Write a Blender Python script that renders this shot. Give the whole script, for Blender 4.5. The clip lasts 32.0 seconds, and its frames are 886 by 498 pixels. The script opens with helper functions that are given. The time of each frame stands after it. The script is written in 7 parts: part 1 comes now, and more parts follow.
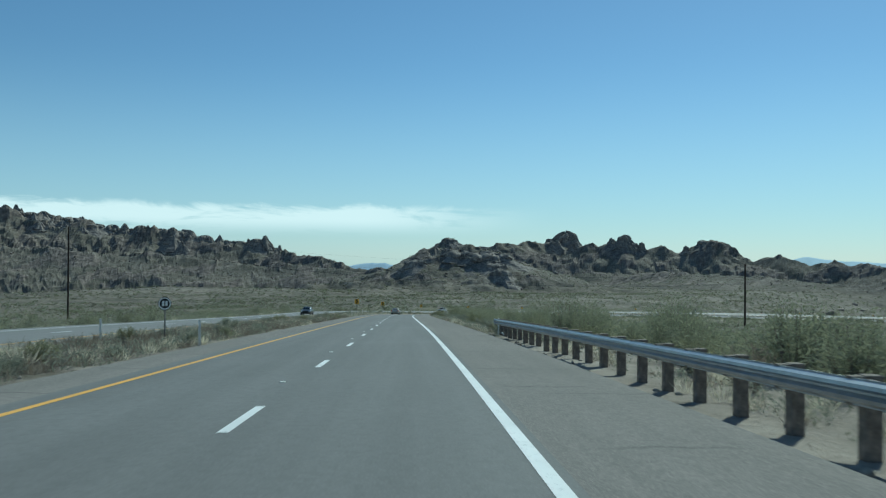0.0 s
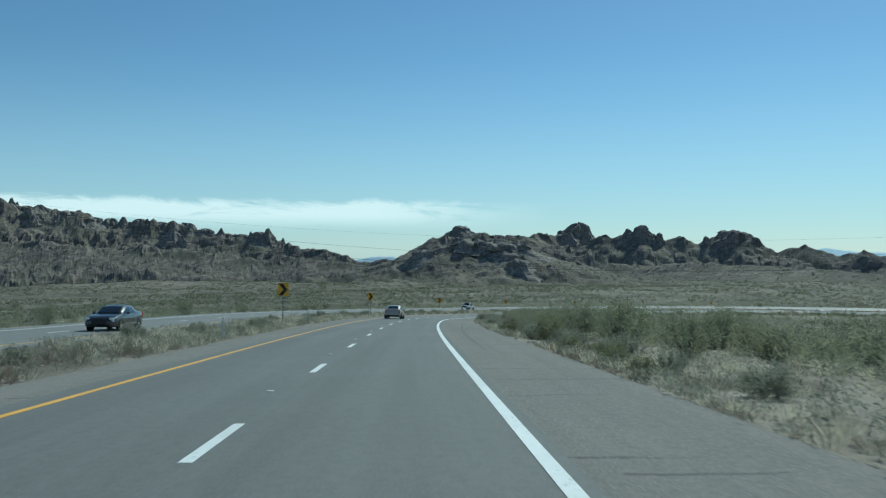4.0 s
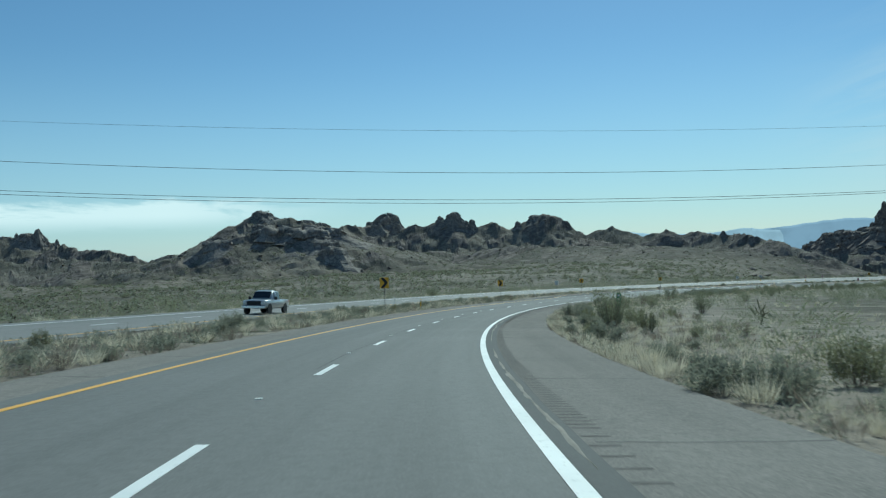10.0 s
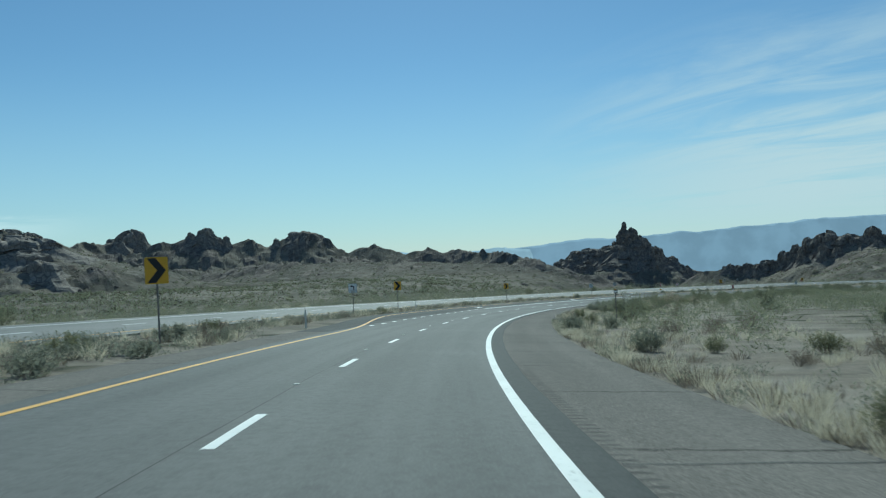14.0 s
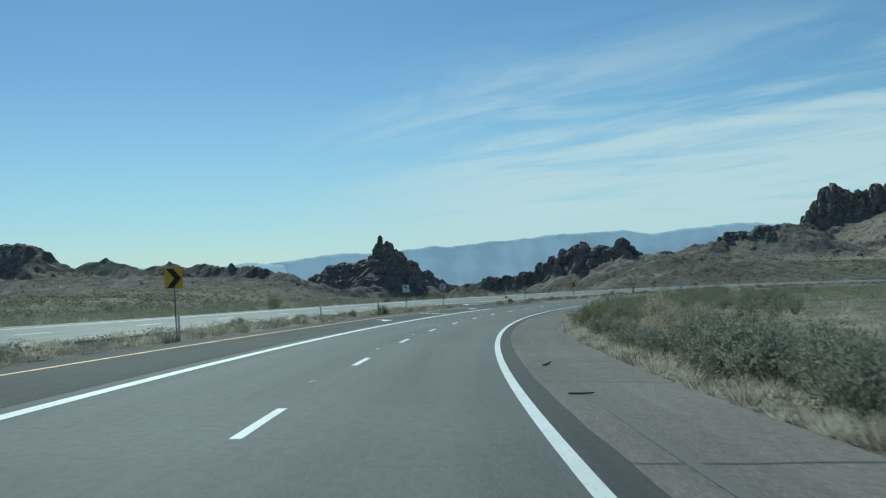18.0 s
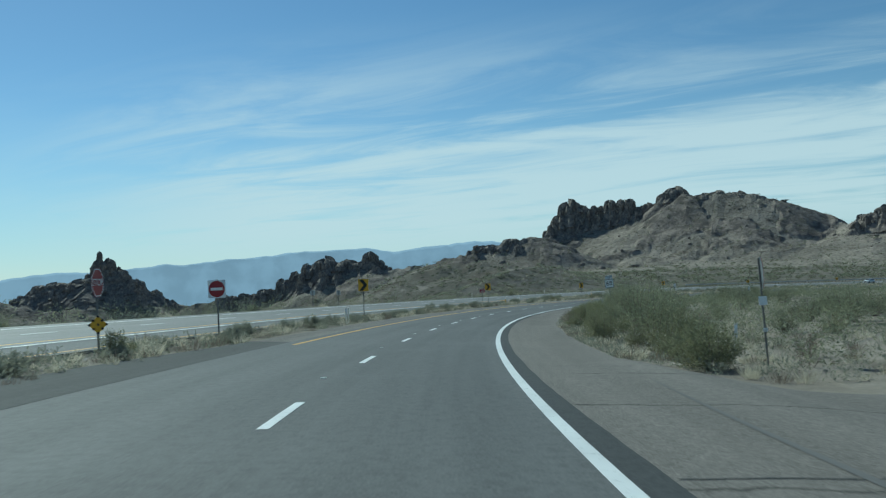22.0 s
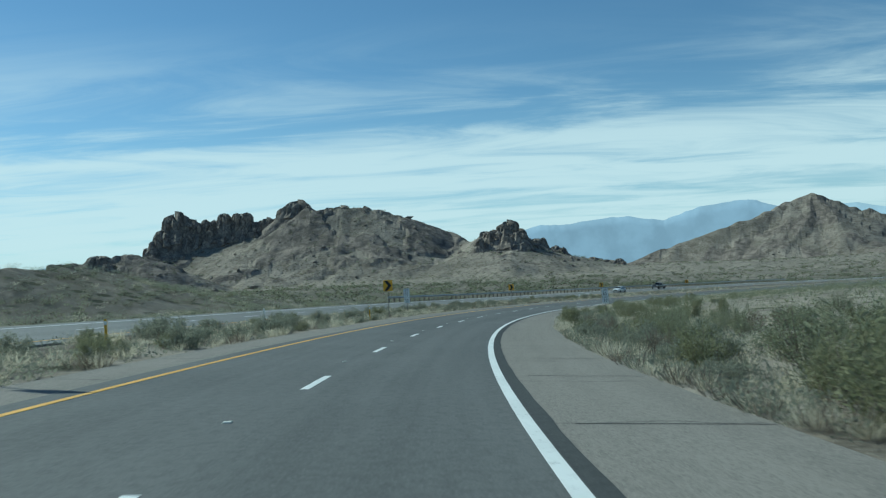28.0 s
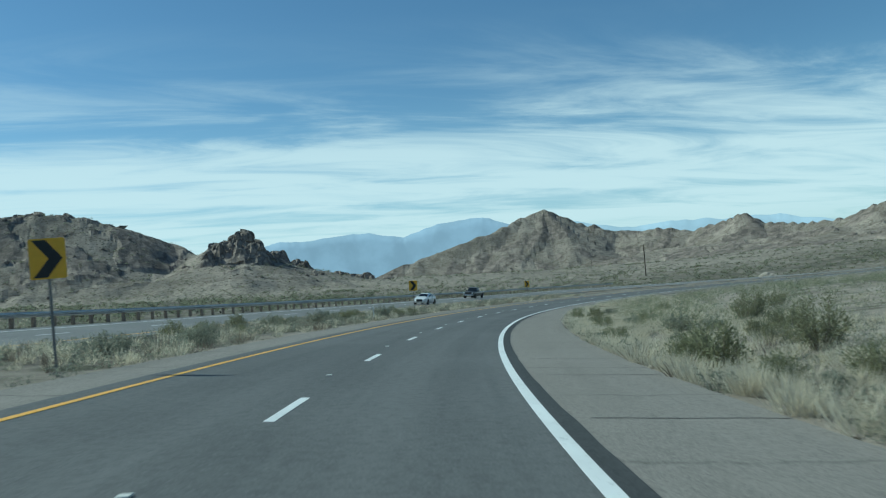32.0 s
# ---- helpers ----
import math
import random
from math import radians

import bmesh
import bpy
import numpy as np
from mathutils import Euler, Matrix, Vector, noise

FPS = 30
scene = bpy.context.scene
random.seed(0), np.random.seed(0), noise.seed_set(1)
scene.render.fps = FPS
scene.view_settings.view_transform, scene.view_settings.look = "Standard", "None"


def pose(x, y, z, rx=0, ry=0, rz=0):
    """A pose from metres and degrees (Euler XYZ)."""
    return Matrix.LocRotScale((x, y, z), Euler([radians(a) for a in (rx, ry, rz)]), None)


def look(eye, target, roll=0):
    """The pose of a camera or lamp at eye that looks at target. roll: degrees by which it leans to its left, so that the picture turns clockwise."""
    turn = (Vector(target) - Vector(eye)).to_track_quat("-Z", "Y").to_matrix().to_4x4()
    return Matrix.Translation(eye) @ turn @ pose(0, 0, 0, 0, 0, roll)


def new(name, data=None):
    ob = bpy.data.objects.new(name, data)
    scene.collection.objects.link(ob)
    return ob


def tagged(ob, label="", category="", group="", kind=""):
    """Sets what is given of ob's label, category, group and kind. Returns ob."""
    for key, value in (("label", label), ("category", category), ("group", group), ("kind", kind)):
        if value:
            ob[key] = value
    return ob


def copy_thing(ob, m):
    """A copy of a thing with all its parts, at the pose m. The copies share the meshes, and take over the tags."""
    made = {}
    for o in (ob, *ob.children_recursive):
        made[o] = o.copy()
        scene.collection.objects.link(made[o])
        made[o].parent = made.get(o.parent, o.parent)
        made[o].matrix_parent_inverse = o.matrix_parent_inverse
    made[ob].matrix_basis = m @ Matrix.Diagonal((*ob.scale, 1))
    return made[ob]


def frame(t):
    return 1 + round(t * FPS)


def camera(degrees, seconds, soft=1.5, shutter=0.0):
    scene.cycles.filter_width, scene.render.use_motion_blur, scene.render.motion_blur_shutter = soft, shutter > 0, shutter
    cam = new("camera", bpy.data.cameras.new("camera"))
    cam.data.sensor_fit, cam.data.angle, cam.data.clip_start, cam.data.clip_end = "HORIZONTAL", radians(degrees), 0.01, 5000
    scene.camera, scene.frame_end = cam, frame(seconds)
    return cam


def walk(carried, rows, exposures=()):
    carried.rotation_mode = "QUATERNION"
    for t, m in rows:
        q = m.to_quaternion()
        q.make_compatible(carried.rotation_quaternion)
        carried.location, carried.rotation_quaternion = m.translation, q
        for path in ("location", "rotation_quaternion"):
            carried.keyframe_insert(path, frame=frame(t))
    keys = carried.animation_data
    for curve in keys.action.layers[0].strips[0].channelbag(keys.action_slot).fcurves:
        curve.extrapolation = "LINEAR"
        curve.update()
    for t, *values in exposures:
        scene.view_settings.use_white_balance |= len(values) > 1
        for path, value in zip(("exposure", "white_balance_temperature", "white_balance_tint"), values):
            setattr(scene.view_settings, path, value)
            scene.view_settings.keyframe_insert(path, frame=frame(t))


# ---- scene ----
# ---- camera: a car's windscreen camera, driven down a long right-hand bend ----
cam = camera(56.39, 32.0, soft=1.2, shutter=0.12)
# seconds, place (m), bearing clockwise from +y, upward tilt and lean to the right (degrees)
DRIVE = [
    (0.0, 0.08, 10.50, 1.10, 2.37, 0.57, -0.35),
    (0.5, 0.15, 23.18, 0.39, 2.37, 0.51, -0.20),
    (1.0, 0.17, 35.90, -0.34, 2.28, 0.43, -0.06),
    (1.5, 0.11, 48.60, -1.07, 2.16, 0.37, 0.06),
    (2.0, 0.05, 61.28, -1.82, 2.07, 0.33, 0.04),
    (2.5, -0.03, 73.92, -2.57, 2.05, 0.28, -0.01),
    (3.0, -0.17, 86.50, -3.32, 1.99, 0.24, -0.03),
    (3.5, -0.31, 99.01, -4.08, 1.91, 0.20, -0.03),
    (4.0, -0.44, 111.39, -4.85, 1.85, 0.18, -0.03),
    (4.5, -0.56, 123.69, -5.60, 1.88, 0.16, -0.06),
    (5.0, -0.74, 136.05, -6.37, 2.01, 0.14, -0.11),
    (5.5, -0.82, 148.38, -7.13, 2.36, 0.12, -0.15),
    (6.0, -0.76, 160.43, -7.90, 3.02, 0.07, -0.05),
    (6.5, -0.51, 172.46, -8.69, 3.96, -0.05, 0.24),
    (7.0, -0.02, 184.56, -9.51, 5.12, -0.16, 0.62),
    (7.5, 0.72, 196.62, -10.36, 6.33, -0.26, 1.07),
    (8.0, 1.74, 208.61, -11.23, 7.76, -0.37, 1.46),
    (8.5, 3.07, 220.55, -12.12, 9.37, -0.49, 1.78),
    (9.0, 4.76, 232.39, -13.01, 11.21, -0.55, 2.01),
    (9.5, 6.82, 244.11, -13.88, 13.17, -0.49, 2.17),
    (10.0, 9.27, 255.72, -14.74, 15.22, -0.39, 2.18),
    (10.5, 12.15, 267.27, -15.58, 17.24, -0.29, 2.23),
    (11.0, 15.42, 278.72, -16.39, 19.19, -0.16, 2.25),
    (11.5, 19.08, 290.04, -17.18, 21.13, -0.03, 2.27),
    (12.0, 23.14, 301.25, -17.95, 23.13, 0.06, 2.24),
    (12.5, 27.60, 312.36, -18.70, 25.18, 0.16, 2.28),
    (13.0, 32.51, 323.35, -19.44, 27.35, 0.24, 2.24),
    (13.5, 37.86, 334.21, -20.17, 29.57, 0.30, 2.20),
    (14.0, 43.66, 344.91, -20.89, 31.80, 0.38, 2.23),
    (14.5, 49.89, 355.42, -21.60, 34.03, 0.45, 2.25),
    (15.0, 56.53, 365.67, -22.29, 36.20, 0.52, 2.26),
    (15.5, 63.54, 375.66, -22.97, 38.30, 0.59, 2.25),
    (16.0, 70.90, 385.39, -23.63, 40.36, 0.65, 2.27),
    (16.5, 78.61, 394.85, -24.29, 42.42, 0.70, 2.33),
    (17.0, 86.70, 404.07, -24.93, 44.49, 0.75, 2.44),
    (17.5, 95.15, 413.02, -25.58, 46.62, 0.78, 2.45),
    (18.0, 103.92, 421.63, -26.21, 48.77, 0.81, 2.47),
    (18.5, 112.96, 429.86, -26.84, 50.91, 0.83, 2.45),
    (19.0, 122.29, 437.73, -27.46, 53.07, 0.88, 2.42),
    (19.5, 131.97, 445.26, -28.06, 55.35, 0.96, 2.41),
    (20.0, 141.98, 452.45, -28.66, 57.53, 1.05, 2.43),
    (20.5, 152.29, 459.26, -29.24, 59.75, 1.13, 2.49),
    (21.0, 162.84, 465.64, -29.80, 62.01, 1.20, 2.54),
    (21.5, 173.56, 471.55, -30.35, 64.29, 1.27, 2.65),
    (22.0, 184.39, 476.97, -30.87, 66.56, 1.31, 2.80),
    (22.5, 195.37, 481.94, -31.39, 68.83, 1.36, 2.86),
    (23.0, 206.63, 486.51, -31.90, 71.12, 1.41, 2.94),
    (23.5, 218.21, 490.68, -32.41, 73.40, 1.44, 2.91),
    (24.0, 230.03, 494.42, -32.91, 75.60, 1.49, 3.01),
    (24.5, 241.99, 497.71, -33.40, 77.69, 1.52, 3.07),
    (25.0, 254.02, 500.56, -33.89, 79.73, 1.56, 3.10),
    (25.5, 266.14, 502.98, -34.36, 81.77, 1.66, 3.08),
    (26.0, 278.37, 504.96, -34.82, 83.89, 1.70, 3.12),
    (26.5, 290.72, 506.49, -35.27, 86.08, 1.70, 3.22),
    (27.0, 303.20, 507.54, -35.74, 88.32, 1.68, 3.35),
    (27.5, 315.76, 508.11, -36.20, 90.59, 1.66, 3.46),
    (28.0, 328.39, 508.17, -36.67, 92.88, 1.65, 3.53),
    (28.5, 341.04, 507.73, -37.14, 95.17, 1.67, 3.58),
    (29.0, 353.72, 506.78, -37.61, 97.41, 1.69, 3.76),
    (29.5, 366.39, 505.35, -38.08, 99.61, 1.71, 3.85),
    (30.0, 379.08, 503.41, -38.55, 101.81, 1.72, 3.98),
    (30.5, 391.76, 500.98, -39.02, 104.03, 1.72, 4.05),
    (31.0, 404.39, 498.03, -39.49, 106.25, 1.74, 4.23),
    (31.5, 416.93, 494.60, -39.96, 108.50, 1.73, 4.27),
    (32.0, 429.32, 490.68, -40.42, 110.80, 1.71, 4.38),
]


def drive_pose(x, y, z, bearing, tilt, lean):
    return pose(x, y, z, 0, 0, -bearing) @ pose(0, 0, 0, 90 + tilt, 0, 0) @ pose(0, 0, 0, 0, 0, -lean)


walk(cam, [(r[0], drive_pose(*r[1:])) for r in DRIVE], [(0.0, 0.12, 5500, -17), (9.0, 0.12, 5500, -17), (12.5, 0.02, 5500, -17), (20.0, 0.04, 5500, -17), (24.0, 0.14, 5500, -18), (28.0, 0.26, 5500, -19), (32.0, 0.32, 5500, -19)])

# ---- sky and sun ----
SUN_BEARING, SUN_HEIGHT = 32.0, 39.0
world = bpy.data.worlds.new("sky")
scene.world = world
world.use_nodes = True


def node(tree, kind, **values):
    n = tree.nodes.new(kind)
    for key, value in values.items():
        if key in n.inputs:
            n.inputs[key].default_value = value
    return n


def build_sky():
    t = world.node_tree
    t.nodes.clear()
    link = t.links.new
    out = t.nodes.new("ShaderNodeOutputWorld")
    bg = t.nodes.new("ShaderNodeBackground")
    bg.inputs["Strength"].default_value = 0.073
    sky = t.nodes.new("ShaderNodeTexSky")
    sky.sky_type = "NISHITA"
    sky.sun_disc = False
    sky.sun_elevation = radians(SUN_HEIGHT)
    sky.sun_rotation = radians(SUN_BEARING)
    sky.altitude = 900
    sky.air_density, sky.dust_density, sky.ozone_density = 1.0, 0.2, 3.6
    co = t.nodes.new("ShaderNodeTexCoord")
    # thin streaked cirrus: direction projected on a flat sheet high above
    sep = t.nodes.new("ShaderNodeSeparateXYZ")
    link(co.outputs["Generated"], sep.inputs[0])

    def m(op, a, b=None, c=None):
        n = t.nodes.new("ShaderNodeMath")
        n.operation = op
        for i, v in enumerate((a, b, c)):
            if v is None:
                continue
            if isinstance(v, (int, float)):
                n.inputs[i].default_value = v
            else:
                link(v, n.inputs[i])
        return n.outputs[0]

    def ramp(v, lo, hi):
        n = t.nodes.new("ShaderNodeMapRange")
        n.interpolation_type = "SMOOTHSTEP"
        n.inputs["From Min"].default_value, n.inputs["From Max"].default_value = lo, hi
        link(v, n.inputs["Value"])
        return n.outputs["Result"]

    x, y, z = sep.outputs
    up = m("ADD", m("MAXIMUM", z, 0.0), 0.07)
    u, v = m("DIVIDE", x, up), m("DIVIDE", y, up)
    flat = t.nodes.new("ShaderNodeCombineXYZ")
    link(u, flat.inputs[0])
    link(v, flat.inputs[1])
    turn = t.nodes.new("ShaderNodeMapping")
    turn.inputs["Rotation"].default_value = (0, 0, radians(-8))
    turn.inputs["Scale"].default_value = (0.80, 0.30, 1)
    link(flat.outputs[0], turn.inputs["Vector"])
    big = node(t, "ShaderNodeTexNoise", Scale=0.75, Detail=4.0, Roughness=0.5, Distortion=0.5)
    link(turn.outputs[0], big.inputs["Vector"])
    fine = node(t, "ShaderNodeTexNoise", Scale=2.3, Detail=10.0, Roughness=0.62, Distortion=0.85)
    link(turn.outputs[0], fine.inputs["Vector"])
    # the sheet lies over the south-east half of the sky and thins towards the zenith
    east = ramp(m("ADD", m("MULTIPLY", x, 0.80), m("MULTIPLY", y, -0.60)), -0.04, 0.34)
    low = m("MULTIPLY", ramp(z, -0.02, 0.06), ramp(m("MULTIPLY", z, -1.0), -0.31, -0.13))
    thick = m("MULTIPLY", ramp(m("MULTIPLY", z, -1.0), -0.27, -0.02), 0.20)
    mass = m("ADD", m("ADD", m("MULTIPLY", big.outputs["Fac"], 0.5), m("MULTIPLY", fine.outputs["Fac"], 0.62)), thick)
    veil = m("MULTIPLY", ramp(mass, 0.535, 0.79), m("MULTIPLY", east, low))
    # a low bank of cloud far off to the north-west
    band = m("MULTIPLY", ramp(m("ADD", m("MULTIPLY", x, -0.98), m("MULTIPLY", y, 0.10)), -0.08, 0.16), m("MULTIPLY", ramp(z, 0.022, 0.046), ramp(m("MULTIPLY", m("ADD", z, m("MULTIPLY", fine.outputs["Fac"], 0.03)), -1.0), -0.078, -0.068)))
    streak = node(t, "ShaderNodeTexNoise", Scale=7.0, Detail=7.0, Roughness=0.6, Distortion=0.4)
    sc = t.nodes.new("ShaderNodeMapping")
    sc.inputs["Scale"].default_value = (1, 1, 6)
    link(co.outputs["Generated"], sc.inputs["Vector"])
    link(sc.outputs[0], streak.inputs["Vector"])
    bank = m("MULTIPLY", band, ramp(streak.outputs["Fac"], 0.30, 0.46))
    amount = m("MULTIPLY", veil, 0.78)
    mix = t.nodes.new("ShaderNodeMix")
    mix.data_type = "RGBA"
    link(amount, mix.inputs["Factor"])
    # pale dry haze low over the land
    hazy = t.nodes.new("ShaderNodeMix")
    hazy.data_type = "RGBA"
    link(m("MULTIPLY", ramp(m("MULTIPLY", z, -1.0), -0.24, 0.0), 0.50), hazy.inputs["Factor"])
    link(sky.outputs[0], hazy.inputs["A"])
    hazy.inputs["B"].default_value = (5.7, 7.1, 8.4, 1)
    link(hazy.outputs["Result"], mix.inputs["A"])
    mix.inputs["B"].default_value = (8.5, 8.75, 9.2, 1)
    low_bank = t.nodes.new("ShaderNodeMix")
    low_bank.data_type = "RGBA"
    link(m("MULTIPLY", bank, 0.85), low_bank.inputs["Factor"])
    link(mix.outputs["Result"], low_bank.inputs["A"])
    low_bank.inputs["B"].default_value = (11.0, 11.2, 11.4, 1)
    link(low_bank.outputs["Result"], bg.inputs["Color"])
    link(bg.outputs[0], out.inputs["Surface"])


build_sky()
sun = new("sun", bpy.data.lights.new("sun", "SUN"))
sun.data.energy, sun.data.angle, sun.data.color = 3.3, radians(0.6), (1.0, 0.94, 0.86)
sun.matrix_world = look((0, 0, 0), tuple(-c for c in (math.sin(radians(SUN_BEARING)) * math.cos(radians(SUN_HEIGHT)), math.cos(radians(SUN_BEARING)) * math.cos(radians(SUN_HEIGHT)), math.sin(radians(SUN_HEIGHT)))))
sun.location = (0, 0, 300)

# ---- materials ----


class Mat:
    """A node material with a Principled surface and short ways to add to it."""

    def __init__(self, name, rough=0.8, metal=0.0, colour=(0.5, 0.5, 0.5), spec=0.3):
        self.mat = bpy.data.materials.new(name)
        self.mat.use_nodes = True
        self.t = self.mat.node_tree
        self.p = self.t.nodes["Principled BSDF"]
        self.p.inputs["Roughness"].default_value = rough
        self.p.inputs["Metallic"].default_value = metal
        self.p.inputs["Specular IOR Level"].default_value = spec
        self.p.inputs["Base Color"].default_value = (*colour, 1)
        self.co = None

    def link(self, a, b):
        self.t.links.new(a, b)

    def coords(self, kind="Object", scale=(1, 1, 1), rot=0.0):
        co = self.t.nodes.new("ShaderNodeTexCoord")
        mp = self.t.nodes.new("ShaderNodeMapping")
        mp.inputs["Scale"].default_value = scale
        mp.inputs["Rotation"].default_value = (0, 0, rot)
        self.link(co.outputs[kind], mp.inputs["Vector"])
        return mp.outputs[0]

    def noise(self, vec, scale, detail=4.0, rough=0.55, distort=0.0):
        n = node(self.t, "ShaderNodeTexNoise", Scale=scale, Detail=detail, Roughness=rough, Distortion=distort)
        self.link(vec, n.inputs["Vector"])
        return n.outputs["Fac"]

    def voro(self, vec, scale, feature="F1", out="Distance"):
        n = node(self.t, "ShaderNodeTexVoronoi", Scale=scale)
        n.feature = feature
        self.link(vec, n.inputs["Vector"])
        return n.outputs[out]

    def math(self, op, a, b=0.0):
        n = self.t.nodes.new("ShaderNodeMath")
        n.operation = op
        for i, v in enumerate((a, b)):
            if isinstance(v, (int, float)):
                n.inputs[i].default_value = v
            else:
                self.link(v, n.inputs[i])
        return n.outputs[0]

    def ramp(self, v, lo, hi, smooth=True):
        n = self.t.nodes.new("ShaderNodeMapRange")
        n.interpolation_type = "SMOOTHSTEP" if smooth else "LINEAR"
        n.inputs["From Min"].default_value, n.inputs["From Max"].default_value = lo, hi
        self.link(v, n.inputs["Value"])
        return n.outputs["Result"]

    def mix(self, fac, a, b, mode="MIX"):
        n = self.t.nodes.new("ShaderNodeMix")
        n.data_type, n.blend_type = "RGBA", mode
        for key, v in (("Factor", fac), ("A", a), ("B", b)):
            if isinstance(v, (int, float)):
                n.inputs[key].default_value = v
            elif isinstance(v, tuple):
                n.inputs[key].default_value = (*v, 1)
            else:
                self.link(v, n.inputs[key])
        return n.outputs["Result"]

    def colour(self, c):
        self.link(c, self.p.inputs["Base Color"])
        return self

    def bump(self, h, strength=0.4, dist=0.02):
        n = node(self.t, "ShaderNodeBump", Strength=strength, Distance=dist)
        self.link(h, n.inputs["Height"])
        self.link(n.outputs[0], self.p.inputs["Normal"])
        return self

    def random(self):
        return self.t.nodes.new("ShaderNodeObjectInfo").outputs["Random"]


def ground_material():
    m = Mat("desert_ground", 0.95, spec=0.1)
    v = m.coords()
    attr = []
    for name in ("plant_cover", "hillside", "outcrop"):
        n = m.t.nodes.new("ShaderNodeAttribute")
        n.attribute_name = name
        attr.append(n.outputs["Fac"])
    cover, hill, crop = attr
    flat = m.math("SUBTRACT", 1.0, hill)
    patch = m.noise(v, 0.02, 6, 0.6)
    mid = m.noise(v, 0.25, 6, 0.62)
    grit = m.noise(v, 5.0, 5, 0.7)
    stones = m.voro(v, 2.6)
    # sand beside the road, darker soil under the scrub, with sandy openings between the plants
    sandy = m.mix(m.ramp(patch, 0.35, 0.65), (0.235, 0.203, 0.168), (0.330, 0.288, 0.240))
    loam = m.mix(m.ramp(patch, 0.35, 0.65), (0.086, 0.080, 0.061), (0.142, 0.128, 0.100))
    c = m.mix(cover, sandy, loam)
    clear = m.math("MULTIPLY", m.ramp(m.noise(m.coords(scale=(1, 1.6, 1), rot=0.5), 0.045, 7, 0.66, 0.5), 0.52, 0.60), flat)
    c = m.mix(m.math("MULTIPLY", clear, 0.6), c, m.mix(mid, (0.22, 0.188, 0.150), (0.37, 0.315, 0.255)))
    c = m.mix(m.math("MULTIPLY", m.ramp(mid, 0.45, 0.75), m.math("SUBTRACT", 1.0, m.math("MULTIPLY", cover, 0.65))), c, (0.39, 0.345, 0.29))
    c = m.mix(m.ramp(mid, 0.50, 0.25), c, (0.130, 0.111, 0.088))
    c = m.mix(m.math("MULTIPLY", m.ramp(grit, 0.45, 0.75), m.math("SUBTRACT", 0.6, m.math("MULTIPLY", cover, 0.45))), c, (0.38, 0.33, 0.265))
    c = m.mix(m.math("MULTIPLY", m.ramp(stones, 0.16, 0.05), 0.7), c, (0.30, 0.26, 0.22))
    # hillsides: pale scree and gravel, darker stony bands, bare dark rock on the outcrops
    wide = m.noise(v, 0.011, 5, 0.6, 0.4)
    scree = m.noise(v, 0.06, 10, 0.72, 0.7)
    pebble = m.noise(v, 0.55, 6, 0.75)
    slope = m.mix(m.ramp(wide, 0.36, 0.64), (0.212, 0.186, 0.155), (0.328, 0.284, 0.238))
    green = m.mix(m.ramp(wide, 0.36, 0.64), (0.128, 0.121, 0.096), (0.222, 0.199, 0.160))
    slope = m.mix(m.math("MULTIPLY", m.ramp(cover, 0.45, 0.85), 0.85), slope, green)
    slope = m.mix(m.math("MULTIPLY", m.ramp(scree, 0.54, 0.36), 0.85), slope, (0.138, 0.114, 0.093))
    slope = m.mix(m.math("MULTIPLY", m.ramp(scree, 0.56, 0.66), 0.6), slope, (0.385, 0.330, 0.285))
    slope = m.mix(m.math("MULTIPLY", m.ramp(pebble, 0.56, 0.70), 0.6), slope, (0.35, 0.30, 0.258))
    slope = m.mix(m.math("MULTIPLY", m.ramp(pebble, 0.46, 0.34), 0.7), slope, (0.085, 0.072, 0.060))
    geo = m.t.nodes.new("ShaderNodeNewGeometry")
    sep = m.t.nodes.new("ShaderNodeSeparateXYZ")
    m.link(geo.outputs["Normal"], sep.inputs[0])
    steep = m.math("MULTIPLY", m.ramp(sep.outputs[2], 0.80, 0.52), m.ramp(scree, 0.62, 0.42))
    rockc = m.mix(m.ramp(scree, 0.38, 0.64), (0.120, 0.104, 0.091), (0.285, 0.240, 0.204))
    rockc = m.mix(m.math("MULTIPLY", m.ramp(pebble, 0.48, 0.36), 0.7), rockc, (0.060, 0.052, 0.046))
    bare = m.math("MAXIMUM", steep, m.ramp(m.math("ADD", crop, m.math("MULTIPLY", m.math("SUBTRACT", scree, 0.5), 1.6)), 0.42, 0.60))
    slope = m.mix(bare, slope, rockc)
    c = m.mix(hill, c, slope)
    # low plants dotted over flats and slopes
    dots = m.math("MULTIPLY", m.ramp(m.voro(v, 0.26), 0.34, 0.18), m.ramp(m.noise(v, 0.012, 4), 0.30, 0.5))
    dots = m.math("MULTIPLY", dots, m.math("SUBTRACT", 1.0, m.math("MULTIPLY", bare, hill)))
    c = m.mix(m.math("MULTIPLY", m.math("MULTIPLY", dots, 0.9), m.ramp(cover, 0.0, 0.30)), c, (0.062, 0.066, 0.040))
    relief = m.math("MULTIPLY", m.math("ADD", m.math("MULTIPLY", scree, 4.0), m.math("MULTIPLY", pebble, 1.8)), hill)
    m.colour(c).bump(m.math("ADD", m.math("ADD", m.math("MULTIPLY", grit, 0.3), m.math("MULTIPLY", mid, 0.45)), relief), 0.8, 0.4)
    return m.mat


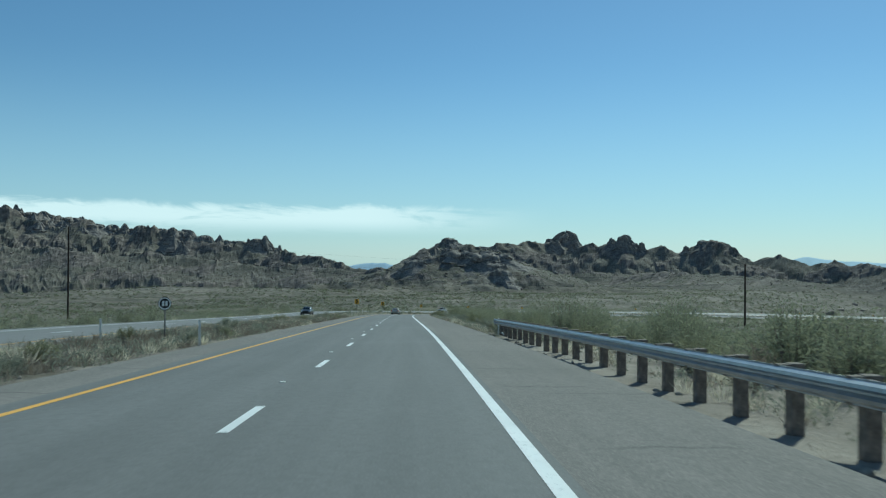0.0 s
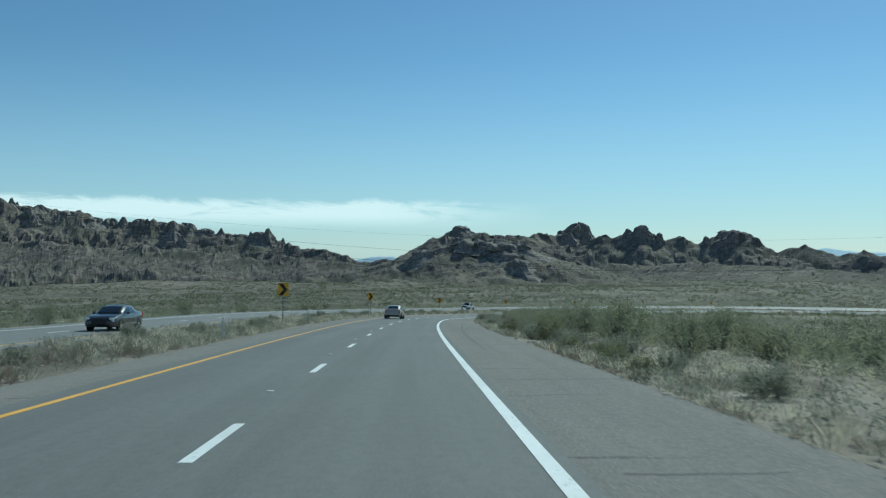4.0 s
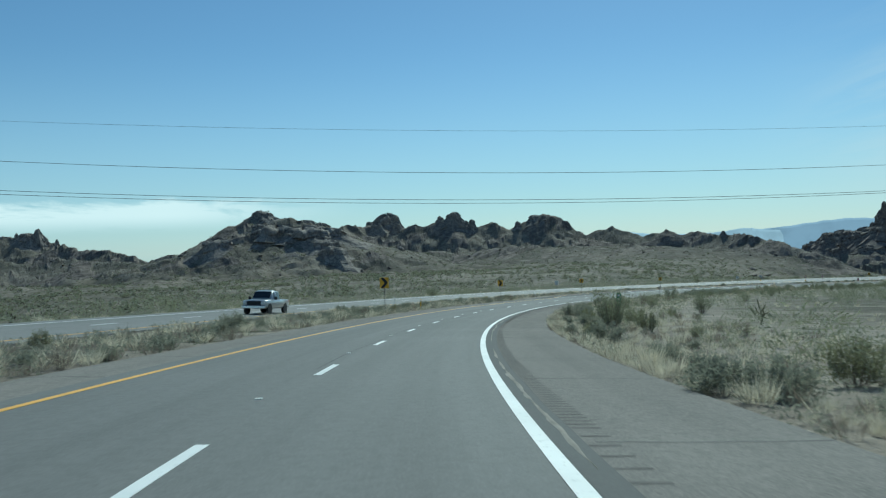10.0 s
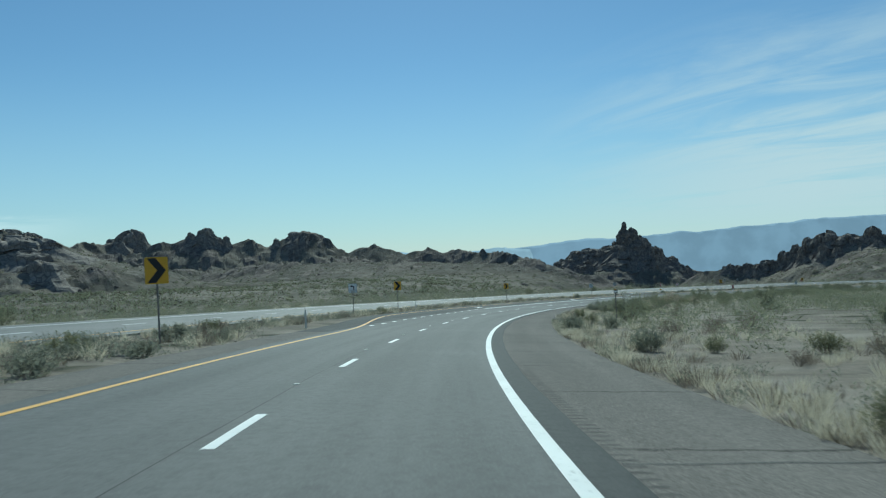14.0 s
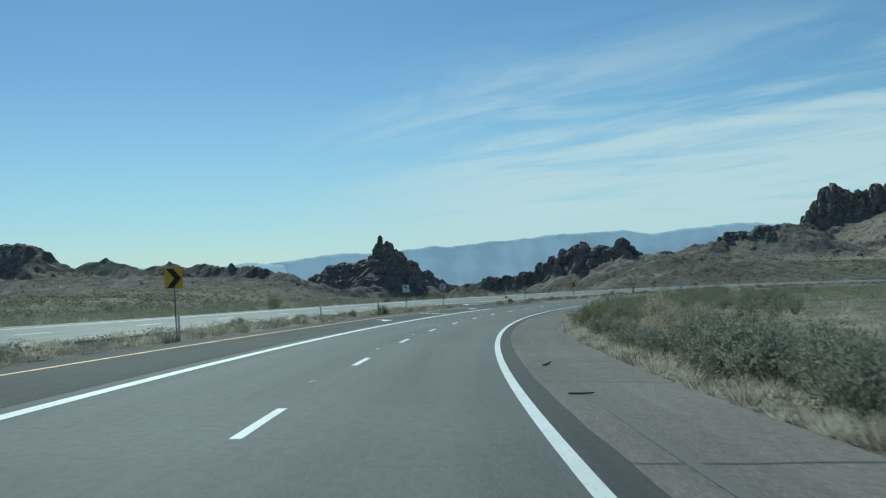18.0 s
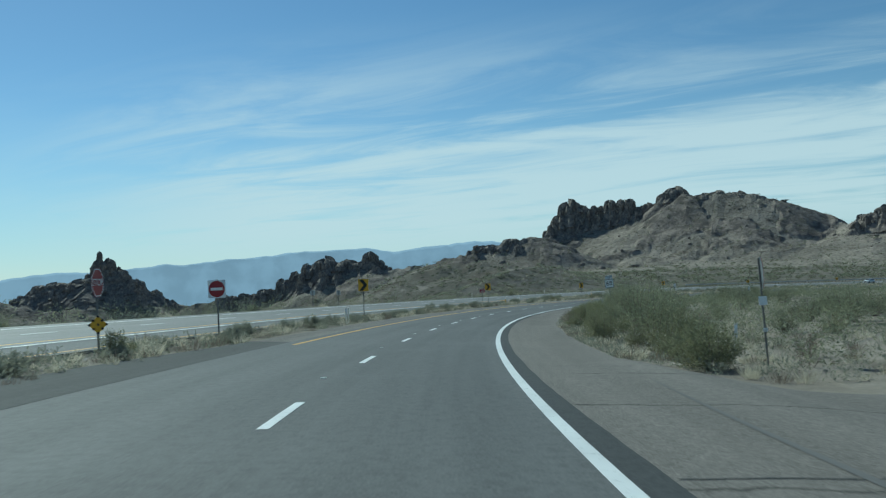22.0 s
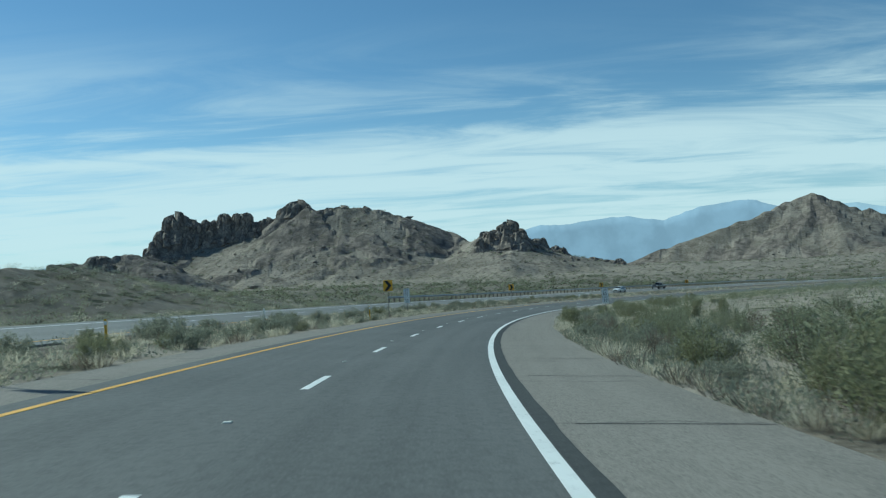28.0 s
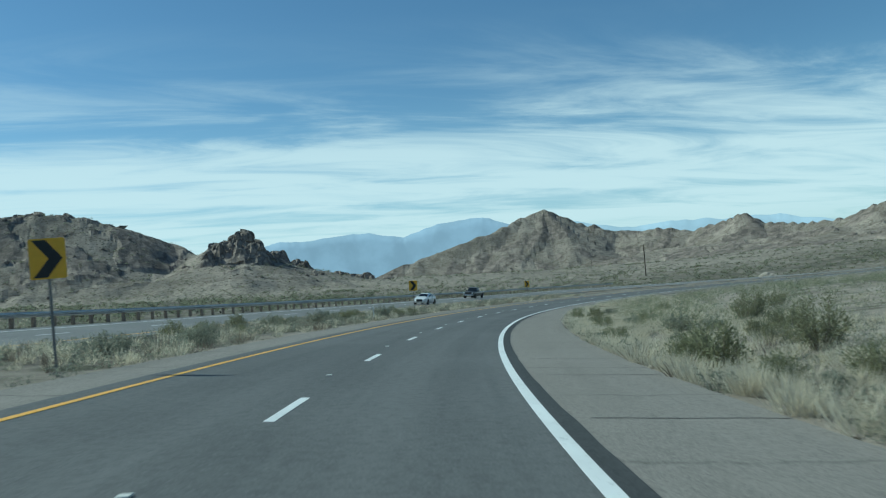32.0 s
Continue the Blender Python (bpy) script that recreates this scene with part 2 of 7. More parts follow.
def rock_material(name, dark, light):
    m = Mat(name, 0.92, spec=0.15)
    v = m.coords()
    a = m.noise(v, 0.09, 9, 0.7, 0.8)
    b = m.noise(m.coords(scale=(1, 1, 0.35)), 0.5, 6, 0.65, 0.5)
    crack = m.voro(m.coords(scale=(1, 1, 0.55)), 0.16, "DISTANCE_TO_EDGE")
    c = m.mix(m.ramp(a, 0.35, 0.68), dark, light)
    c = m.mix(m.math("MULTIPLY", m.ramp(b, 0.52, 0.35), 0.45), c, tuple(x * 0.6 for x in dark))
    c = m.mix(m.math("MULTIPLY", m.ramp(b, 0.58, 0.72), 0.5), c, tuple(x * 1.35 for x in light))
    c = m.mix(m.math("MULTIPLY", m.ramp(crack, 0.07, 0.01), 0.6), c, tuple(x * 0.4 for x in dark))
    m.colour(c).bump(m.math("ADD", a, m.math("MULTIPLY", b, 0.6)), 0.5, 1.2)
    return m.mat


def asphalt_material(name, dark, light, rough=0.75, cracks=0.0, spec=0.22):
    """u runs along the road and v across it, in metres."""
    m = Mat(name, rough, spec=spec)
    uv = m.coords("UV")
    long = m.noise(m.coords("UV", (0.025, 0.9, 1)), 1.0, 5, 0.6)
    blot = m.noise(uv, 0.12, 5, 0.6)
    grit = m.noise(uv, 26.0, 3, 0.7)
    coarse = m.noise(uv, 5.0, 5, 0.75)
    c = m.mix(m.ramp(long, 0.30, 0.70), dark, light)
    c = m.mix(m.math("MULTIPLY", m.ramp(blot, 0.45, 0.75), 0.35), c, tuple(x * 1.5 for x in light))
    c = m.mix(m.math("MULTIPLY", m.ramp(grit, 0.35, 0.75), 0.45), c, tuple(min(1, x * 1.9) for x in light))
    c = m.mix(m.math("MULTIPLY", m.ramp(coarse, 0.42, 0.66), 0.32), c, tuple(x * 0.55 for x in dark))
    if cracks:
        sep = m.t.nodes.new("ShaderNodeSeparateXYZ")
        m.link(uv, sep.inputs[0])
        wob = m.math("MULTIPLY", m.noise(uv, 0.8, 4), 0.9)
        n = m.math("ABSOLUTE", m.math("SUBTRACT", m.math("FRACT", m.math("MULTIPLY", m.math("ADD", sep.outputs[0], wob), cracks)), 0.5))
        line = m.math("MULTIPLY", m.ramp(n, 0.012, 0.005), m.ramp(m.noise(uv, 0.11, 2), 0.40, 0.46))
        c = m.mix(m.math("MULTIPLY", line, 0.7), c, (0.02, 0.019, 0.018))
        pale = m.math("MULTIPLY", m.ramp(m.noise(m.coords("UV", (0.25, 1.2, 1)), 1.0, 6, 0.7), 0.52, 0.70), 0.35)
        c = m.mix(pale, c, (0.27, 0.242, 0.212))
        c = m.mix(m.math("MULTIPLY", m.ramp(sep.outputs[0], 640.0, 720.0), 0.32), c, (0.36, 0.33, 0.295))
        # loose chippings of light and dark stone
        chip = m.voro(uv, 44.0, out="Color")
        tone = m.t.nodes.new("ShaderNodeSeparateColor")
        m.link(chip, tone.inputs[0])
        c = m.mix(m.math("MULTIPLY", m.ramp(tone.outputs[0], 0.70, 0.86), 0.5), c, (0.34, 0.307, 0.27))
        c = m.mix(m.math("MULTIPLY", m.ramp(tone.outputs[1], 0.72, 0.88), 0.4), c, (0.070, 0.065, 0.060))
    # the first stretch is older and paler
    first = m.t.nodes.new("ShaderNodeSeparateXYZ")
    m.link(uv, first.inputs[0])
    c = m.mix(m.math("MULTIPLY", m.ramp(first.outputs[0], 340.0, 250.0), 0.22), c, (0.30, 0.29, 0.275))
    m.colour(c).bump(grit, 0.35, 0.006)
    return m.mat


def paint_material(name, colour, worn=(0.14, 0.14, 0.135), amount=0.5):
    m = Mat(name, 0.6, spec=0.4)
    v = m.coords()
    chips = m.math("MULTIPLY", m.ramp(m.noise(v, 9.0, 6, 0.7), 0.56, 0.70), amount)
    c = m.mix(m.ramp(m.noise(v, 0.6, 4), 0.3, 0.8), colour, tuple(x * 0.86 for x in colour))
    m.colour(m.mix(chips, c, worn))
    return m.mat


def plain(name, colour, rough=0.5, metal=0.0, spec=0.4, vary=0.12, scale=6.0):
    m = Mat(name, rough, metal, colour, spec)
    n = m.noise(m.coords(), scale, 4, 0.6)
    m.colour(m.mix(m.ramp(n, 0.25, 0.75), tuple(x * (1 - vary) for x in colour), tuple(min(1, x * (1 + vary)) for x in colour)))
    return m.mat


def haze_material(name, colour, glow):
    """Far ranges seen through tens of kilometres of air: a plain backdrop, its haze painted as a glow."""
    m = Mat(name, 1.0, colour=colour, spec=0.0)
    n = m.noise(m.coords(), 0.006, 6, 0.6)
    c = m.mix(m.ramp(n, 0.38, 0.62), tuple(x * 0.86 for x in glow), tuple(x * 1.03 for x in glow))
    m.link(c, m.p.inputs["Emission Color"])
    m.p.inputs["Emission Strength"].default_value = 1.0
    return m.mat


GROUND = ground_material()
ROCK = rock_material("dark_rock", (0.160, 0.137, 0.120), (0.345, 0.288, 0.242))
GREY_ROCK = rock_material("grey_rock", (0.178, 0.159, 0.143), (0.375, 0.328, 0.285))
ASPHALT = asphalt_material("lane_asphalt", (0.084, 0.084, 0.082), (0.132, 0.131, 0.127), 0.78)
OLD_ASPHALT = asphalt_material("shoulder_asphalt", (0.138, 0.125, 0.112), (0.200, 0.181, 0.162), 0.95, 0.17, 0.12)
BAY_ASPHALT = asphalt_material("bay_asphalt", (0.058, 0.057, 0.055), (0.090, 0.088, 0.084), 0.85, spec=0.15)
SEALED_EDGE = asphalt_material("sealed_edge", (0.046, 0.047, 0.047), (0.072, 0.072, 0.071), 0.8, spec=0.15)
FAR_ASPHALT = asphalt_material("opposite_asphalt", (0.13, 0.125, 0.118), (0.19, 0.183, 0.172), 0.7)
WHITE_PAINT = paint_material("white_road_paint", (0.80, 0.80, 0.78))
YELLOW_PAINT = paint_material("yellow_road_paint", (0.78, 0.42, 0.06))
# far air put into the ranges as a glowing blue, not lit by the sun
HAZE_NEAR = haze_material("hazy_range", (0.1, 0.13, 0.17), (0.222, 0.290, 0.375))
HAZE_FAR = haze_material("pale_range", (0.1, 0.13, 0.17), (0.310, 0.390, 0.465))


def part(name, bm, material, parent=None, label="", smooth=False):
    """One bmesh as one mesh object, under a thing where one is given."""
    me = bpy.data.meshes.new(name)
    bm.to_mesh(me)
    bm.free()
    me.materials.append(material)
    me.polygons.foreach_set("use_smooth", [smooth] * len(me.polygons))
    ob = new(name, me)
    if parent:
        ob.parent = parent
    return tagged(ob, label)


def grid_mesh(name, verts, rows, cols, material, smooth=True, close=False):
    """A sheet from a rows x cols array of points."""
    i = np.arange(rows - 1)[:, None] * cols
    j = np.arange(cols - 1 + (1 if close else 0))[None, :]
    k = (j + 1) % cols
    faces = np.stack([i + j, i + k, i + cols + k, i + cols + j], -1).reshape(-1, 4)
    me = bpy.data.meshes.new(name)
    me.vertices.add(rows * cols)
    me.vertices.foreach_set("co", np.asarray(verts, np.float32).reshape(-1))
    me.loops.add(faces.size)
    me.loops.foreach_set("vertex_index", faces.astype(np.int32).reshape(-1))
    me.polygons.add(len(faces))
    me.polygons.foreach_set("loop_start", (np.arange(len(faces)) * 4).astype(np.int32))
    me.update(calc_edges=True)
    me.polygons.foreach_set("use_smooth", np.full(len(faces), smooth, bool))
    me.materials.append(material)
    return new(name, me)


# ---- the road's line: bearing, height and crossfall every 50 m ----
HEAD = [0.45, -0.17, -0.51, 0.31, 4.25, 11.57, 20.34, 29.1, 37.88, 46.82, 55.74, 64.53, 73.51, 82.52, 91.35, 100.16, 108.97, 117.79, 126.6, 135.4, 144.2, 152.0, 157.0, 159.0, 160.0, 160.0]
LEVEL = [0.01, -2.82, -5.82, -8.89, -12.17, -15.81, -19.23, -22.3, -25.12, -27.75, -30.24, -32.48, -34.55, -36.46, -38.31, -40.14, -41.94, -43.69, -45.34, -46.84, -48.14, -49.34, -50.34, -51.14, -51.84, -52.34]
FALL = [0.0, 0.1, 0.1, 0.1, 1.2, 2.1, 2.3, 2.3, 2.4, 2.5, 2.6, 2.8, 3.0, 3.2, 3.5, 3.9, 4.2, 4.2, 4.2, 4.0, 3.5, 2.5, 1.5, 0.5, 0.0, 0.0]


def smooth_curve(x, knots, step=50.0):
    """A smooth curve through knots set at even steps."""
    k = np.asarray(knots, float)
    slope = np.gradient(k)
    x = np.asarray(x, float) / step
    i = np.clip(np.floor(x).astype(int), 0, len(k) - 2)
    f = x - i
    g = np.clip(f, 0, 1)
    y = (2 * g**3 - 3 * g**2 + 1) * k[i] + (g**3 - 2 * g**2 + g) * slope[i] + (3 * g**2 - 2 * g**3) * k[i + 1] + (g**3 - g**2) * slope[i + 1]
    return y + np.where(f < 0, f * slope[0], 0) + np.where(f > 1, (f - 1) * slope[-1], 0)


RS = np.arange(-80, 1251, 1.0)
_h = np.radians(smooth_curve(RS, HEAD))
_h = np.where(RS < 0, np.radians(HEAD[0]), _h)
RH = _h
_dx, _dy = np.sin(_h), np.cos(_h)
RX = np.concatenate([[0], np.cumsum((_dx[1:] + _dx[:-1]) / 2)])
RY = np.concatenate([[0], np.cumsum((_dy[1:] + _dy[:-1]) / 2)])
RX += -0.32 - np.interp(0, RS, RX)
RY += 0.01 - np.interp(0, RS, RY)
RZ = smooth_curve(RS, LEVEL)
RB = np.radians(smooth_curve(RS, FALL))


def road_at(s, d, up=0.0):
    """Points d metres to the right of the driven line at s metres along it."""
    s, d = np.broadcast_arrays(np.asarray(s, float), np.asarray(d, float))
    x, y, z, h, b = (np.interp(s, RS, a) for a in (RX, RY, RZ, RH, RB))
    return np.stack([x + d * np.cos(h), y - d * np.sin(h), z - np.clip(d, -27, 8) * np.tan(b) + up], -1)


def road_pose(s, d, turn=0.0, up=0.0):
    """A pose on the ground beside the road, y pointing along it."""
    x, y = road_at(s, d)[:2]
    return pose(float(x), float(y), float(height(x, y)) + up, 0, 0, -math.degrees(float(np.interp(s, RS, RH))) + turn)


# ---- the lie of the land ----


def lattice(ix, iy, seed):
    n = (ix * 374761393 + iy * 668265263 + seed * 974634541) & 0xFFFFFFFF
    n = ((n ^ (n >> 13)) * 1274126177) & 0xFFFFFFFF
    return ((n ^ (n >> 16)) & 0xFFFF) / 32767.5 - 1.0


def rough(x, y, size, octaves=4, seed=0, ridged=False):
    """Layered value noise in -1..1 with lumps of the given size in metres."""
    total, amp, norm = 0.0, 1.0, 0.0
    for o in range(octaves):
        u, v = x / size + 17.3 * o, y / size - 9.1 * o
        iu, iv = np.floor(u).astype(np.int64), np.floor(v).astype(np.int64)
        fu, fv = u - iu, v - iv
        fu, fv = fu * fu * (3 - 2 * fu), fv * fv * (3 - 2 * fv)
        a = lattice(iu, iv, seed + o) * (1 - fu) + lattice(iu + 1, iv, seed + o) * fu
        b = lattice(iu, iv + 1, seed + o) * (1 - fu) + lattice(iu + 1, iv + 1, seed + o) * fu
        n = a * (1 - fv) + b * fv
        total = total + amp * (1 - 2 * np.abs(n) if ridged else n)
        norm, amp, size = norm + amp, amp * 0.5, size * 0.5
    return total / norm


# crests of the hills: places along each one (x, y, height), and how wide the flanks spread for their height
RIDGES = [
    (2.4, [(-1642, 2883, 195), (-1414, 3007, 160), (-1301, 3009, 140), (-1167, 3008, 122), (-1012, 3002, 94), (-835, 2986, 82), (-667, 2963, 57), (-562, 2944, 42), (-503, 2932, 40), (-445, 2887, 16), (-291, 2758, 3), (-158, 2631, -35), (-57, 2635, -60)]),
    (3.6, [(-1500, 2200, 40), (-1000, 2150, 22), (-600, 2050, -2), (-250, 1950, -22), (-60, 1800, -36)]),
    (3.0, [(-83, 1408, -26), (-22, 1352, -16), (24, 1265, 2), (58, 1191, 21), (98, 1170, 14), (121, 1157, 9), (138, 1151, -2), (184, 1143, -20), (249, 1129, -36), (330, 1080, -44)]),
    (2.2, [(330, 3420, 48), (424, 3447, 59), (571, 3576, 55), (699, 3623, 72), (800, 3500, 50)]),
    (2.4, [(420, 2640, 16), (560, 2590, 30), (668, 2556, 40), (744, 2532, 36), (826, 2504, 36), (903, 2474, 50), (955, 2434, 19), (1003, 2395, 0), (1064, 2341, 11), (1114, 2295, -11), (1160, 2251, -10), (1198, 2213, -24), (1225, 2184, -17), (1261, 2080, -25), (1290, 1977, -35), (1314, 1858, -56)]),
    (4.0, [(200, 1760, -34), (454, 1700, -30), (531, 1441, -24), (570, 1188, -29), (641, 1124, -37), (692, 1074, -54)]),
    (2.2, [(1676, 2285, -62), (1712, 2254, -36), (1761, 2210, -34), (1810, 2164, -14), (1854, 2121, -40), (1896, 2077, -78), (1957, 2010, -100)]),
    (2.6, [(1028, 1207, -64), (1051, 1178, -58), (1079, 1123, -54), (1096, 1085, -42), (1111, 1047, -29), (1131, 992, -24), (1149, 953, -27), (1162, 921, -26), (1177, 883, -13), (1195, 830, -5), (1211, 780, -3), (1302, 850, 0), (1394, 829, 1)]),
    (2.5, [(1394, 829, 1), (1444, 810, 22), (1445, 748, 28), (1442, 687, 36), (1439, 644, 52), (1435, 586, 55), (1430, 543, 54), (1429, 502, 37), (1427, 451, 13), (1362, 415, 1), (1296, 384, 6), (1328, 350, -5), (1359, 315, -17)]),
    (3.2, [(1296, 384, 4), (1295, 341, -10), (1293, 307, -24), (1289, 272, -34), (1281, 224, -42), (1267, 165, -52)]),
    (2.1, [(2353, -54, -41), (2348, -171, 0), (2354, -344, 45), (2348, -473, 91), (2343, -526, 110), (2317, -555, 90), (2278, -597, 57), (2228, -647, 32), (2145, -724, 35), (2062, -777, 22), (2002, -812, 36), (1968, -830, 48), (1925, -850, 22), (1826, -892, 14), (1746, -920, 13), (1677, -941, 42), (1616, -992, 37), (1500, -1100, 30)]),
    (7.0, [(1900, -560, -25), (1650, -640, -20), (1300, -700, -10), (1000, -820, 0)]),
    (3.0, [(625, 660, -27), (623, 629, -28), (611, 605, -30), (588, 577, -35)]),
]
FAR_LEVEL = -46.0
VALLEY = (184.0, 477.0, -33.0)
# a scrubby knoll close outside the bend
RIDGES.append((3.5, [(*(float(c) for c in road_at(s, d)[:2]), z) for s, d, z in ((735, -58, -39.8), (755, -59, -38.0), (775, -60, -35.4), (795, -66, -32.6), (815, -72, -31.7), (860, -92, -36.0))]))


def step01(a, lo, hi):
    f = np.clip((a - lo) / (hi - lo), 0, 1)
    return f * f * (3 - 2 * f)


def nearest_road(x, y):
    """Station, sideways place and distance of the nearest point of the road, for arrays."""
    s = np.full(x.shape, 0.0)
    best = np.full(x.shape, 1e12)
    for i in range(0, len(RS), 8):
        q = (x - RX[i]) ** 2 + (y - RY[i]) ** 2
        hit = q < best
        best[hit], s[hit] = q[hit], i
    i = s.astype(int)
    along = (x - RX[i]) * np.sin(RH[i]) + (y - RY[i]) * np.cos(RH[i])
    st = np.clip(RS[i] + along, RS[0], RS[-1])
    px, py, h = np.interp(st, RS, RX), np.interp(st, RS, RY), np.interp(st, RS, RH)
    d = (x - px) * np.cos(h) - (y - py) * np.sin(h)
    return st, d, np.sqrt((x - px) ** 2 + (y - py) ** 2)


def height(x, y):
    """Height of the ground at x, y (numbers or arrays)."""
    return terrain(x, y)[0]


def terrain(x, y):
    """Height of the ground, how far a place belongs to a hillside (0 to 1) and how far bare rock breaks out of it."""
    shape = np.shape(x)
    x, y = np.atleast_1d(np.asarray(x, float)).ravel(), np.atleast_1d(np.asarray(y, float)).ravel()
    num, den = np.full(x.shape, 1.3e-4 * FAR_LEVEL), np.full(x.shape, 1.3e-4)
    for i in range(0, len(RS), 25):
        w = 1 / ((x - RX[i]) ** 2 + (y - RY[i]) ** 2 + 300)
        num += w * RZ[i]
        den += w
    base = num / den
    st, d, dist = nearest_road(x, y)
    far = step01(dist, 30, 500)
    base = base - 0.05 * np.maximum(dist - 650, 0)
    base = base + rough(x, y, 260, 5, 3) * 9 * far + rough(x, y, 22, 4, 5) * (0.45 + 1.3 * far)
    # a wash that falls away to the north-east between the hills
    ax, ay = x - VALLEY[0], y - VALLEY[1]
    run, off = 0.760 * ax + 0.650 * ay, 0.650 * ax - 0.760 * ay
    floor = VALLEY[2] - 0.064 * run + rough(x, y, 60, 3, 15) * 2
    wash = np.exp(-((off + 10) / (75 + 0.10 * np.maximum(run, 0))) ** 2) * step01(run, 90, 170)
    base = base + np.minimum(floor - base, 0) * np.clip(wash * 1.6, 0, 1)
    # a shallow basin inside the end of the bend
    base = base - 12 * np.exp(-((x - 900) ** 2 + (y - 130) ** 2) / (2 * 210.0**2))
    # hills
    wx, wy = x + rough(x, y, 160, 3, 11) * 30, y + rough(x, y, 160, 3, 12) * 30
    cut = rough(x, y, 120, 5, 21, True)
    crag = rough(x, y, 34, 4, 31, True)
    nub = rough(x, y, 19, 3, 37, True)
    ledge = rough(x, y, 58, 5, 45) + 0.25 * crag
    break_out = step01(ledge, 0.10, 0.24) * (0.55 + 0.9 * np.clip(ledge, 0, 1))
    out = base.copy()
    hill, crop = np.zeros(x.shape), np.zeros(x.shape)
    for spread, crest in RIDGES:
        smooth = {2.1: 0.2, 2.5: 0.45, 3.2: 0.5}.get(spread, 1.0)
        rocky = {2.4: 1.0, 3.0: 0.5}.get(spread, 0.0) if crest[0][1] > 1000 else {2.5: 0.45, 3.2: 0.45}.get(spread, 0.0)
        c = np.array(crest, float)
        reach = min(900.0, spread * (c[:, 2].max() + 150) + 80)
        lo, hi = c[:, :2].min(0) - reach, c[:, :2].max(0) + reach
        near = np.where((x > lo[0]) & (x < hi[0]) & (y > lo[1]) & (y < hi[1]))[0]
        if not len(near):
            continue
        nx, ny, bb = wx[near], wy[near], base[near]
        best, along, drop = np.full(len(near), -1e9), np.zeros(len(near)), np.zeros(len(near))
        gone = 0.0
        for a, b in zip(c[:-1], c[1:]):
            v = b - a
            run = math.hypot(v[0], v[1])
            f = np.clip(((nx - a[0]) * v[0] + (ny - a[1]) * v[1]) / run**2, 0, 1)
            top = a[2] + f * v[2]
            away = np.hypot(nx - a[0] - f * v[0], ny - a[1] - f * v[1])
            tall = np.maximum(top - bb, 1.0)
            u = np.clip(away / (spread * tall + 15) * (1 + smooth * (0.34 * cut[near] + 0.20 * crag[near])), 0, 1)
            up = tall * (1 - u) ** (1.25 if smooth > 0.3 else 1.6)
            hit = up > best
            best = np.where(hit, up, best)
            along = np.where(hit, gone + f * run, along)
            drop = np.where(hit, u, drop)
            gone += run
        # gullies that run down the flanks, ledges and knuckles of rock
        rise = best
        rill = rough(along + 12 * cut[near], drop * 22, 34, 4, 51, True)
        flank = step01(rise, 2, 25)
        rise = rise * (1 + 0.16 * smooth * cut[near] * step01(rise, 0, 40) + 0.13 * rill * drop * (1 - drop) - 0.01)
        rise = rise + flank * (crag[near] * 2.8 - 1.4 + nub[near] * 1.5 - 0.6 + (3.6 + 5 * rocky) * break_out[near] * step01(rise, 6, 26) - 1.0 - 2 * rocky) * (0.5 + 0.5 * smooth)
        out[near] = np.maximum(out[near], bb + np.maximum(rise, 0))
        hill[near] = np.maximum(hill[near], step01(rise, 1, 12))
        crop[near] = np.maximum(crop[near], np.clip(break_out[near] + 0.30 * rocky * step01(rise, 15, 60), 0, 1) * step01(rise, 5, 22))
    # the graded strip that carries both carriageways
    cross = np.interp(st, RS, RZ) - np.clip(d, -27, 8) * np.tan(np.interp(st, RS, RB))
    ditch = -0.06 * step01(d, -14.6, -12.6) * step01(-d, 7.4, 9.0)
    paved = ((d > -7.85) & (d < 4.7)) | ((d > -24.6) & (d < -14.4))
    shape_z = cross + np.where(paved, -0.11, -0.04 + ditch + rough(x, y, 2.2, 3, 41) * 0.06)
    keep = step01(d, 6.0, 34.0) + step01(-d, 26.5, 60.0)
    inside = (dist < 90) & (st > RS[0] + 1) & (st < RS[-1] - 1)
    verge = cross - 0.14 * step01(d, 4.8, 7.0) - 0.3 * step01(-d, 25, 28)
    blend = np.where((d > 4.7) | (d < -24.6), verge - 0.05 + rough(x, y, 3.0, 3, 41) * 0.10, shape_z)
    k = np.clip(keep, 0, 1)
    out = np.where(inside, blend * (1 - k) + out * k, out)
    hill, crop = np.where(inside, hill * k, hill), np.where(inside, crop * k, crop)
    return (out.reshape(shape), hill, crop) if shape else (float(out[0]), hill, crop)


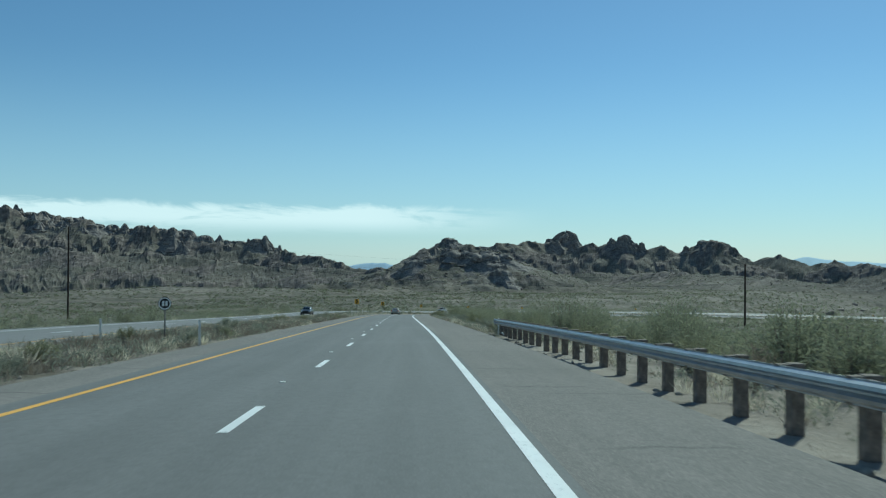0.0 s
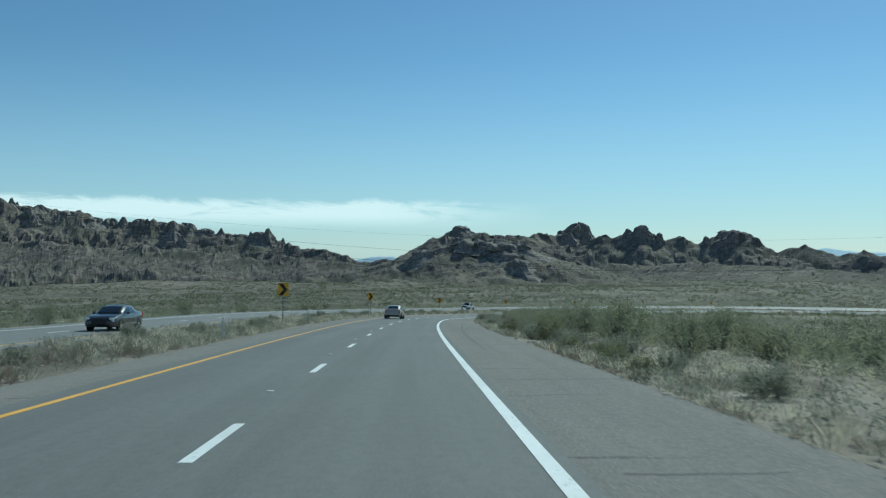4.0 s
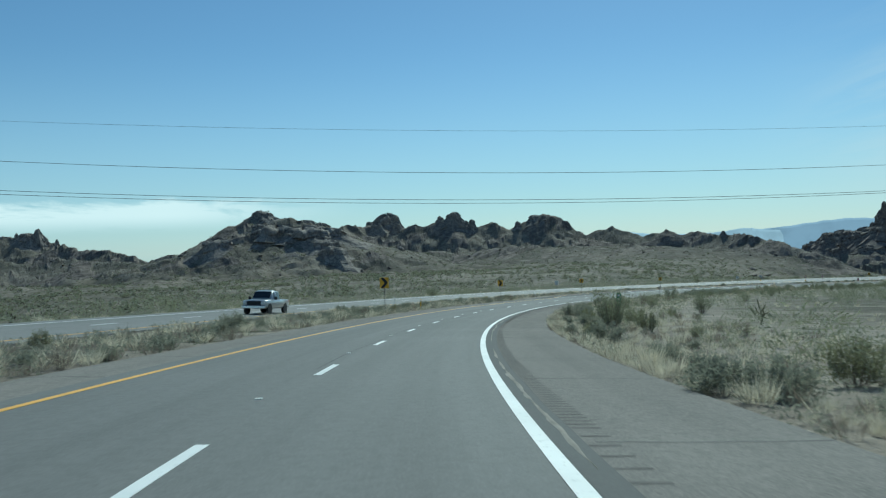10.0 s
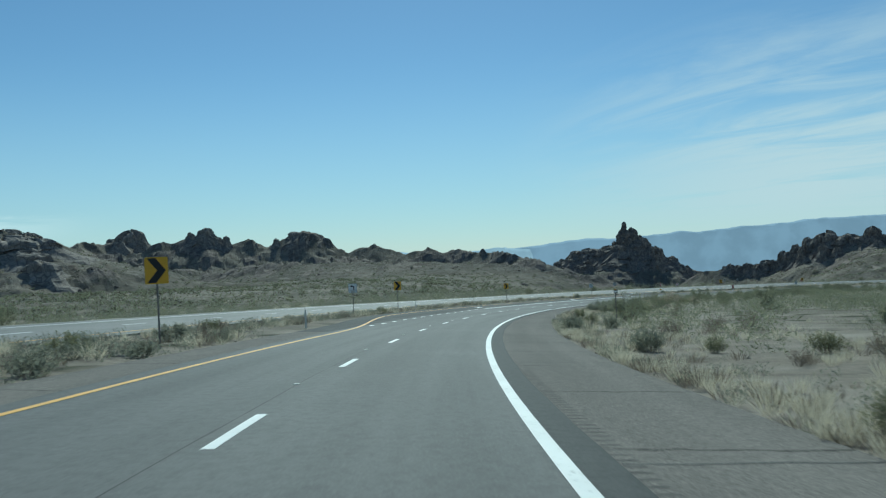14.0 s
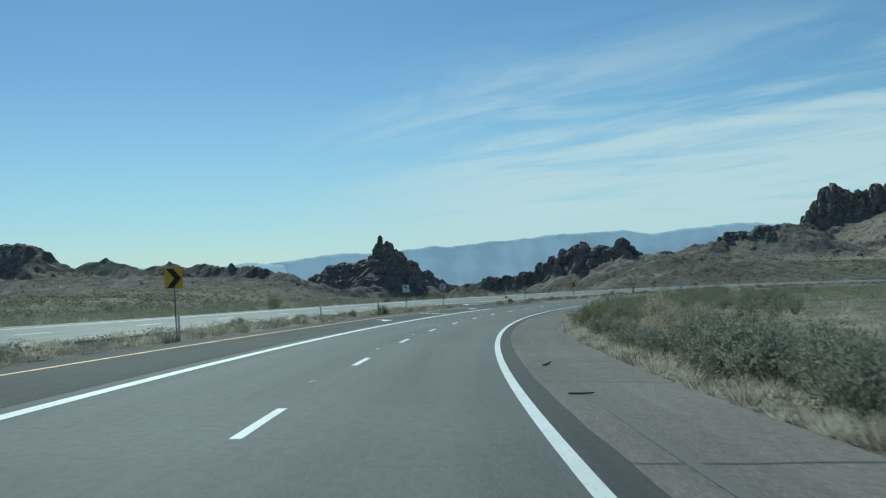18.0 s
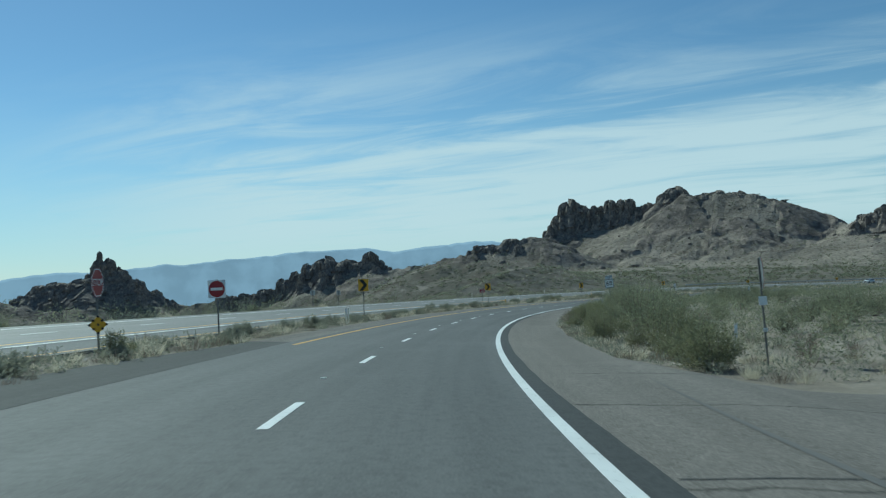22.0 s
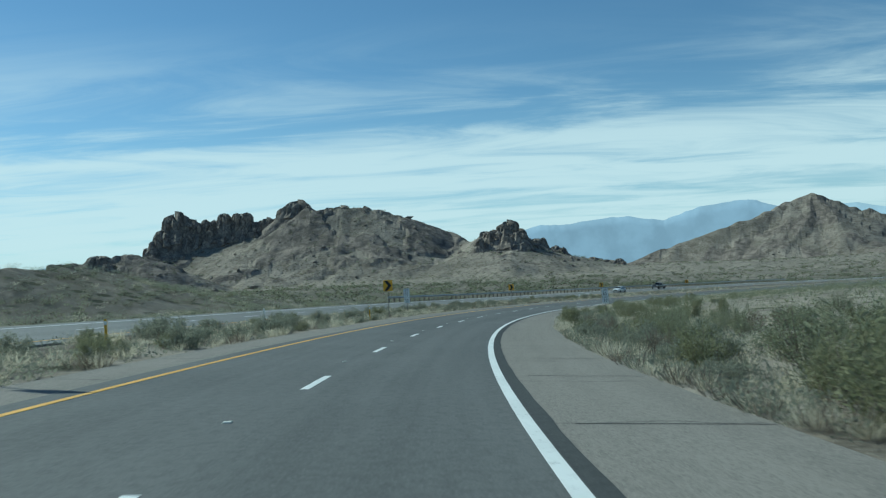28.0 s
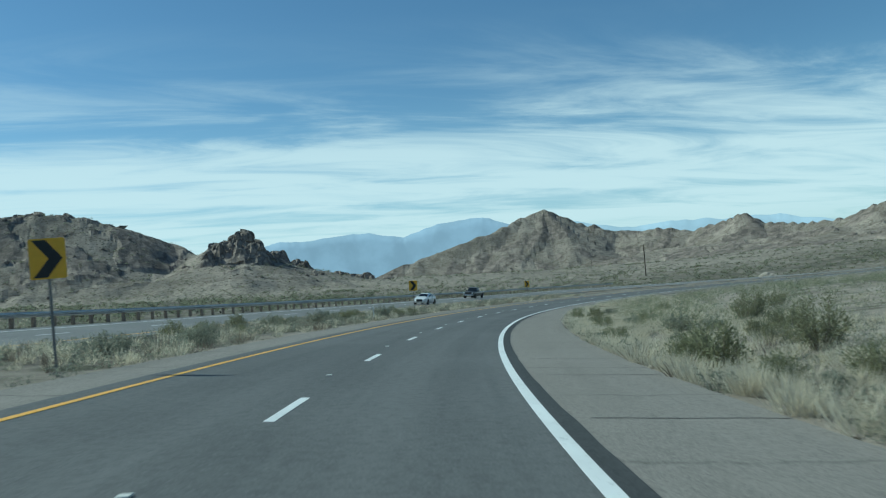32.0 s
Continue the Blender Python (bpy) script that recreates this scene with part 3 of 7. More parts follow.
def build_ground():
    cx, cy = 328.0, 187.0
    r = np.concatenate([np.arange(0, 250, 12), np.arange(250, 305, 4), np.arange(305, 395, 1.0), np.arange(395, 440, 2.0), np.arange(440, 760, 5), np.arange(760, 1500, 6.5), np.arange(1500, 2700, 15), np.arange(2700, 3500, 13), np.arange(3500, 4850, 75)])
    a = np.concatenate([np.linspace(-125, -42, 200, endpoint=False), np.linspace(-42, 128, 1250, endpoint=False), np.linspace(128, 145, 50, endpoint=False), np.linspace(145, 235, 60, endpoint=False)])
    rr, aa = np.meshgrid(r, np.radians(a), indexing="ij")
    x, y = cx + rr * np.sin(aa), cy + rr * np.cos(aa)
    z, hill, crop = terrain(x, y)
    ob = grid_mesh("ground", np.stack([x, y, z], -1), len(r), len(a), GROUND, close=True)
    # how much of the soil is hidden by low plants: bare beside the road and on the pale eastern hill
    st, d, dist = nearest_road(x.ravel(), y.ravel())
    away = np.where(d > 0, dist - 6, dist - 26)
    cover = step01(away + rough(x.ravel(), y.ravel(), 26, 4, 61) * 22, 2, 34)
    cover = np.maximum(cover, 0.62 * step01(-d, 8.3, 9.2) * step01(d, -14.6, -13.8))
    pale = np.maximum(step01(x.ravel(), 880, 1150) * step01(-y.ravel(), -1020, -880), step01(st, 670, 720) * (d > 0) * 0.9 * step01(-dist, -130, -50))
    cover = np.clip(cover * (1 - 0.62 * pale) * (0.9 + 0.5 * rough(x.ravel(), y.ravel(), 90, 4, 62)), 0, 1)
    ob.data.attributes.new("plant_cover", "FLOAT", "POINT").data.foreach_set("value", cover.astype(np.float32))
    # broken rock on the hills takes hard edges, the flats stay smooth
    first = np.empty(len(ob.data.polygons), np.int32)
    ob.data.polygons.foreach_get("loop_start", first)
    corner = np.empty(len(ob.data.loops), np.int32)
    ob.data.loops.foreach_get("vertex_index", corner)
    ob.data.polygons.foreach_set("use_smooth", hill.ravel()[corner[first]] < 0.5)
    for name, values in (("hillside", hill), ("outcrop", crop)):
        ob.data.attributes.new(name, "FLOAT", "POINT").data.foreach_set("value", values.astype(np.float32))
    return tagged(ob, "dry stony desert ground rising into brown scrubby hills", "ground", kind="structure")


build_ground()


def far_range(crest, foot, material, depth, seed):
    """A far mountain range as a rough wedge that stands on the plain."""
    c = np.array(crest, float)
    n = 520
    run = np.concatenate([[0], np.cumsum(np.hypot(*np.diff(c[:, :2], axis=0).T))])
    q = np.linspace(0, run[-1], n)
    x, y, z = (np.interp(q, run, c[:, i]) for i in range(3))
    z = z + rough(q, q * 0 + seed, 150, 6, seed) * 15
    tx, ty = np.gradient(x), np.gradient(y)
    ln = np.hypot(tx, ty)
    nx, ny = -ty / ln, tx / ln
    rows = []
    for f, g in ((-1, 0), (-0.66, 0.28), (-0.36, 0.60), (-0.12, 0.90), (0, 1), (0.3, 0.6), (1, 0)):
        wob = rough(q, q * 0 + 50 * f, 60, 3, seed + 5) * 30 * (1 - abs(f)) * (1 if f else 0)
        rows.append(np.stack([x + nx * depth * f, y + ny * depth * f, foot + (z - foot) * g + wob * 0.3 * g], -1))
    ob = grid_mesh("mountain_range", np.stack(rows), len(rows), n, material)
    return tagged(ob, "hazy blue mountain range far across the valley", "mountains", kind="structure")


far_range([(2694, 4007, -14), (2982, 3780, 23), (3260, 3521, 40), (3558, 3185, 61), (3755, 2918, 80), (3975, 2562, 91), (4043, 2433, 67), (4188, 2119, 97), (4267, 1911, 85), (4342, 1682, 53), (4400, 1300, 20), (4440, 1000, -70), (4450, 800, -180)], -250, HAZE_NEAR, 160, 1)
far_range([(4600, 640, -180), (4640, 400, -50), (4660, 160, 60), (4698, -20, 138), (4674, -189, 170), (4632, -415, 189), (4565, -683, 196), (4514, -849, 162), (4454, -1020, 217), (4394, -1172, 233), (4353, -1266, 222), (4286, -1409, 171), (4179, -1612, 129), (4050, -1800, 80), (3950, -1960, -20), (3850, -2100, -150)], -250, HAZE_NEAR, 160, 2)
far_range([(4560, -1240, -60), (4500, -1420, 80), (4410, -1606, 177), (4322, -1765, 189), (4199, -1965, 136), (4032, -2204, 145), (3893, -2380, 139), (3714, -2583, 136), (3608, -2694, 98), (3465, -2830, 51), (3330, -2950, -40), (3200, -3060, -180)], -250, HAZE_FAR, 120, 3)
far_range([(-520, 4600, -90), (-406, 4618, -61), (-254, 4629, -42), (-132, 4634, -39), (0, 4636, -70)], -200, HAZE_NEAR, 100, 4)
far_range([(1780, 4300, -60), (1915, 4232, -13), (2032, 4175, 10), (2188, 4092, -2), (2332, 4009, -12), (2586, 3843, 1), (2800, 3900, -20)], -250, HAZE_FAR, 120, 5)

# ---- crags: rounded rock towers that stand on the crests (x, y, top, half width) ----
CRAGS = {
    "spire_range": [(-1395, 3008, 179, 22), (-1301, 3009, 154, 43), (-1234, 3009, 135, 32), (-1167, 3008, 138, 32), (-1012, 3002, 113, 26), (-929, 2995, 109, 12), (-835, 2986, 99, 51), (-776, 2979, 93, 25), (-667, 2963, 74, 20), (-618, 2954, 55, 15), (-562, 2944, 62, 16), (-503, 2932, 73, 23), (-463, 2939, 32, 14)],
    "near_hill": [(58, 1191, 23, 15), (80, 1180, 19, 17), (100, 1170, 17, 17), (118, 1160, 13, 13), (70, 1152, 9, 34), (96, 1142, 8, 36), (118, 1134, 2, 28)],
    "round_butte": [(698, 3677, 118, 69), (629, 3690, 87, 22)],
    "square_butte": [(668, 2556, 75, 27), (696, 2548, 50, 17), (646, 2562, 54, 17)],
    "flat_butte": [(894, 2477, 57, 29), (926, 2465, 52, 20)],
    "thumb_butte": [(1812, 2163, 57, 10), (1806, 2169, 33, 17), (1829, 2146, 35, 24), (1846, 2128, 8, 26), (1819, 2156, 10, 49), (1780, 2193, -14, 32), (1737, 2232, -21, 35), (1706, 2260, -31, 26), (1790, 2150, -8, 40), (1840, 2105, -22, 42), (1876, 2085, -48, 30), (1745, 2200, -34, 38), (1856, 2119, -25, 16), (1869, 2106, -43, 14), (1896, 2077, -71, 26), (1921, 2051, -75, 16)],
    "low_crag": [(1057, 1167, -52, 8), (1068, 1145, -52, 8), (1079, 1123, -47, 10), (1089, 1102, -35, 6), (1097, 1083, -28, 10), (1103, 1068, -17, 10), (1111, 1047, -9, 17), (1121, 1021, -15, 14), (1131, 992, -6, 11), (1136, 980, -17, 7), (1168, 907, -22, 7), (1185, 862, -4, 7), (1198, 820, 2, 12), (1206, 797, 0, 10)],
    "castle_crag": [(1302, 856, 4, 8), (1359, 840, 5, 12), (1406, 824, 26, 7), (1444, 807, 63, 16), (1424, 817, 41, 12), (1445, 787, 54, 11), (1445, 765, 54, 8), (1445, 742, 60, 9), (1445, 726, 60, 7), (1444, 711, 60, 7), (1443, 686, 51, 9), (1441, 662, 64, 9), (1439, 643, 73, 15), (1438, 627, 60, 9), (1435, 586, 60, 13), (1431, 555, 57, 10)],
    "knob_crag": [(1296, 383, 20, 15), (1297, 400, 10, 10), (1313, 366, 11, 12), (1344, 332, -1, 6), (1358, 316, -12, 8), (1322, 313, -15, 6), (1312, 279, -29, 8), (1302, 250, -33, 9), (1294, 227, -39, 6)],
}


def tower(parent, x, y, top, half, seed, material, fine=True, sharp=0.0):
    """One lumpy, creased rock tower with ledges, spreading at its foot into the slope."""
    rings, segs = (34, 46) if fine else (16, 22)
    foot = height(x, y) - max(5, half * 0.8)
    tall = max(top - foot, half * 0.9)
    f = np.linspace(0, 1, rings)[:, None] ** 0.9
    a = np.linspace(0, 2 * np.pi, segs, endpoint=False)[None, :]
    crown = 0.82 * np.clip(1 - (np.maximum(f - 0.72, 0) / 0.28) ** 3, 0.0, 1) ** 0.42
    profile = np.where(f < 0.72, 0.82 + 1.45 * np.maximum(1 - f / 0.72, 0) ** 1.3, crown)
    profile = profile * (1 - sharp) + sharp * (0.10 + 1.9 * (1 - f) ** 1.15)
    profile[-1] = 0.04
    ca, sa = np.cos(a), np.sin(a)
    steps = max(1.5, tall / half)
    u, v = ca * 1.9 + seed * 7.7, sa * 1.9 + f * steps * 0.4
    bulge = -rough(u, v, 1.0, 4, seed, True)
    joint = -rough(ca * 3.4 + seed * 3.1, sa * 3.4 + f * 0.5, 1.0, 2, seed + 9, True)
    ledge = rough(f * steps * 2.2 + 0 * a, ca * 0.6 + seed, 1.0, 3, seed + 4)
    # blocks between upright and level joints
    count = 7 + seed % 5
    sector = np.floor(a / (2 * np.pi) * count + 0.5 * rough(f * 3.0 + 0 * a, 0 * f + seed, 1.0, 2, seed + 2)).astype(np.int64) % count
    level = np.floor(f * steps * 1.6 + lattice(sector, sector * 0 + 3, seed)).astype(np.int64)
    block = lattice(sector, level, seed + 1)
    radius = half * profile * (1 + 0.24 * bulge + 0.18 * joint + 0.04 * ledge + 0.11 * block * step01(f, 0.0, 0.12))
    ground = height(x + radius[0] * ca[0], y + radius[0] * sa[0]) - 2.5
    drop = np.minimum(ground - foot, 0.0)[None, :] * (1 - f) ** 1.5
    uneven = min(1.0, 2.2 * half / tall)
    z = foot + drop + tall * f * (1 + uneven * (0.17 * rough(ca * 2.6 + seed, sa * 2.6, 1.0, 4, seed + 3) - 0.05 + 0.05 * lattice(sector, sector * 0, seed + 6)) * step01(f, 0.3, 0.9))
    ob = grid_mesh("rock_tower", np.stack([x + radius * ca, y + radius * sa, z + 0 * a], -1), rings, segs, material, smooth=False, close=True)
    ob.parent = parent
    return ob


def build_crags():
    rng = random.Random(7)
    for n, (name, towers) in enumerate(CRAGS.items()):
        butte = new("rock_" + name, None)
        stone = GREY_ROCK if name in ("spire_range", "round_butte", "square_butte", "flat_butte", "near_hill") else ROCK
        sharp = {"spire_range": 0.75, "castle_crag": 0.04, "low_crag": 0.10}.get(name, 0.0)
        wide = {"castle_crag": 1.6, "low_crag": 1.3, "spire_range": 0.9}.get(name, 1.0)
        tagged(butte, "dark weathered volcanic rock towers on a hill crest", "rock outcrop", "rock outcrops on the hills")
        for i, (x, y, top, half) in enumerate(towers):
            tower(butte, x, y, top, half * wide, 10 * n + i, stone, True, sharp)
            if i and name != "near_hill":
                px, py, ptop, phalf = towers[i - 1]
                gap = math.hypot(x - px, y - py)
                if gap < 4.5 * (half + phalf):
                    for k in range(max(2, int(gap / (0.6 * (half + phalf))))):
                        f = rng.uniform(0.3, 0.7)
                        bx, by = px + (x - px) * f + rng.uniform(-0.3, 0.3) * half, py + (y - py) * f + rng.uniform(-0.3, 0.3) * half
                        g = height(bx, by)
                        lo = min(top, ptop)
                        if lo - g > 3:
                            tower(butte, bx, by, g + (lo - g) * rng.uniform(0.72, 0.97), (half + phalf) * rng.uniform(0.5, 0.85), 900 + 30 * n + i + 7 * k, stone)
            for k in range(2 if name == "near_hill" else 6):
                a, q = rng.uniform(0, 6.28), half * rng.uniform(0.8, 2.6)
                bx, by = x + q * math.cos(a), y + q * math.sin(a)
                g = height(bx, by)
                if top - g > half * 0.5:
                    tower(butte, bx, by, g + (top - g) * rng.uniform(0.18, 0.78) * (1.15 - 0.2 * q / half), half * rng.uniform(0.28, 0.72), 500 + 70 * n + 7 * i + k, stone, False, sharp)


build_crags()

# ---- carriageways ----


def strip(name, s0, s1, edges, material, up=0.0, skirt=0.35, step=2.0, parent=None):
    """A paved strip from s0 to s1 between the sideways places in edges, with edges that drop into the ground."""
    s = np.arange(s0, s1 + step * 0.5, step)
    s[-1] = s1
    cols = [(edges[0], -skirt)] + [(e, 0.0) for e in edges] + [(edges[-1], -skirt)]
    p = np.stack([road_at(s, d, up + z) for d, z in cols], 1)
    ob = grid_mesh(name, p[:, ::-1], len(s), len(cols), material, smooth=False)
    uv = ob.data.uv_layers.new(name="road")
    us = np.repeat(s[:, None], len(cols), 1)
    vs = np.repeat(np.array([c[0] + c[1] for c in cols])[None, ::-1], len(s), 0)
    idx = np.empty(len(ob.data.loops), np.int32)
    ob.data.loops.foreach_get("vertex_index", idx)
    uv.data.foreach_set("uv", np.stack([us.ravel()[idx], vs.ravel()[idx]], -1).astype(np.float32).ravel())
    if parent:
        ob.parent = parent
    return ob


# how far the white edge line stands from the driven line, station by station
EDGE_S = [0, 80, 140, 190, 340, 470, 520, 570, 610, 700, 820]
EDGE_D = [1.69, 1.66, 1.63, 1.57, 1.58, 1.60, 1.66, 1.63, 1.57, 1.57, 1.55]


def build_roads():
    road = strip("road", -78, 1240, [-6.3, -4.0, -2.1, 0.0, 1.0, 1.90], ASPHALT)
    tagged(road, "dark grey asphalt lanes of a divided highway in a long bend", "road", kind="structure")
    right = strip("road_shoulder", -78, 1240, [1.90, 3.4, 4.85], OLD_ASPHALT, up=-0.006)
    tagged(right, "worn lighter asphalt shoulder with transverse cracks", "road shoulder", kind="structure")
    left = strip("road_shoulder", -78, 1240, [-7.85, -7.2, -6.3], OLD_ASPHALT, up=-0.006)
    tagged(left, "narrow dusty inner shoulder beside the median", "road shoulder", kind="structure")
    other = strip("opposite_road", -78, 1240, [-24.7, -22.0, -19.4, -17.0, -14.4], FAR_ASPHALT, up=0.0)
    tagged(other, "pale sunlit asphalt of the opposite carriageway", "road", kind="structure")

    def line(name, s0, s1, d, w, mat, parent, label):
        ob = strip(name, s0, s1, [d - w / 2, d + w / 2], mat, up=0.006, skirt=0.004, parent=parent)
        return tagged(ob, label)

    es = np.arange(-78, 1240, 2.0)
    ed = np.interp(es, EDGE_S, EDGE_D)
    ed = np.convolve(np.pad(ed, 4, mode="edge"), np.ones(9) / 9, "valid")
    white = grid_mesh("edge_line", np.stack([road_at(es, ed + 0.095, 0.006), road_at(es, ed - 0.095, 0.006)], 1), len(es), 2, WHITE_PAINT, smooth=False)
    white.parent = road
    tagged(white, "solid white edge line")
    # dark sealed strip between the white line and the shoulder, fraying at its outer edge
    ss = np.arange(150, 1240, 0.5)
    inner = np.interp(ss, EDGE_S, EDGE_D) + 0.11
    outer = np.interp(ss, [540, 610, 690], [2.14, 2.00, 1.92]) + 0.030 * rough(ss, ss * 0, 1.6, 4, 14) + 0.03 * rough(ss, ss * 0, 18, 2, 15)
    outer = inner + (outer - inner) * step01(ss, 150, 330)
    seal = grid_mesh("sealed_edge", np.stack([road_at(ss, outer, 0.003), road_at(ss, inner, 0.003)], 1), len(ss), 2, SEALED_EDGE, smooth=False)
    uv = seal.data.uv_layers.new(name="road")
    idx = np.empty(len(seal.data.loops), np.int32)
    seal.data.loops.foreach_get("vertex_index", idx)
    uv.data.foreach_set("uv", np.stack([np.repeat(ss[:, None], 2, 1).ravel()[idx], np.stack([outer, inner], 1).ravel()[idx]], -1).astype(np.float32).ravel())
    seal.parent = road
    tagged(seal, "dark sealed strip outside the white line")
    line("edge_line", -78, 392, -5.72, 0.15, YELLOW_PAINT, road, "solid yellow edge line")
    line("edge_line", 578, 1240, -5.72, 0.15, YELLOW_PAINT, road, "solid yellow edge line")
    for d, w, mat, word in ((-15.6, 0.15, YELLOW_PAINT, "yellow"), (-23.1, 0.17, WHITE_PAINT, "white")):
        line("edge_line", -78, 1240, d, w, mat, other, "solid %s edge line" % word)
    s = 10.3 - 10.97 * 5
    while s < 1100:
        dash = strip("lane_dash", s, s + 2.74, [-2.18, -2.03], WHITE_PAINT, up=0.006, skirt=0.004, step=1.37, parent=road)
        if s > 0:
            strip("lane_dash", s + 3, s + 5.74, [-19.45, -19.30], WHITE_PAINT, up=0.006, skirt=0.004, step=1.37, parent=other)
        s += 10.97
    # left-turn bay
    bay = new("turn_lane", None)
    tagged(bay, "dark asphalt left-turn bay cut into the median", "turn lane", kind="structure")
    s0, s1, s2, s3 = 392, 425, 548, 580
    ss = np.arange(s0, s3 + 1, 2.0)
    left_edge = -7.85 - 2.55 * step01(ss, s0, s1) - 4.2 * step01(ss, s2 - 2, s2 + 4) + 6.0 * step01(ss, s2 + 12, s2 + 18) + 0.75 * step01(ss, s2 + 18, s3)
    cols = [(left_edge, -0.35), (left_edge, 0.004), (0 * ss - 6.29, 0.004), (0 * ss - 6.29, -0.05)]
    p = np.stack([road_at(ss, d, z) for d, z in cols[::-1]], 1)
    pave = grid_mesh("bay_paving", p, len(ss), 4, BAY_ASPHALT, smooth=False)
    pave.parent = bay
    uv = pave.data.uv_layers.new(name="road")
    idx = np.empty(len(pave.data.loops), np.int32)
    pave.data.loops.foreach_get("vertex_index", idx)
    uu, vv = np.repeat(ss[:, None], 4, 1), np.stack([c[0] for c in cols[::-1]], 1)
    uv.data.foreach_set("uv", np.stack([uu.ravel()[idx], vv.ravel()[idx]], -1).astype(np.float32).ravel())
    es = np.arange(s0, s2 + 1, 2.0)
    ed = -5.72 - 3.5 * step01(es, s0, s1)
    p = np.stack([road_at(es, ed + 0.075, 0.011), road_at(es, ed - 0.075, 0.011)], 1)
    yl = grid_mesh("edge_line", p, len(es), 2, YELLOW_PAINT, smooth=False)
    yl.parent = bay
    tagged(yl, "yellow edge line swinging out round the bay")
    q = 400.0
    while q < 446:
        strip("short_dash", q, q + 1.0, [-5.86, -5.66], WHITE_PAINT, up=0.007, skirt=0.004, step=1.0, parent=bay)
        q += 3.66
    sl = strip("bay_line", 449, 546, [-5.90, -5.62], WHITE_PAINT, up=0.007, skirt=0.004, parent=bay)
    tagged(sl, "broad solid white line along the bay")
    # the bay of the opposite carriageway, behind the crossing
    ss = np.arange(561, 693, 2.0)
    edge = -11.3 - 3.1 * step01(ss, 655, 692)
    p = np.stack([road_at(ss, edge, -0.3), road_at(ss, edge, 0.010), road_at(ss, 0 * ss - 14.42, 0.010), road_at(ss, 0 * ss - 14.42, -0.05)], 1)
    far_bay = grid_mesh("bay_paving", p, len(ss), 4, ASPHALT, smooth=False)
    uv = far_bay.data.uv_layers.new(name="road")
    idx = np.empty(len(far_bay.data.loops), np.int32)
    far_bay.data.loops.foreach_get("vertex_index", idx)
    uu, vv = np.repeat(ss[:, None], 4, 1), np.stack([edge, edge, 0 * ss - 14.42, 0 * ss - 14.42], 1)
    uv.data.foreach_set("uv", np.stack([uu.ravel()[idx], vv.ravel()[idx]], -1).astype(np.float32).ravel())
    far_bay.parent = other
    tagged(far_bay, "dark asphalt turn bay of the opposite carriageway")
    strip("bay_line", 572, 656, [-14.75, -14.52], WHITE_PAINT, up=0.014, skirt=0.004, parent=other)
    es = np.arange(561, 690, 2.0)
    ed = -11.75 - 3.3 * step01(es, 655, 690)
    yl = grid_mesh("edge_line", np.stack([road_at(es, ed + 0.07, 0.016), road_at(es, ed - 0.07, 0.016)], 1), len(es), 2, YELLOW_PAINT, smooth=False)
    yl.parent = other


build_roads()


def side_half(d):
    """Half the width of the side road, d metres to the right of the driven line: it flares where it meets the shoulder."""
    return 5.0 + 10.0 * np.exp(-np.maximum(np.asarray(d, float) - 4.8, 0) / 2.4)


def on_side_road(s, d, room=0.4):
    d = np.asarray(d, float)
    return (np.abs(np.asarray(s, float) - 558.0) < side_half(d) + room) & (d > 4.5) & (d < 46)


def build_side_road():
    d = np.concatenate([np.arange(4.70, 9, 0.3), np.arange(9, 45, 1.5)])
    f = np.linspace(-1, 1, 25)
    ss, dd = 558.0 + side_half(d)[:, None] * f[None, :], d[:, None] + 0 * f[None, :]
    p = road_at(ss, dd)
    land = height(p[..., 0], p[..., 1]) + 0.07 - 0.16 * np.abs(f[None, :]) ** 8
    join = step01(dd, 4.7, 7.5)
    p[..., 2] = (p[..., 2] - 0.012) * (1 - join) + np.maximum(land, p[..., 2] - 0.4) * join
    ob = grid_mesh("side_road", p, len(d), len(f), OLD_ASPHALT)
    uv = ob.data.uv_layers.new(name="road")
    idx = np.empty(len(ob.data.loops), np.int32)
    ob.data.loops.foreach_get("vertex_index", idx)
    uv.data.foreach_set("uv", np.stack([ss.ravel()[idx], dd.ravel()[idx]], -1).astype(np.float32).ravel())
    tagged(ob, "worn asphalt mouth of a side road flaring into the shoulder", "road", kind="structure")


build_side_road()

# ---- small mesh helpers ----


def raw_mesh(name, v, f, material):
    me = bpy.data.meshes.new(name)
    me.from_pydata([tuple(map(float, p)) for p in v], [], [tuple(map(int, q)) for q in f])
    me.materials.append(material)
    return me


def box(bm, x0, y0, z0, x1, y1, z1, bevel=0.0, m=None):
    """A box, bevelled where asked, into bm."""
    b = bmesh.new()
    bmesh.ops.create_cube(b, size=1.0)
    for v in b.verts:
        v.co = Vector(((x0 + x1) / 2 + v.co.x * (x1 - x0), (y0 + y1) / 2 + v.co.y * (y1 - y0), (z0 + z1) / 2 + v.co.z * (z1 - z0)))
    if bevel:
        bmesh.ops.bevel(b, geom=b.edges[:], offset=bevel, segments=2, affect="EDGES", profile=0.5)
    add_into(bm, b, m)


def add_into(bm, b, m=None):
    if m is not None:
        b.transform(m)
    keep = bpy.data.meshes.new("piece")
    b.to_mesh(keep)
    b.free()
    bm.from_mesh(keep)
    bpy.data.meshes.remove(keep)


def boxes(*dims, bevel=0.0):
    bm = bmesh.new()
    for d in dims:
        box(bm, *d, bevel=bevel)
    return bm


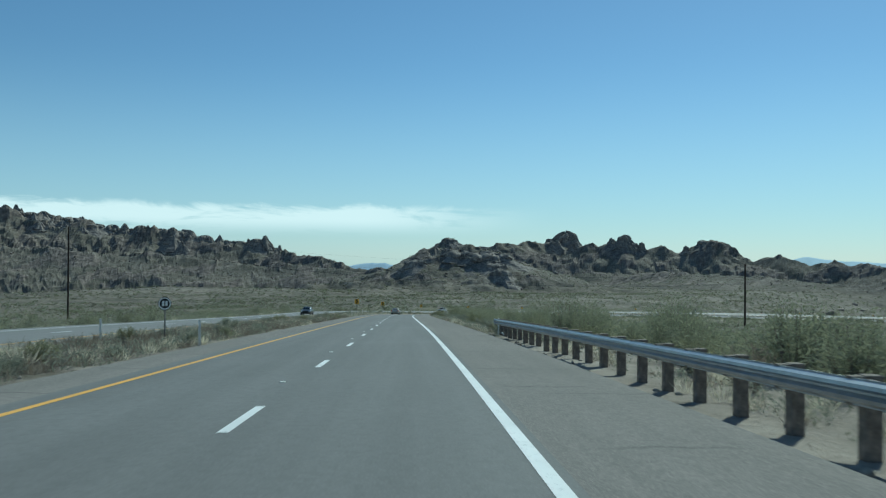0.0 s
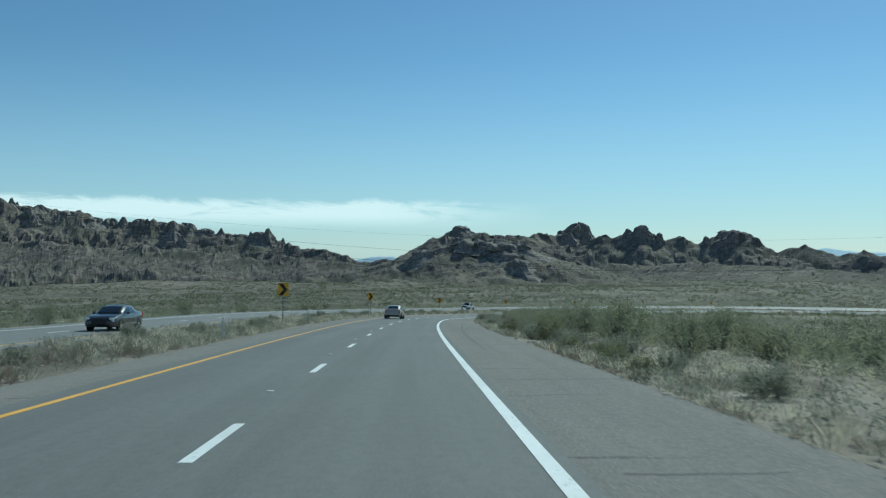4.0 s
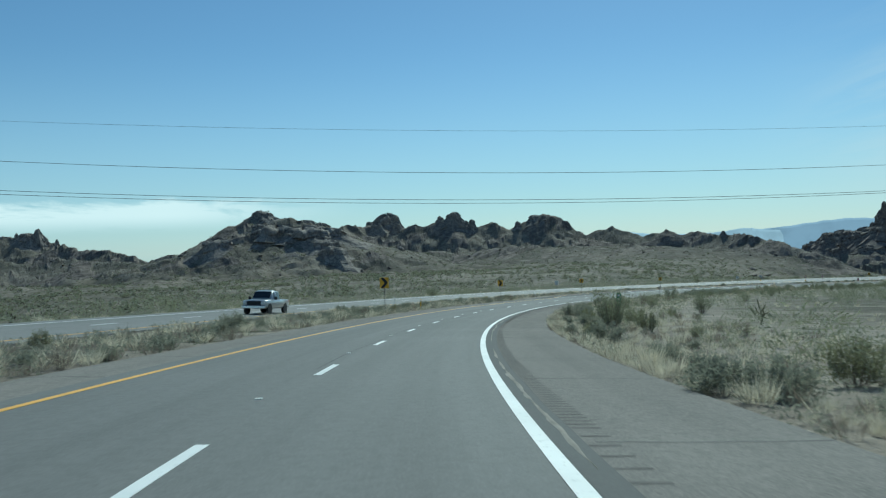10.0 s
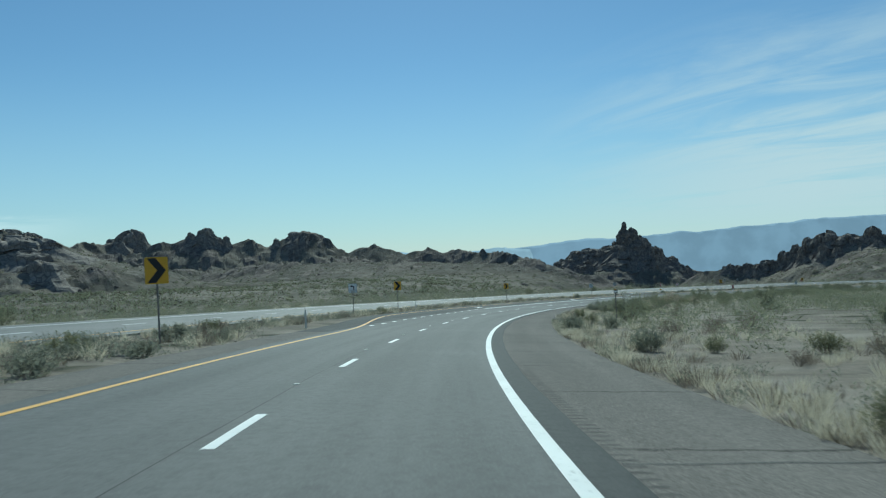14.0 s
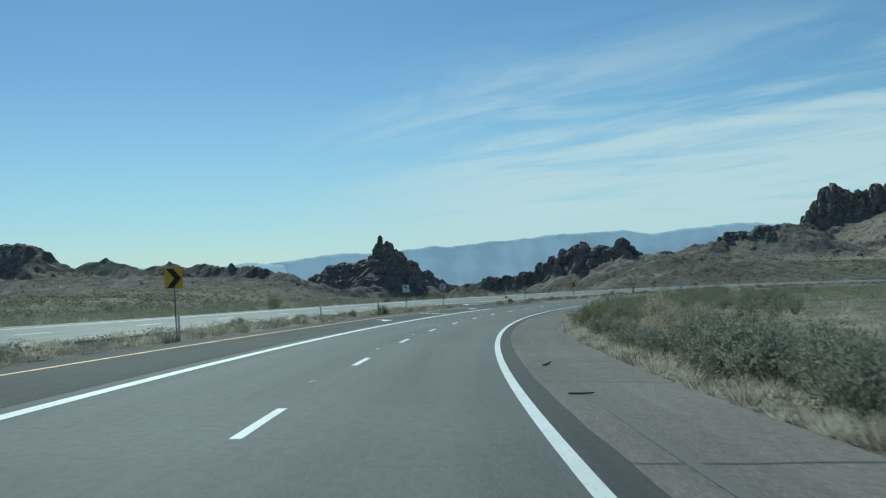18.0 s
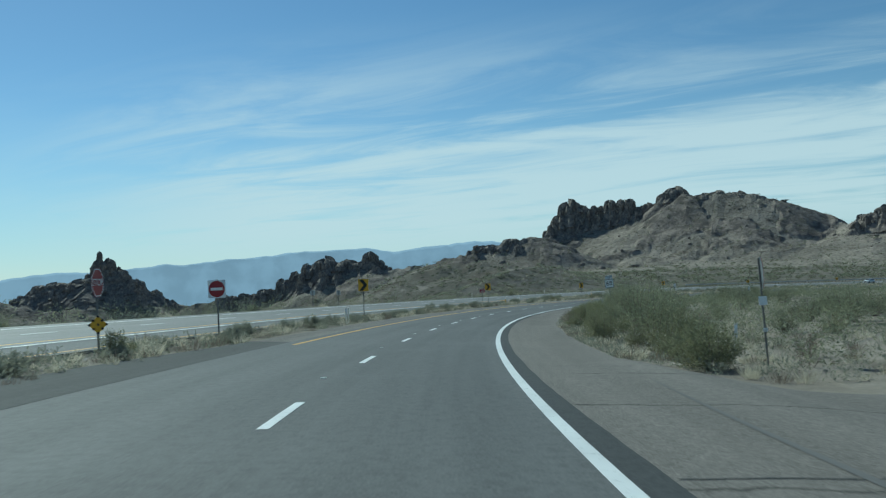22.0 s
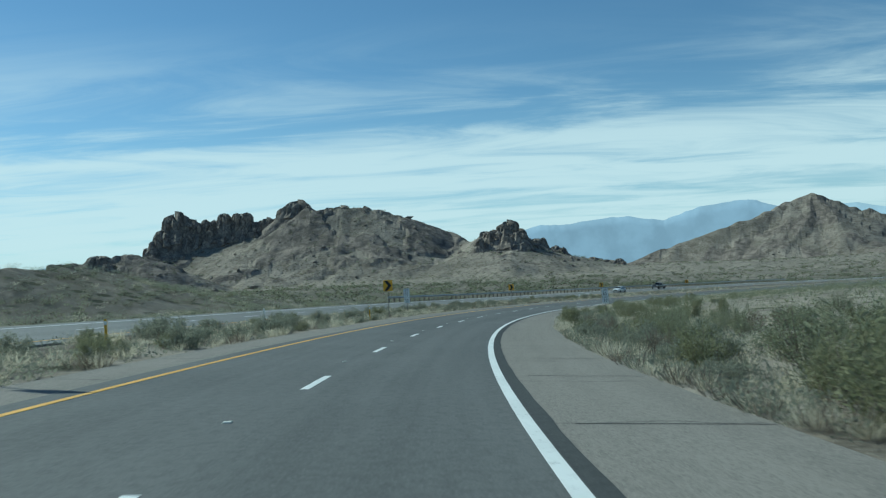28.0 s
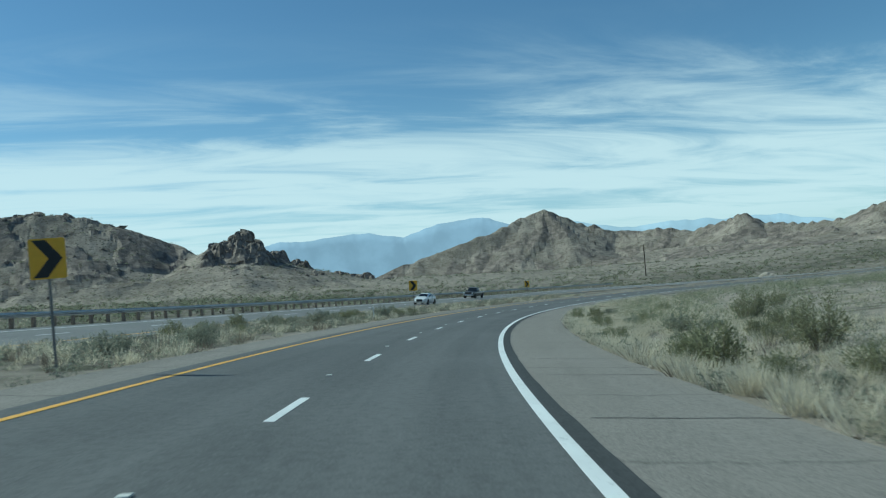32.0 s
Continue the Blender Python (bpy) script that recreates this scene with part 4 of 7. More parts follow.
def tube(bm, a, b, r0, r1=None, segs=8):
    """A tapered rod from a to b."""
    a, b = Vector(a), Vector(b)
    c = bmesh.new()
    bmesh.ops.create_cone(c, cap_ends=True, segments=segs, radius1=r0, radius2=r0 if r1 is None else r1, depth=(b - a).length)
    add_into(bm, c, Matrix.Translation((a + b) / 2) @ (b - a).to_track_quat("Z", "Y").to_matrix().to_4x4())


def rod(a, b, r0, r1=None, segs=8):
    bm = bmesh.new()
    tube(bm, a, b, r0, r1, segs)
    return bm


def plate(points, thick, y=0.0):
    """A flat plate in the x-z plane whose face looks towards -y."""
    bm = bmesh.new()
    vs = [bm.verts.new((x, y, z)) for x, z in points]
    f = bm.faces.new(vs)
    q = bmesh.ops.extrude_face_region(bm, geom=[f])
    for v in q["geom"]:
        if isinstance(v, bmesh.types.BMVert):
            v.co.y += thick
    bmesh.ops.recalc_face_normals(bm, faces=bm.faces[:])
    return bm


def round_rect(w, h, r, cx=0.0, cz=0.0, n=4):
    pts = []
    for sx, sz, a0 in ((1, 1, 0), (-1, 1, 90), (-1, -1, 180), (1, -1, 270)):
        for i in range(n + 1):
            a = radians(a0 + 90 * i / n)
            pts.append((cx + sx * (w / 2 - r) + r * math.cos(a), cz + sz * (h / 2 - r) + r * math.sin(a)))
    return pts


def ring_plate(outer, inner, y):
    """The flat band between two outlines with equal numbers of points."""
    bm = bmesh.new()
    a = [bm.verts.new((x, y, z)) for x, z in outer]
    b = [bm.verts.new((x, y, z)) for x, z in inner]
    for i in range(len(a)):
        k = (i + 1) % len(a)
        bm.faces.new((a[i], a[k], b[k], b[i]))
    return bm


def letters(text, size, y, cz, material, parent, cx=0.0, name="lettering"):
    """Raised lettering in the x-z plane, read from -y."""
    cu = bpy.data.curves.new(name, "FONT")
    cu.body, cu.size, cu.align_x, cu.align_y, cu.extrude = text, size, "CENTER", "CENTER", 0.001
    tmp = bpy.data.objects.new(name, cu)
    scene.collection.objects.link(tmp)
    me = bpy.data.meshes.new_from_object(tmp.evaluated_get(bpy.context.evaluated_depsgraph_get()))
    bpy.data.objects.remove(tmp)
    me.transform(Matrix.Translation((cx, y, cz)) @ pose(0, 0, 0, 90, 0, 0))
    me.materials.clear()
    me.materials.append(material)
    ob = new(name, me)
    ob.parent = parent
    return ob


STEEL = plain("galvanised_steel", (0.42, 0.43, 0.44), 0.42, 0.85, 0.5, 0.15, 3.0)
POST_STEEL = plain("dull_steel", (0.20, 0.195, 0.185), 0.6, 0.6)
WOOD = plain("weathered_wood", (0.215, 0.178, 0.145), 0.9, 0, 0.2, 0.35, 9.0)
POLE_WOOD = plain("creosoted_pole", (0.055, 0.042, 0.033), 0.9, 0, 0.2, 0.3, 2.0)
SIGN_YELLOW = plain("sign_yellow", (0.72, 0.40, 0.030), 0.45, vary=0.06)
SIGN_WHITE = plain("sign_white", (0.84, 0.84, 0.82), 0.45, vary=0.05)
SIGN_RED = plain("sign_red", (0.30, 0.030, 0.034), 0.45, vary=0.06)
SIGN_GREEN = plain("sign_green", (0.02, 0.20, 0.10), 0.45, vary=0.06)
SIGN_BLACK = plain("sign_black", (0.018, 0.018, 0.019), 0.5, vary=0.2)
PLASTIC_WHITE = plain("marker_plastic", (0.66, 0.65, 0.60), 0.6, vary=0.1)
PLASTIC_YELLOW = plain("yellow_plastic", (0.62, 0.36, 0.03), 0.6, vary=0.1)
SAND = plain("blown_sand", (0.30, 0.275, 0.24), 0.95, 0, 0.1, 0.2, 2.5)
WIRE = plain("aluminium_cable", (0.13, 0.13, 0.135), 0.9, 0.0, 0.1)


def sign_base(name, label, category, group, high):
    s = new(name, None)
    tagged(s, label, category, group)
    part("post", boxes((-0.03, 0.02, -0.4, 0.03, 0.07, high), bevel=0.006), POST_STEEL, s)
    return s


def chevron_sign():
    s = sign_base("chevron_sign", "yellow curve-warning sign with a black arrow on a steel post", "road sign", "chevron signs round the bend", 3.12)
    panel = part("panel", plate(round_rect(0.76, 0.91, 0.04, 0, 2.65), 0.006, 0.0), SIGN_YELLOW, s, "orange-yellow panel")
    h = 2.65
    part("arrow", plate([(-0.31, h + 0.42), (-0.02, h + 0.42), (0.31, h), (-0.02, h - 0.42), (-0.31, h - 0.42), (0.02, h)], 0.003, -0.005), SIGN_BLACK, panel, "bold black chevron")
    part("bracket", boxes((-0.2, 0.008, h - 0.25, 0.2, 0.022, h - 0.21), (-0.2, 0.008, h + 0.21, 0.2, 0.022, h + 0.25)), POST_STEEL, s)
    return s


def speed_sign():
    s = sign_base("speed_limit_sign", "white speed limit sign above a lower truck limit sign", "road sign", "speed limit signs", 2.95)
    for cz, h, rows in ((2.68, 0.76, (("SPEED", 0.135, 0.25), ("LIMIT", 0.135, 0.12), ("65", 0.40, -0.15))), (1.98, 0.61, (("TRUCKS", 0.11, 0.20), ("50", 0.40, -0.08)))):
        panel = part("panel", plate(round_rect(0.61, h, 0.04, 0, cz), 0.006, 0.0), SIGN_WHITE, s)
        part("border", ring_plate(round_rect(0.58, h - 0.03, 0.035, 0, cz), round_rect(0.56, h - 0.05, 0.03, 0, cz), -0.004), SIGN_BLACK, panel, "thin black border")
        for text, size, dz in rows:
            letters(text, size, -0.004, cz + dz, SIGN_BLACK, panel)
    return s


def route_sign():
    s = sign_base("route_sign", "white route marker with black numerals under a WEST plate", "road sign", "", 3.62)
    panel = part("panel", plate(round_rect(0.70, 0.70, 0.05, 0, 3.05), 0.006, 0.0), SIGN_WHITE, s)
    part("border", ring_plate(round_rect(0.67, 0.67, 0.045, 0, 3.05), round_rect(0.62, 0.62, 0.03, 0, 3.05), -0.004), SIGN_BLACK, panel)
    letters("68", 0.50, -0.004, 3.05, SIGN_BLACK, panel)
    top = part("plate", plate(round_rect(0.58, 0.28, 0.03, 0, 3.58), 0.006, 0.0), SIGN_WHITE, s)
    part("border", ring_plate(round_rect(0.55, 0.25, 0.025, 0, 3.58), round_rect(0.53, 0.23, 0.02, 0, 3.58), -0.004), SIGN_BLACK, top)
    letters("WEST", 0.19, -0.004, 3.58, SIGN_BLACK, top)
    return s


def octagon(r, cz):
    return [(r * math.cos(radians(22.5 + 45 * i)), cz + r * math.sin(radians(22.5 + 45 * i))) for i in range(8)]


def stop_sign(marker=True, twist=0.0, label="red octagonal stop sign with a checkered marker below it"):
    s = sign_base("stop_sign", label, "road sign", "", 2.95)
    panel = part("panel", plate(octagon(0.46, 2.55), 0.006, 0.0), SIGN_RED, s)
    part("border", ring_plate(octagon(0.44, 2.55), octagon(0.41, 2.55), -0.004), SIGN_WHITE, panel)
    letters("STOP", 0.29, -0.004, 2.55, SIGN_WHITE, panel)
    part("backing", plate(octagon(0.455, 2.55), 0.003, 0.008), STEEL, panel, "bare grey metal back")
    if not marker:
        return s
    low = part("marker_panel", plate([(0, 1.05), (0.26, 1.31), (0, 1.57), (-0.26, 1.31)], 0.005, 0.0), SIGN_YELLOW, s, "small diamond object marker")
    for i in range(3):
        for j in range(3):
            cx, cz = (i - j) * 0.12, 1.31 + (i + j - 2) * 0.12
            part("stud", plate([(cx, cz - 0.045), (cx + 0.045, cz), (cx, cz + 0.045), (cx - 0.045, cz)], 0.003, -0.004), SIGN_BLACK, low)
    if twist:
        low.matrix_basis = pose(-0.055 * math.sin(math.radians(-twist)), 0.045 - 0.055 * math.cos(math.radians(twist)), 0, 0, 0, twist)
    return s


def no_entry_sign():
    s = sign_base("do_not_enter_sign", "white square sign with a red disc and white bar", "road sign", "", 2.55)
    panel = part("panel", plate(round_rect(0.76, 0.76, 0.04, 0, 2.15), 0.006, 0.0), SIGN_WHITE, s)
    part("disc", plate([(0.35 * math.cos(radians(a)), 2.15 + 0.35 * math.sin(radians(a))) for a in range(0, 360, 12)], 0.002, -0.004), SIGN_RED, panel)
    part("bar", plate(round_rect(0.52, 0.12, 0.02, 0, 2.15), 0.002, -0.007), SIGN_WHITE, panel)
    return s


def turn_sign():
    s = sign_base("turn_lane_sign", "white square sign with a black left-turn arrow", "road sign", "turn lane signs", 2.75)
    panel = part("panel", plate(round_rect(0.76, 0.80, 0.04, 0, 2.35), 0.006, 0.0), SIGN_WHITE, s)
    part("border", ring_plate(round_rect(0.72, 0.76, 0.035, 0, 2.35), round_rect(0.69, 0.73, 0.03, 0, 2.35), -0.004), SIGN_BLACK, panel)
    h = 2.35
    part("arrow", plate([(0.18, h - 0.30), (0.18, h + 0.06), (0.06, h + 0.18), (-0.10, h + 0.18), (-0.10, h + 0.28), (-0.30, h + 0.12), (-0.10, h - 0.04), (-0.10, h + 0.06), (0.02, h + 0.06), (0.06, h + 0.02), (0.06, h - 0.30)], 0.002, -0.004), SIGN_BLACK, panel).matrix_basis = pose(0, 0, h * 0.22 + 0.09) @ Matrix.Diagonal((0.78, 1, 0.78, 1))
    letters("ONLY", 0.19, -0.004, h - 0.25, SIGN_BLACK, panel)
    return s


def mile_marker():
    s = sign_base("mile_marker", "narrow green reference post sign on a steel post", "road sign", "", 1.75)
    panel = part("panel", plate(round_rect(0.27, 0.80, 0.03, 0, 1.35), 0.006, 0.0), SIGN_GREEN, s)
    for dz, w in ((0.24, 0.15), (0.02, 0.10), (-0.20, 0.10)):
        part("bar", plate(round_rect(w, 0.11, 0.01, 0, 1.35 + dz), 0.002, -0.004), SIGN_WHITE, panel)
    return s


def plate_sign():
    s = sign_base("reference_plate_sign", "small plate with a white arrow on a tall thin roadside post", "road sign", "", 2.45)
    panel = part("panel", plate(round_rect(0.36, 0.26, 0.02, 0, 2.32), 0.006, 0.0), POST_STEEL, s)
    part("arrow", plate([(-0.165, 2.32), (-0.09, 2.23), (-0.09, 2.265), (0.16, 2.265), (0.16, 2.375), (-0.09, 2.375), (-0.09, 2.41)], 0.002, -0.004), SIGN_WHITE, panel, "white arrow")
    return s


def back_sign():
    s = sign_base("small_road_sign", "small sign facing away with a bare grey metal back", "road sign", "small signs facing away", 2.25)
    panel = part("panel", plate(round_rect(0.62, 0.62, 0.04, 0, 1.95), 0.006, 0.0), SIGN_WHITE, s)
    part("backing", plate(round_rect(0.60, 0.60, 0.04, 0, 1.95), 0.003, 0.008), STEEL, panel, "bare metal back")
    part("bracket", boxes((-0.2, 0.012, 1.78, 0.2, 0.022, 1.82), (-0.2, 0.012, 2.08, 0.2, 0.022, 2.12)), POST_STEEL, s)
    return s


def wrong_way_sign():
    s = sign_base("wrong_way_sign", "red rectangular sign with a white legend on a post", "road sign", "", 2.35)
    panel = part("panel", plate(round_rect(0.76, 0.50, 0.03, 0, 2.05), 0.006, 0.0), SIGN_RED, s)
    part("border", ring_plate(round_rect(0.72, 0.46, 0.03, 0, 2.05), round_rect(0.69, 0.43, 0.03, 0, 2.05), -0.004), SIGN_WHITE, panel)
    for dz, word in ((0.10, "WRONG"), (-0.10, "WAY")):
        letters(word, 0.17, -0.004, 2.05 + dz, SIGN_WHITE, panel)
    return s


def warning_disc_sign():
    s = sign_base("curve_marker_sign", "round pale sign with a dark figure in the median", "road sign", "", 2.05)
    circle = lambda r: [(r * math.cos(radians(a)), 1.75 + r * math.sin(radians(a))) for a in range(0, 360, 15)]
    panel = part("panel", plate(circle(0.30), 0.006, 0.0), SIGN_BLACK, s)
    part("ring", ring_plate(circle(0.28), circle(0.23), -0.004), SIGN_WHITE, panel)
    part("bar", plate(round_rect(0.10, 0.24, 0.02, -0.07, 1.75), 0.002, -0.004), SIGN_WHITE, panel)
    part("bar", plate(round_rect(0.10, 0.24, 0.02, 0.08, 1.75), 0.002, -0.004), SIGN_WHITE, panel)
    return s


def place_signs():
    first = chevron_sign()
    spots = [(170, -9.4, 8), (219.5, -9.3, 10), (273.5, -9.4, 12), (326, -9.3, 12), (380, -9.5, 12), (437, -12.6, 12), (485.5, -12.3, 14), (610, -9.8, 10), (660.6, -9.7, 10), (713.5, -9.4, 12), (765.3, -9.3, 12), (818.5, -8.55, 18), (875, -9.3, 12), (930, -9.3, 12)]
    for i, (s, d, turn) in enumerate(spots):
        m = road_pose(s, d, turn) @ pose(0, 0, 0, 0, (0.6, -0.8, 1.0, 0.2, -0.5)[i % 5], 0)
        if i == 0:
            first.matrix_basis = m
        else:
            copy_thing(first, m)
    speed = speed_sign()
    speed.matrix_basis = road_pose(776.5, 8.55, 4, -0.2) @ pose(0, 0, 0, 0, -1.2, 0)
    copy_thing(speed, road_pose(774.2, -9.9, -6, -0.55))
    route_sign().matrix_basis = road_pose(618.0, 8.95, 3) @ pose(0, 0, 0, 0, -3, 0)
    stop_sign(twist=-62).matrix_basis = road_pose(572.6, -10.2, 92, -0.35)
    side_stop = stop_sign(marker=False, label="red stop sign facing a side road, white plates on its post")
    part("plate", boxes((-0.05, -0.07, 1.68, -0.035, 0.14, 1.92), bevel=0.003), SIGN_WHITE, side_stop, "small white plate")
    part("plate", boxes((-0.05, -0.02, 0.97, -0.035, 0.09, 1.07), bevel=0.003), SIGN_WHITE, side_stop, "small white plate")
    side_stop.matrix_basis = road_pose(571.0, 8.7, 78) @ pose(0, 0, 0, -2, 0, 0)
    no_entry_sign().matrix_basis = road_pose(583.0, -10.2, 0)
    t = turn_sign()
    t.matrix_basis = road_pose(534.0, -12.2, 0)
    copy_thing(t, road_pose(421.0, -12.2, 0))
    mile_marker().matrix_basis = road_pose(306.0, 9.0, 0, 0.32)
    small_stop = stop_sign()
    small_stop.matrix_basis = road_pose(547.8, -11.9, 215)
    back_sign().matrix_basis = road_pose(644.0, -27.6, 180)
    back_sign().matrix_basis = road_pose(651.0, -27.4, 172)
    tall = plate_sign()
    tall.matrix_basis = road_pose(554.2, 7.5, 0)
    copy_thing(tall, road_pose(413.8, 9.4, 30))
    wrong_way_sign().matrix_basis = road_pose(662.0, -10.9, 4)
    warning_disc_sign().matrix_basis = road_pose(49.0, -10.9, 0)


place_signs()


def marker_post(material, label, group):
    s = new("marker_post", None)
    tagged(s, label, "marker post", group)
    part("stake", boxes((-0.05, -0.01, -0.2, 0.05, 0.01, 1.05), bevel=0.004), material, s)
    part("reflector", boxes((-0.04, -0.016, 0.86, 0.04, -0.011, 0.98)), SIGN_WHITE, s)
    return s


def place_markers():
    white = marker_post(PLASTIC_WHITE, "slim white plastic marker post beside the asphalt", "white marker posts")
    yellow = marker_post(PLASTIC_YELLOW, "slim yellow plastic marker post in the median", "yellow marker posts")
    spots_w = [(60.5, 5.8, 0), (44.5, -8.2, 0), (48.2, -13.5, 0), (150, -8.6, 0), (178, -9.0, 2), (215, -8.7, 0), (345, -13.6, 0), (398, -9.0, 0), (440, -8.6 - 3, 8), (486, -12.4, 0), (470, -12.6, -14), (512, -13.4, 0), (575, 9.0, 3), (602, -9.0, 0), (604, -9.4, 4), (690, -13.6, 0), (735, -26.6, 0), (700, -26.8, 0), (748, -13.4, 0), (860, -9, 0)]
    spots_y = [(270, -9.6, 12), (338, -8.9, 3), (520, -11.0, 0), (668, -9.2, 0), (724, -11.0, 0), (758, -9.0, 0)]
    for post, spots in ((white, spots_w), (yellow, spots_y)):
        for i, (s, d, tip) in enumerate(spots):
            m = road_pose(s, d) @ pose(0, 0, 0, 0, tip, 0)
            if i == 0:
                post.matrix_basis = m
            else:
                copy_thing(post, m)


place_markers()


def guardrail(s0, s1, d, side, label):
    """Steel W-beam on timber posts; side is the way its face looks: -1 to the left, 1 to the right."""
    g = new("guardrail", None)
    tagged(g, label, "guardrail", "roadside guardrails")
    # beam face, blockout and post stand one behind another
    prof = [(0.0, 0.53), (0.0, 0.55), (0.075, 0.59), (0.085, 0.635), (0.02, 0.675), (0.02, 0.705), (0.085, 0.745), (0.075, 0.79), (0.0, 0.83), (0.0, 0.85)]
    s = np.arange(s0, s1 + 0.1, 1.0)
    rows = [road_at(s, d + side * a, z) for a, z in prof] + [road_at(s, d + side * (a - 0.004), z) for a, z in prof[::-1]]
    beam = grid_mesh("beam", np.stack(rows + rows[:1], 1), len(s), len(rows) + 1, STEEL, smooth=False)
    beam.parent = g
    post = None
    q = s1 - 0.9
    while q > s0:
        x, y, z = road_at(q, d)
        m = pose(float(x), float(y), float(z), 0, 0, -math.degrees(float(np.interp(q, RS, RH))))
        if post is None:
            a, b = (0.16, 0.36) if side < 0 else (-0.36, -0.16)
            post = part("post", boxes((a, -0.10, -0.75, b, 0.10, 0.87), bevel=0.012), WOOD, g)
            a, b = (-0.005, 0.165) if side < 0 else (-0.165, 0.005)
            block = part("blockout", boxes((a, -0.075, 0.52, b, 0.075, 0.86), bevel=0.008), WOOD, g)
            post.matrix_basis = block.matrix_basis = m
            first = m
        else:
            for src in (post, block):
                o = src.copy()
                scene.collection.objects.link(o)
                o.matrix_basis = m
        q -= 1.905
    # blunt shoe on the end of the beam and a ground strut between the last two posts
    end = road_at(s1, d)
    m = pose(float(end[0]), float(end[1]), float(end[2]), 0, 0, -math.degrees(float(np.interp(s1, RS, RH))))
    a, b = (-0.10, 0.02) if side < 0 else (-0.02, 0.10)
    cap = part("end_shoe", boxes((a, -0.10, 0.51, b, 0.10, 0.87), bevel=0.03), STEEL, g, "blunt steel end shoe")
    cap.matrix_basis = m
    a = 0.22 if side < 0 else -0.30
    strut = part("ground_strut", boxes((a, -1.90, 0.03, a + 0.08, 0.0, 0.11), bevel=0.01), STEEL, g, "steel strut close to the ground")
    strut.matrix_basis = first
    return g


guardrail(-40, 59.0, 5.45, -1, "galvanised steel guardrail on wooden posts beside the shoulder")
guardrail(812, 1020, -25.6, 1, "weathered steel guardrail along the outer edge of the opposite carriageway")


def utility_pole(x, y, top, arms, label, foot=None):
    p = new("utility_pole", None)
    tagged(p, label, "utility pole", "utility poles")
    g = height(x, y) if foot is None else foot
    p.matrix_basis = pose(x, y, g)
    tall = top - g
    part("shaft", rod((0, 0, -1.0), (0, 0, tall), 0.42 if tall > 20 else 0.3, 0.30 if tall > 20 else 0.2, 12), POLE_WOOD, p)
    for z, w in arms:
        part("crossarm", boxes((-0.08, -w, tall - z - 0.12, 0.08, w, tall - z + 0.12), bevel=0.02), POLE_WOOD, p)
        for q in (-w + 0.15, w - 0.15):
            part("insulator", rod((0, q, tall - z + 0.1), (0, q, tall - z + 0.4), 0.07, 0.04, 8), PLASTIC_WHITE, p)
    return p


def power_line():
    left, right, far_l = (-146.1, 372.2, 12.6), (136.2, 339.8, -5.3), (-430.0, 405.0, 27.0)
    utility_pole(-146.1, 372.2, 13.4, [], "tall slender dark power-line pole on the desert flat")
    utility_pole(136.2, 339.8, -1.0, [], "tall slender dark power-line pole beyond the scrub")
    utility_pole(-430.0, 405.0, 28.0, [], "tall slender dark power-line pole far off")
    for off, lower, sag, high in ((0.0, 0.0, 8.0, 0.0), (-4.7, 3.55, 8.0, 0.0), (2.0, 3.57, 8.0, 0.0), (0.0, -0.5, 6.0, 4.2)):
        cable = new("power_cable", None)
        tagged(cable, "thin grey power cable strung across the highway", "power cable", "power cables")
        for a, b in ((far_l, left), (left, right)):
            rows = []
            n = 40
            for i in range(n + 1):
                f = i / n
                c = [a[k] * (1 - f) + b[k] * f for k in range(3)]
                c[1] += off
                c[2] -= lower + sag * 4 * f * (1 - f)
                if b is right:
                    c[2] += high * f
                r = 0.026 if high == 0 else 0.014
                rows.append([(c[0], c[1] + r * math.cos(t), c[2] + r * math.sin(t)) for t in (0, 1.57, 3.14, 4.71)])
            ob = grid_mesh("span", np.array(rows), n + 1, 4, WIRE, close=True)
            ob.parent = cable
    utility_pole(984.4, 110.4, -29.4, [(4.4, 2.6)], "wooden utility pole with crossarms on the flat", foot=None)
    utility_pole(1350.0, -60.0, -38.0, [(1.6, 1.4)], "wooden utility pole with crossarms farther off", foot=None)


power_line()


# ---- paint, markers and wear on the carriageway ----


def road_shape(name, points, s, d, material, up, parent, label=""):
    """A flat painted shape: points are metres to the right and ahead of s, d."""
    bm = bmesh.new()
    vs = [bm.verts.new(tuple(float(c) for c in road_at(s + a, d + r, up))) for r, a in points]
    f = bm.faces.new(vs)
    bmesh.ops.triangulate(bm, faces=[f])
    for f in bm.faces:
        if f.normal.z < 0:
            f.normal_flip()
    return part(name, bm, material, parent, label)


